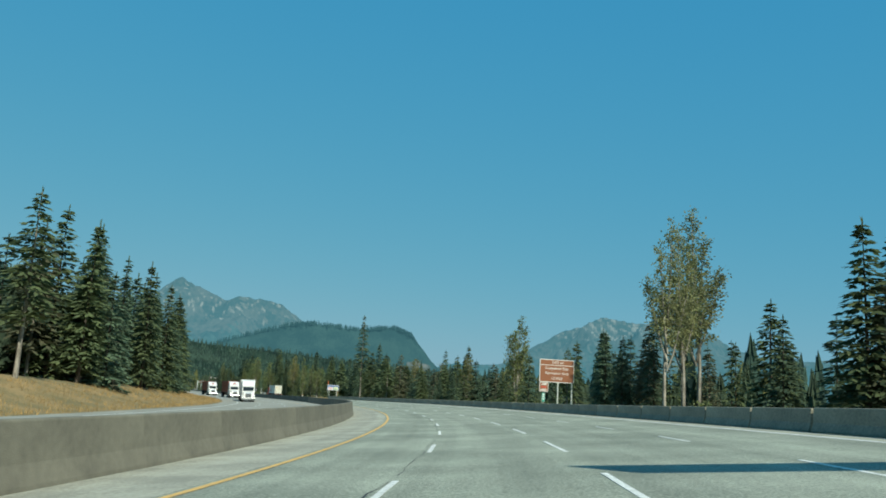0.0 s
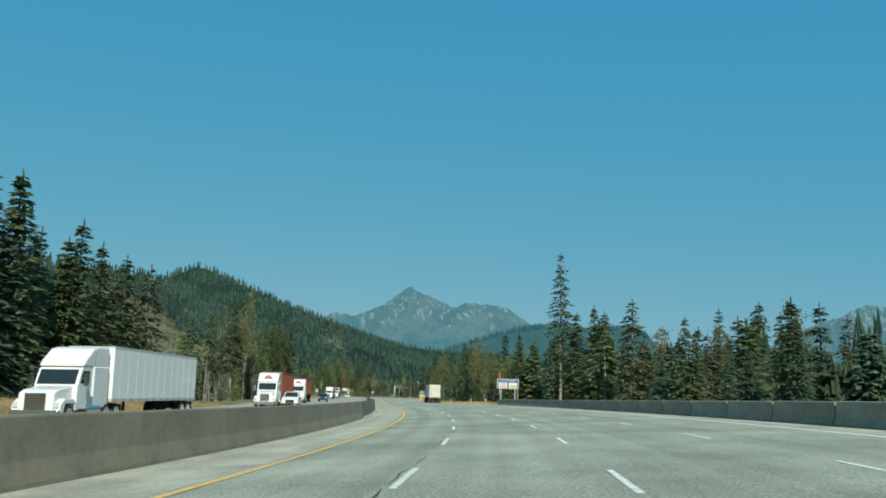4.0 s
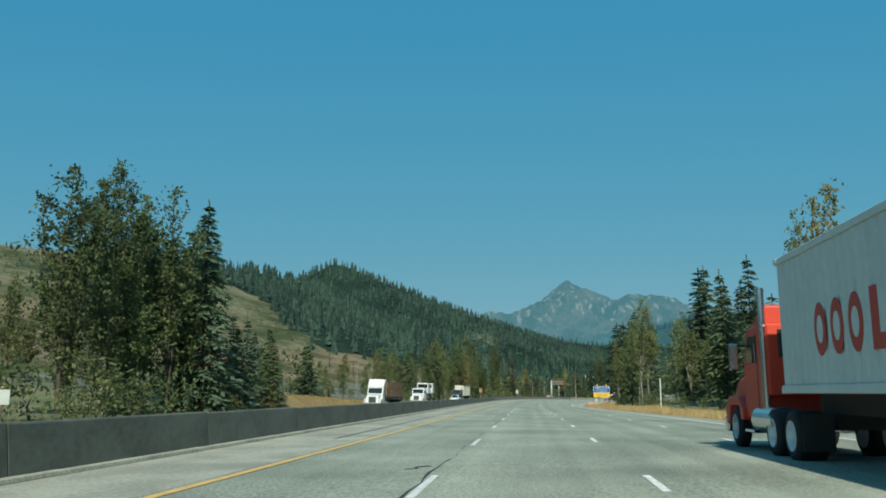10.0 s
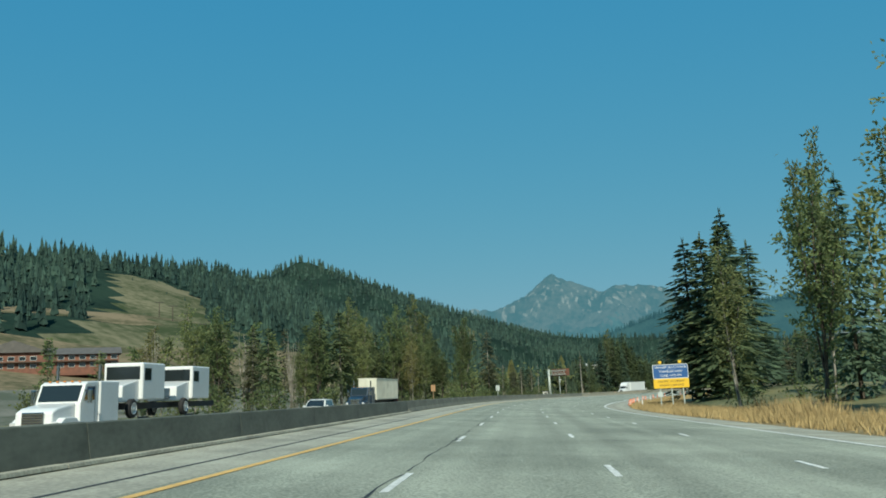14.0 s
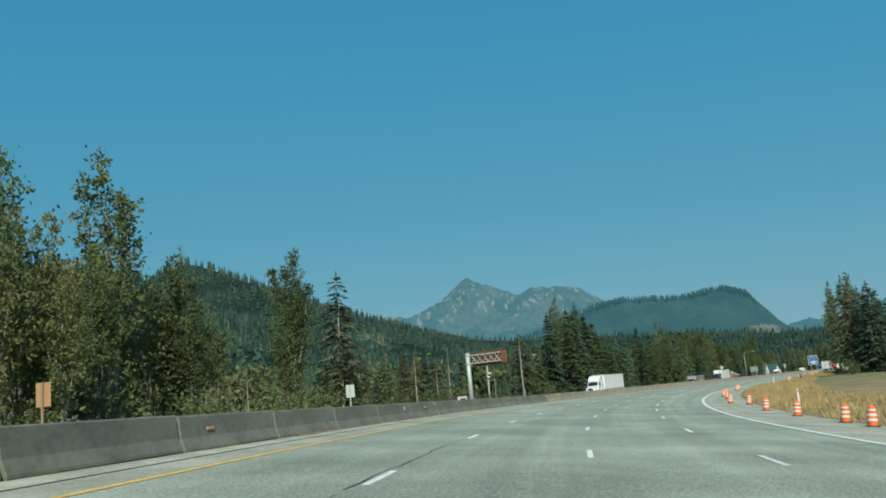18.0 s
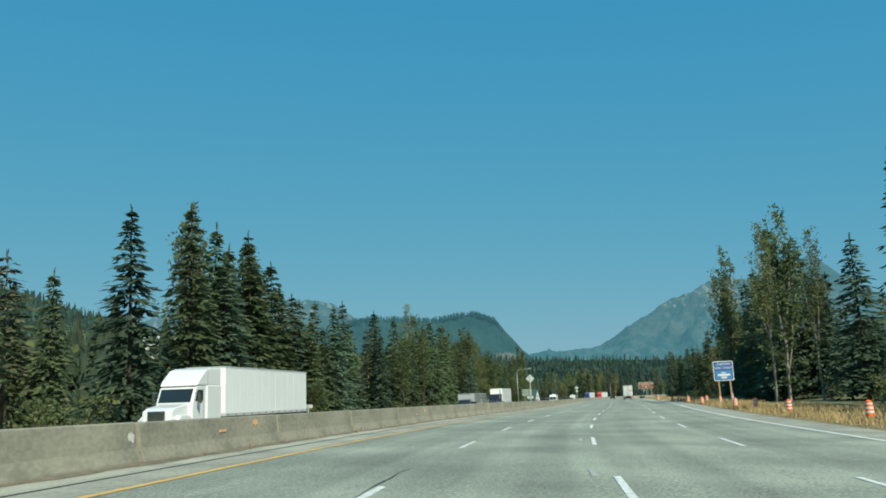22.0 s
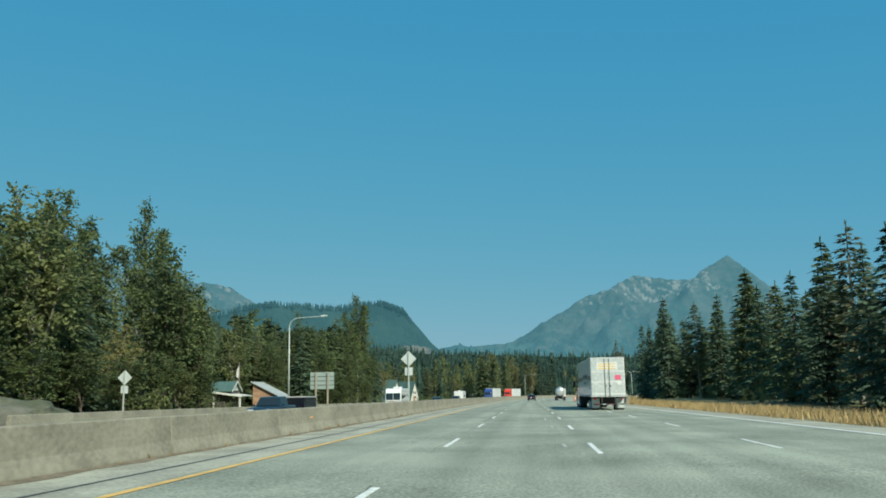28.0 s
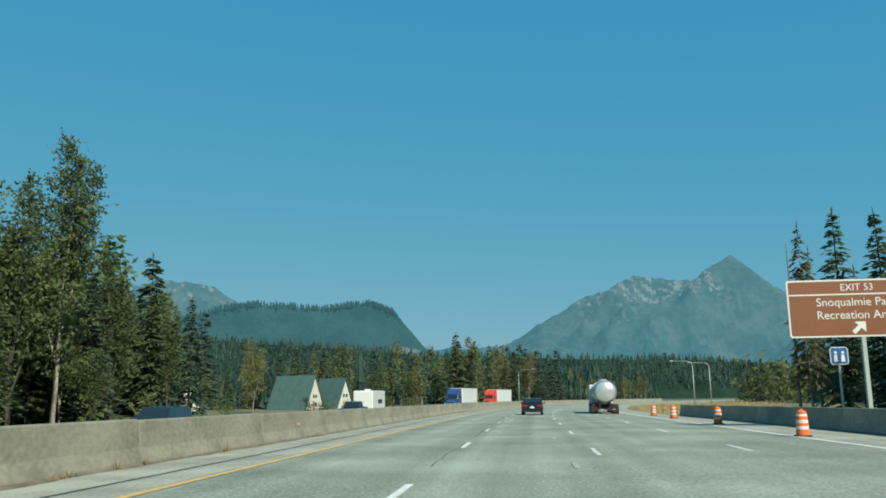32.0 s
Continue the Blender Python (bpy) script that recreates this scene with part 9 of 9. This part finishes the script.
lodge = thing("ski_lodge", on_land(620, -164.4, 1.6, 45) @ Matrix.Diagonal((0.74, 0.75, 1.0, 1)), "long red-brown ski lodge with gabled grey roofs on the slope", "lodge")
for x0, x1, h, d in ((-20, 2, 5.2, 14), (2, 30, 4.2, 12)):
    part("wall", bm_box(x0, x1, 0, d, -2, h), LODGE_WALL, lodge)
    if x0 < 0:
        part("roof", bm_prism([(x0 - 1.5, h - 0.2), (x1 + 1.0, h - 0.2), (x1 + 1.0, h + 0.2), ((x0 + x1) / 2, h + 3.4), (x0 - 1.5, h + 0.2)], 1, -1.2, d + 1.0), ROOF_GREY, lodge)
    else:
        part("roof", bm_prism([(-1.2, h), (d + 1, h), (d / 2, h + 2.2)], 0, x0, x1 + 1.2), ROOF_GREY, lodge)
    for k in range(int((x1 - x0) / 4)):
        for z in (0.4, 2.6):
            w = part("window", bm_box(x0 + 1 + k * 4, x0 + 3.4 + k * 4, -0.08, 0.02, z, z + 1.3, 0.02), SIGN_BACK, lodge)
            part("pane", bm_box(x0 + 1.12 + k * 4, x0 + 3.28 + k * 4, -0.1, -0.082, z + 0.12, z + 1.18), GLASS, w)
    part("balcony", bm_box(x0 + 0.5, x1 - 0.5, -1.6, -0.05, 2.0, 2.2), BARK, lodge)
part("entrance_wing", bm_box(-26, -20, 1, 9, -2, 4.0), LODGE_WALL, lodge)
part("wing_roof", bm_prism([(-27, 3.9), (-19.5, 3.9), (-23, 6.0)], 1, 0.4, 9.6), ROOF_GREY, lodge)
part("tower", bm_box(-18, -15, 9, 12, 4, 10), ROOF_GREY, lodge)
small = thing("ticket_hut", on_land(659, -146, -0.2, 45) @ Matrix.Scale(0.8, 4), "small red-brown hut on the ski slope", "hut")
part("wall", bm_box(-4, 4, 0, 6, -1, 3.0), LODGE_WALL, small)
part("roof", bm_prism([(-4.8, 2.9), (4.8, 2.9), (0, 5.0)], 1, -0.6, 6.6), ROOF_GREY, small)
building = thing("lift_house", on_land(795, -66, 0.0, 30), "white upper floor of a lift house among the trees", "house")
part("base_wall", bm_box(-1.6, 1.6, 0.5, 4, -0.5, 9.8), mat("dark_boards", (0.06, 0.055, 0.05), 0.85, scale=1, fine=8, amount=0.6), building)
part("wall", bm_box(-3.0, 3.0, 0, 5, 9.8, 12.6), WALL_PALE, building)
part("roof", bm_prism([(-3.5, 12.5), (3.5, 12.5), (3.5, 12.8), (-3.5, 13.6)], 1, -0.6, 5.6), ROOF_PALE, building)
for x in (-1.8, 0.9):
    part("window", bm_box(x - 0.6, x + 0.6, -0.05, 0.01, 10.4, 11.8), GLASS, building)

# ski lift line
for k in range(7):
    s, u = 690 + k * 9, -150 - k * 26
    p = thing("lift_pylon", on_land(s, u, -0.3, 60), "slim ski lift pylon on the grassy slope", "pylon", "ski lift pylons")
    part("mast", bm_tube((0, 0, 0), (0, 0, 9), 0.28, 0.2, 10), BARK, p)
    part("crossarm", bm_box(-2.4, 2.4, -0.12, 0.12, 8.7, 9.0), DARK, p)

# ---- dry grass along the verges ----
def grass(name, patches, label, material, seed, tall=1.0):
    g = np.random.default_rng(seed)
    verts, faces = [], []
    for s0, s1, u0, u1, n, h in patches:
        for _ in range(n):
            s, u = g.uniform(s0, s1), g.uniform(min(u0, u1), max(u0, u1))
            x, y = place(s, u)
            z = float(ground_z(s, u)) - 0.03
            for _ in range(6):
                a, bend = g.uniform(0, 6.28), g.normal(0, 0.32, 2)
                hh = h * g.uniform(0.3, 1.15) * tall
                ox, oy = g.normal(0, 0.2, 2)
                w = 0.022
                i = len(verts)
                verts += [(x + ox - w * math.cos(a), y + oy - w * math.sin(a), z), (x + ox + w * math.cos(a), y + oy + w * math.sin(a), z), (x + ox + bend[0] * hh, y + oy + bend[1] * hh, z + hh)]
                faces.append((i, i + 1, i + 2))
    return tagged(obj(name, verts, faces, material), label, "grass", kind="stuff")


grass("verge_grass", [(262, 420, 12.2, 17, 4200, 0.55), (420, 560, 12.0, 18, 5200, 0.6), (470, 480, 13.5, 15.5, 260, 1.3), (402, 412, 13.5, 16, 200, 0.9), (560, 760, 11.9, 20, 5200, 0.4), (760, 1010, 11.9, 17, 5200, 0.5), (1060, 1240, 12, 32, 3200, 0.5)],
      "dry golden grass along the outer verge", BLADES, 31)
grass("bank_grass", [(-20, 235, -27, -36, 3400, 0.4), (380, 480, -27, -40, 3000, 0.45), (560, 900, -27, -33, 3200, 0.5)], "dry brown grass on the bank beyond the opposite lanes", BLADES_BROWN, 32)
foot = np.random.default_rng(36)
DIRT = mat("roadside_dirt", (0.20, 0.165, 0.115), 0.95, second=(0.12, 0.10, 0.07), scale=2, fine=20, amount=0.9, bump=0.6, bump_scale=40)
verts, faces = [], []
for k, q in enumerate(np.arange(576, 1110, 0.45)):
    wide = 0.05 + 0.20 * max(0.0, 0.5 + 0.5 * math.sin(q * 0.31) + 0.6 * math.sin(q * 1.7) + foot.normal(0, 0.25)) * 0.6
    for u, up in ((-8.12, 0.05), (-8.07 + wide * 0.35, 0.03), (-8.06 + wide, 0.006)):
        x, y = place(q, u)
        verts.append((float(x), float(y), float(plane_z(q, u)) + up))
    if k:
        i = 3 * k
        faces += [(i - 3, i - 2, i + 1, i), (i - 2, i - 1, i + 2, i + 1)]
tagged(obj("barrier_dirt", verts, faces, DIRT), "brown dirt and dead leaves gathered along the barrier's foot", "dirt", kind="stuff")
verts, faces = [], []
for _ in range(260):
    q, tall = foot.uniform(578, 1090), foot.uniform(0.06, 0.26)
    u = -8.05 + foot.uniform(0, 0.1)
    x, y = (float(c) for c in place(q, u))
    z = float(plane_z(q, u))
    for _ in range(14):
        a, r = foot.uniform(0, 6.28), foot.uniform(0.2, 1.0) * tall
        c, d = math.cos(a), math.sin(a)
        i = len(verts)
        verts += [(x - 0.012 * d, y + 0.012 * c, z), (x + 0.012 * d, y - 0.012 * c, z), (x + 0.5 * r * c, y + 0.5 * r * d, z + r)]
        faces.append((i, i + 1, i + 2))
tagged(obj("barrier_weeds", verts, faces, BLADES_BROWN), "small dry weeds rooted at the foot of the barrier", "weeds", kind="stuff")
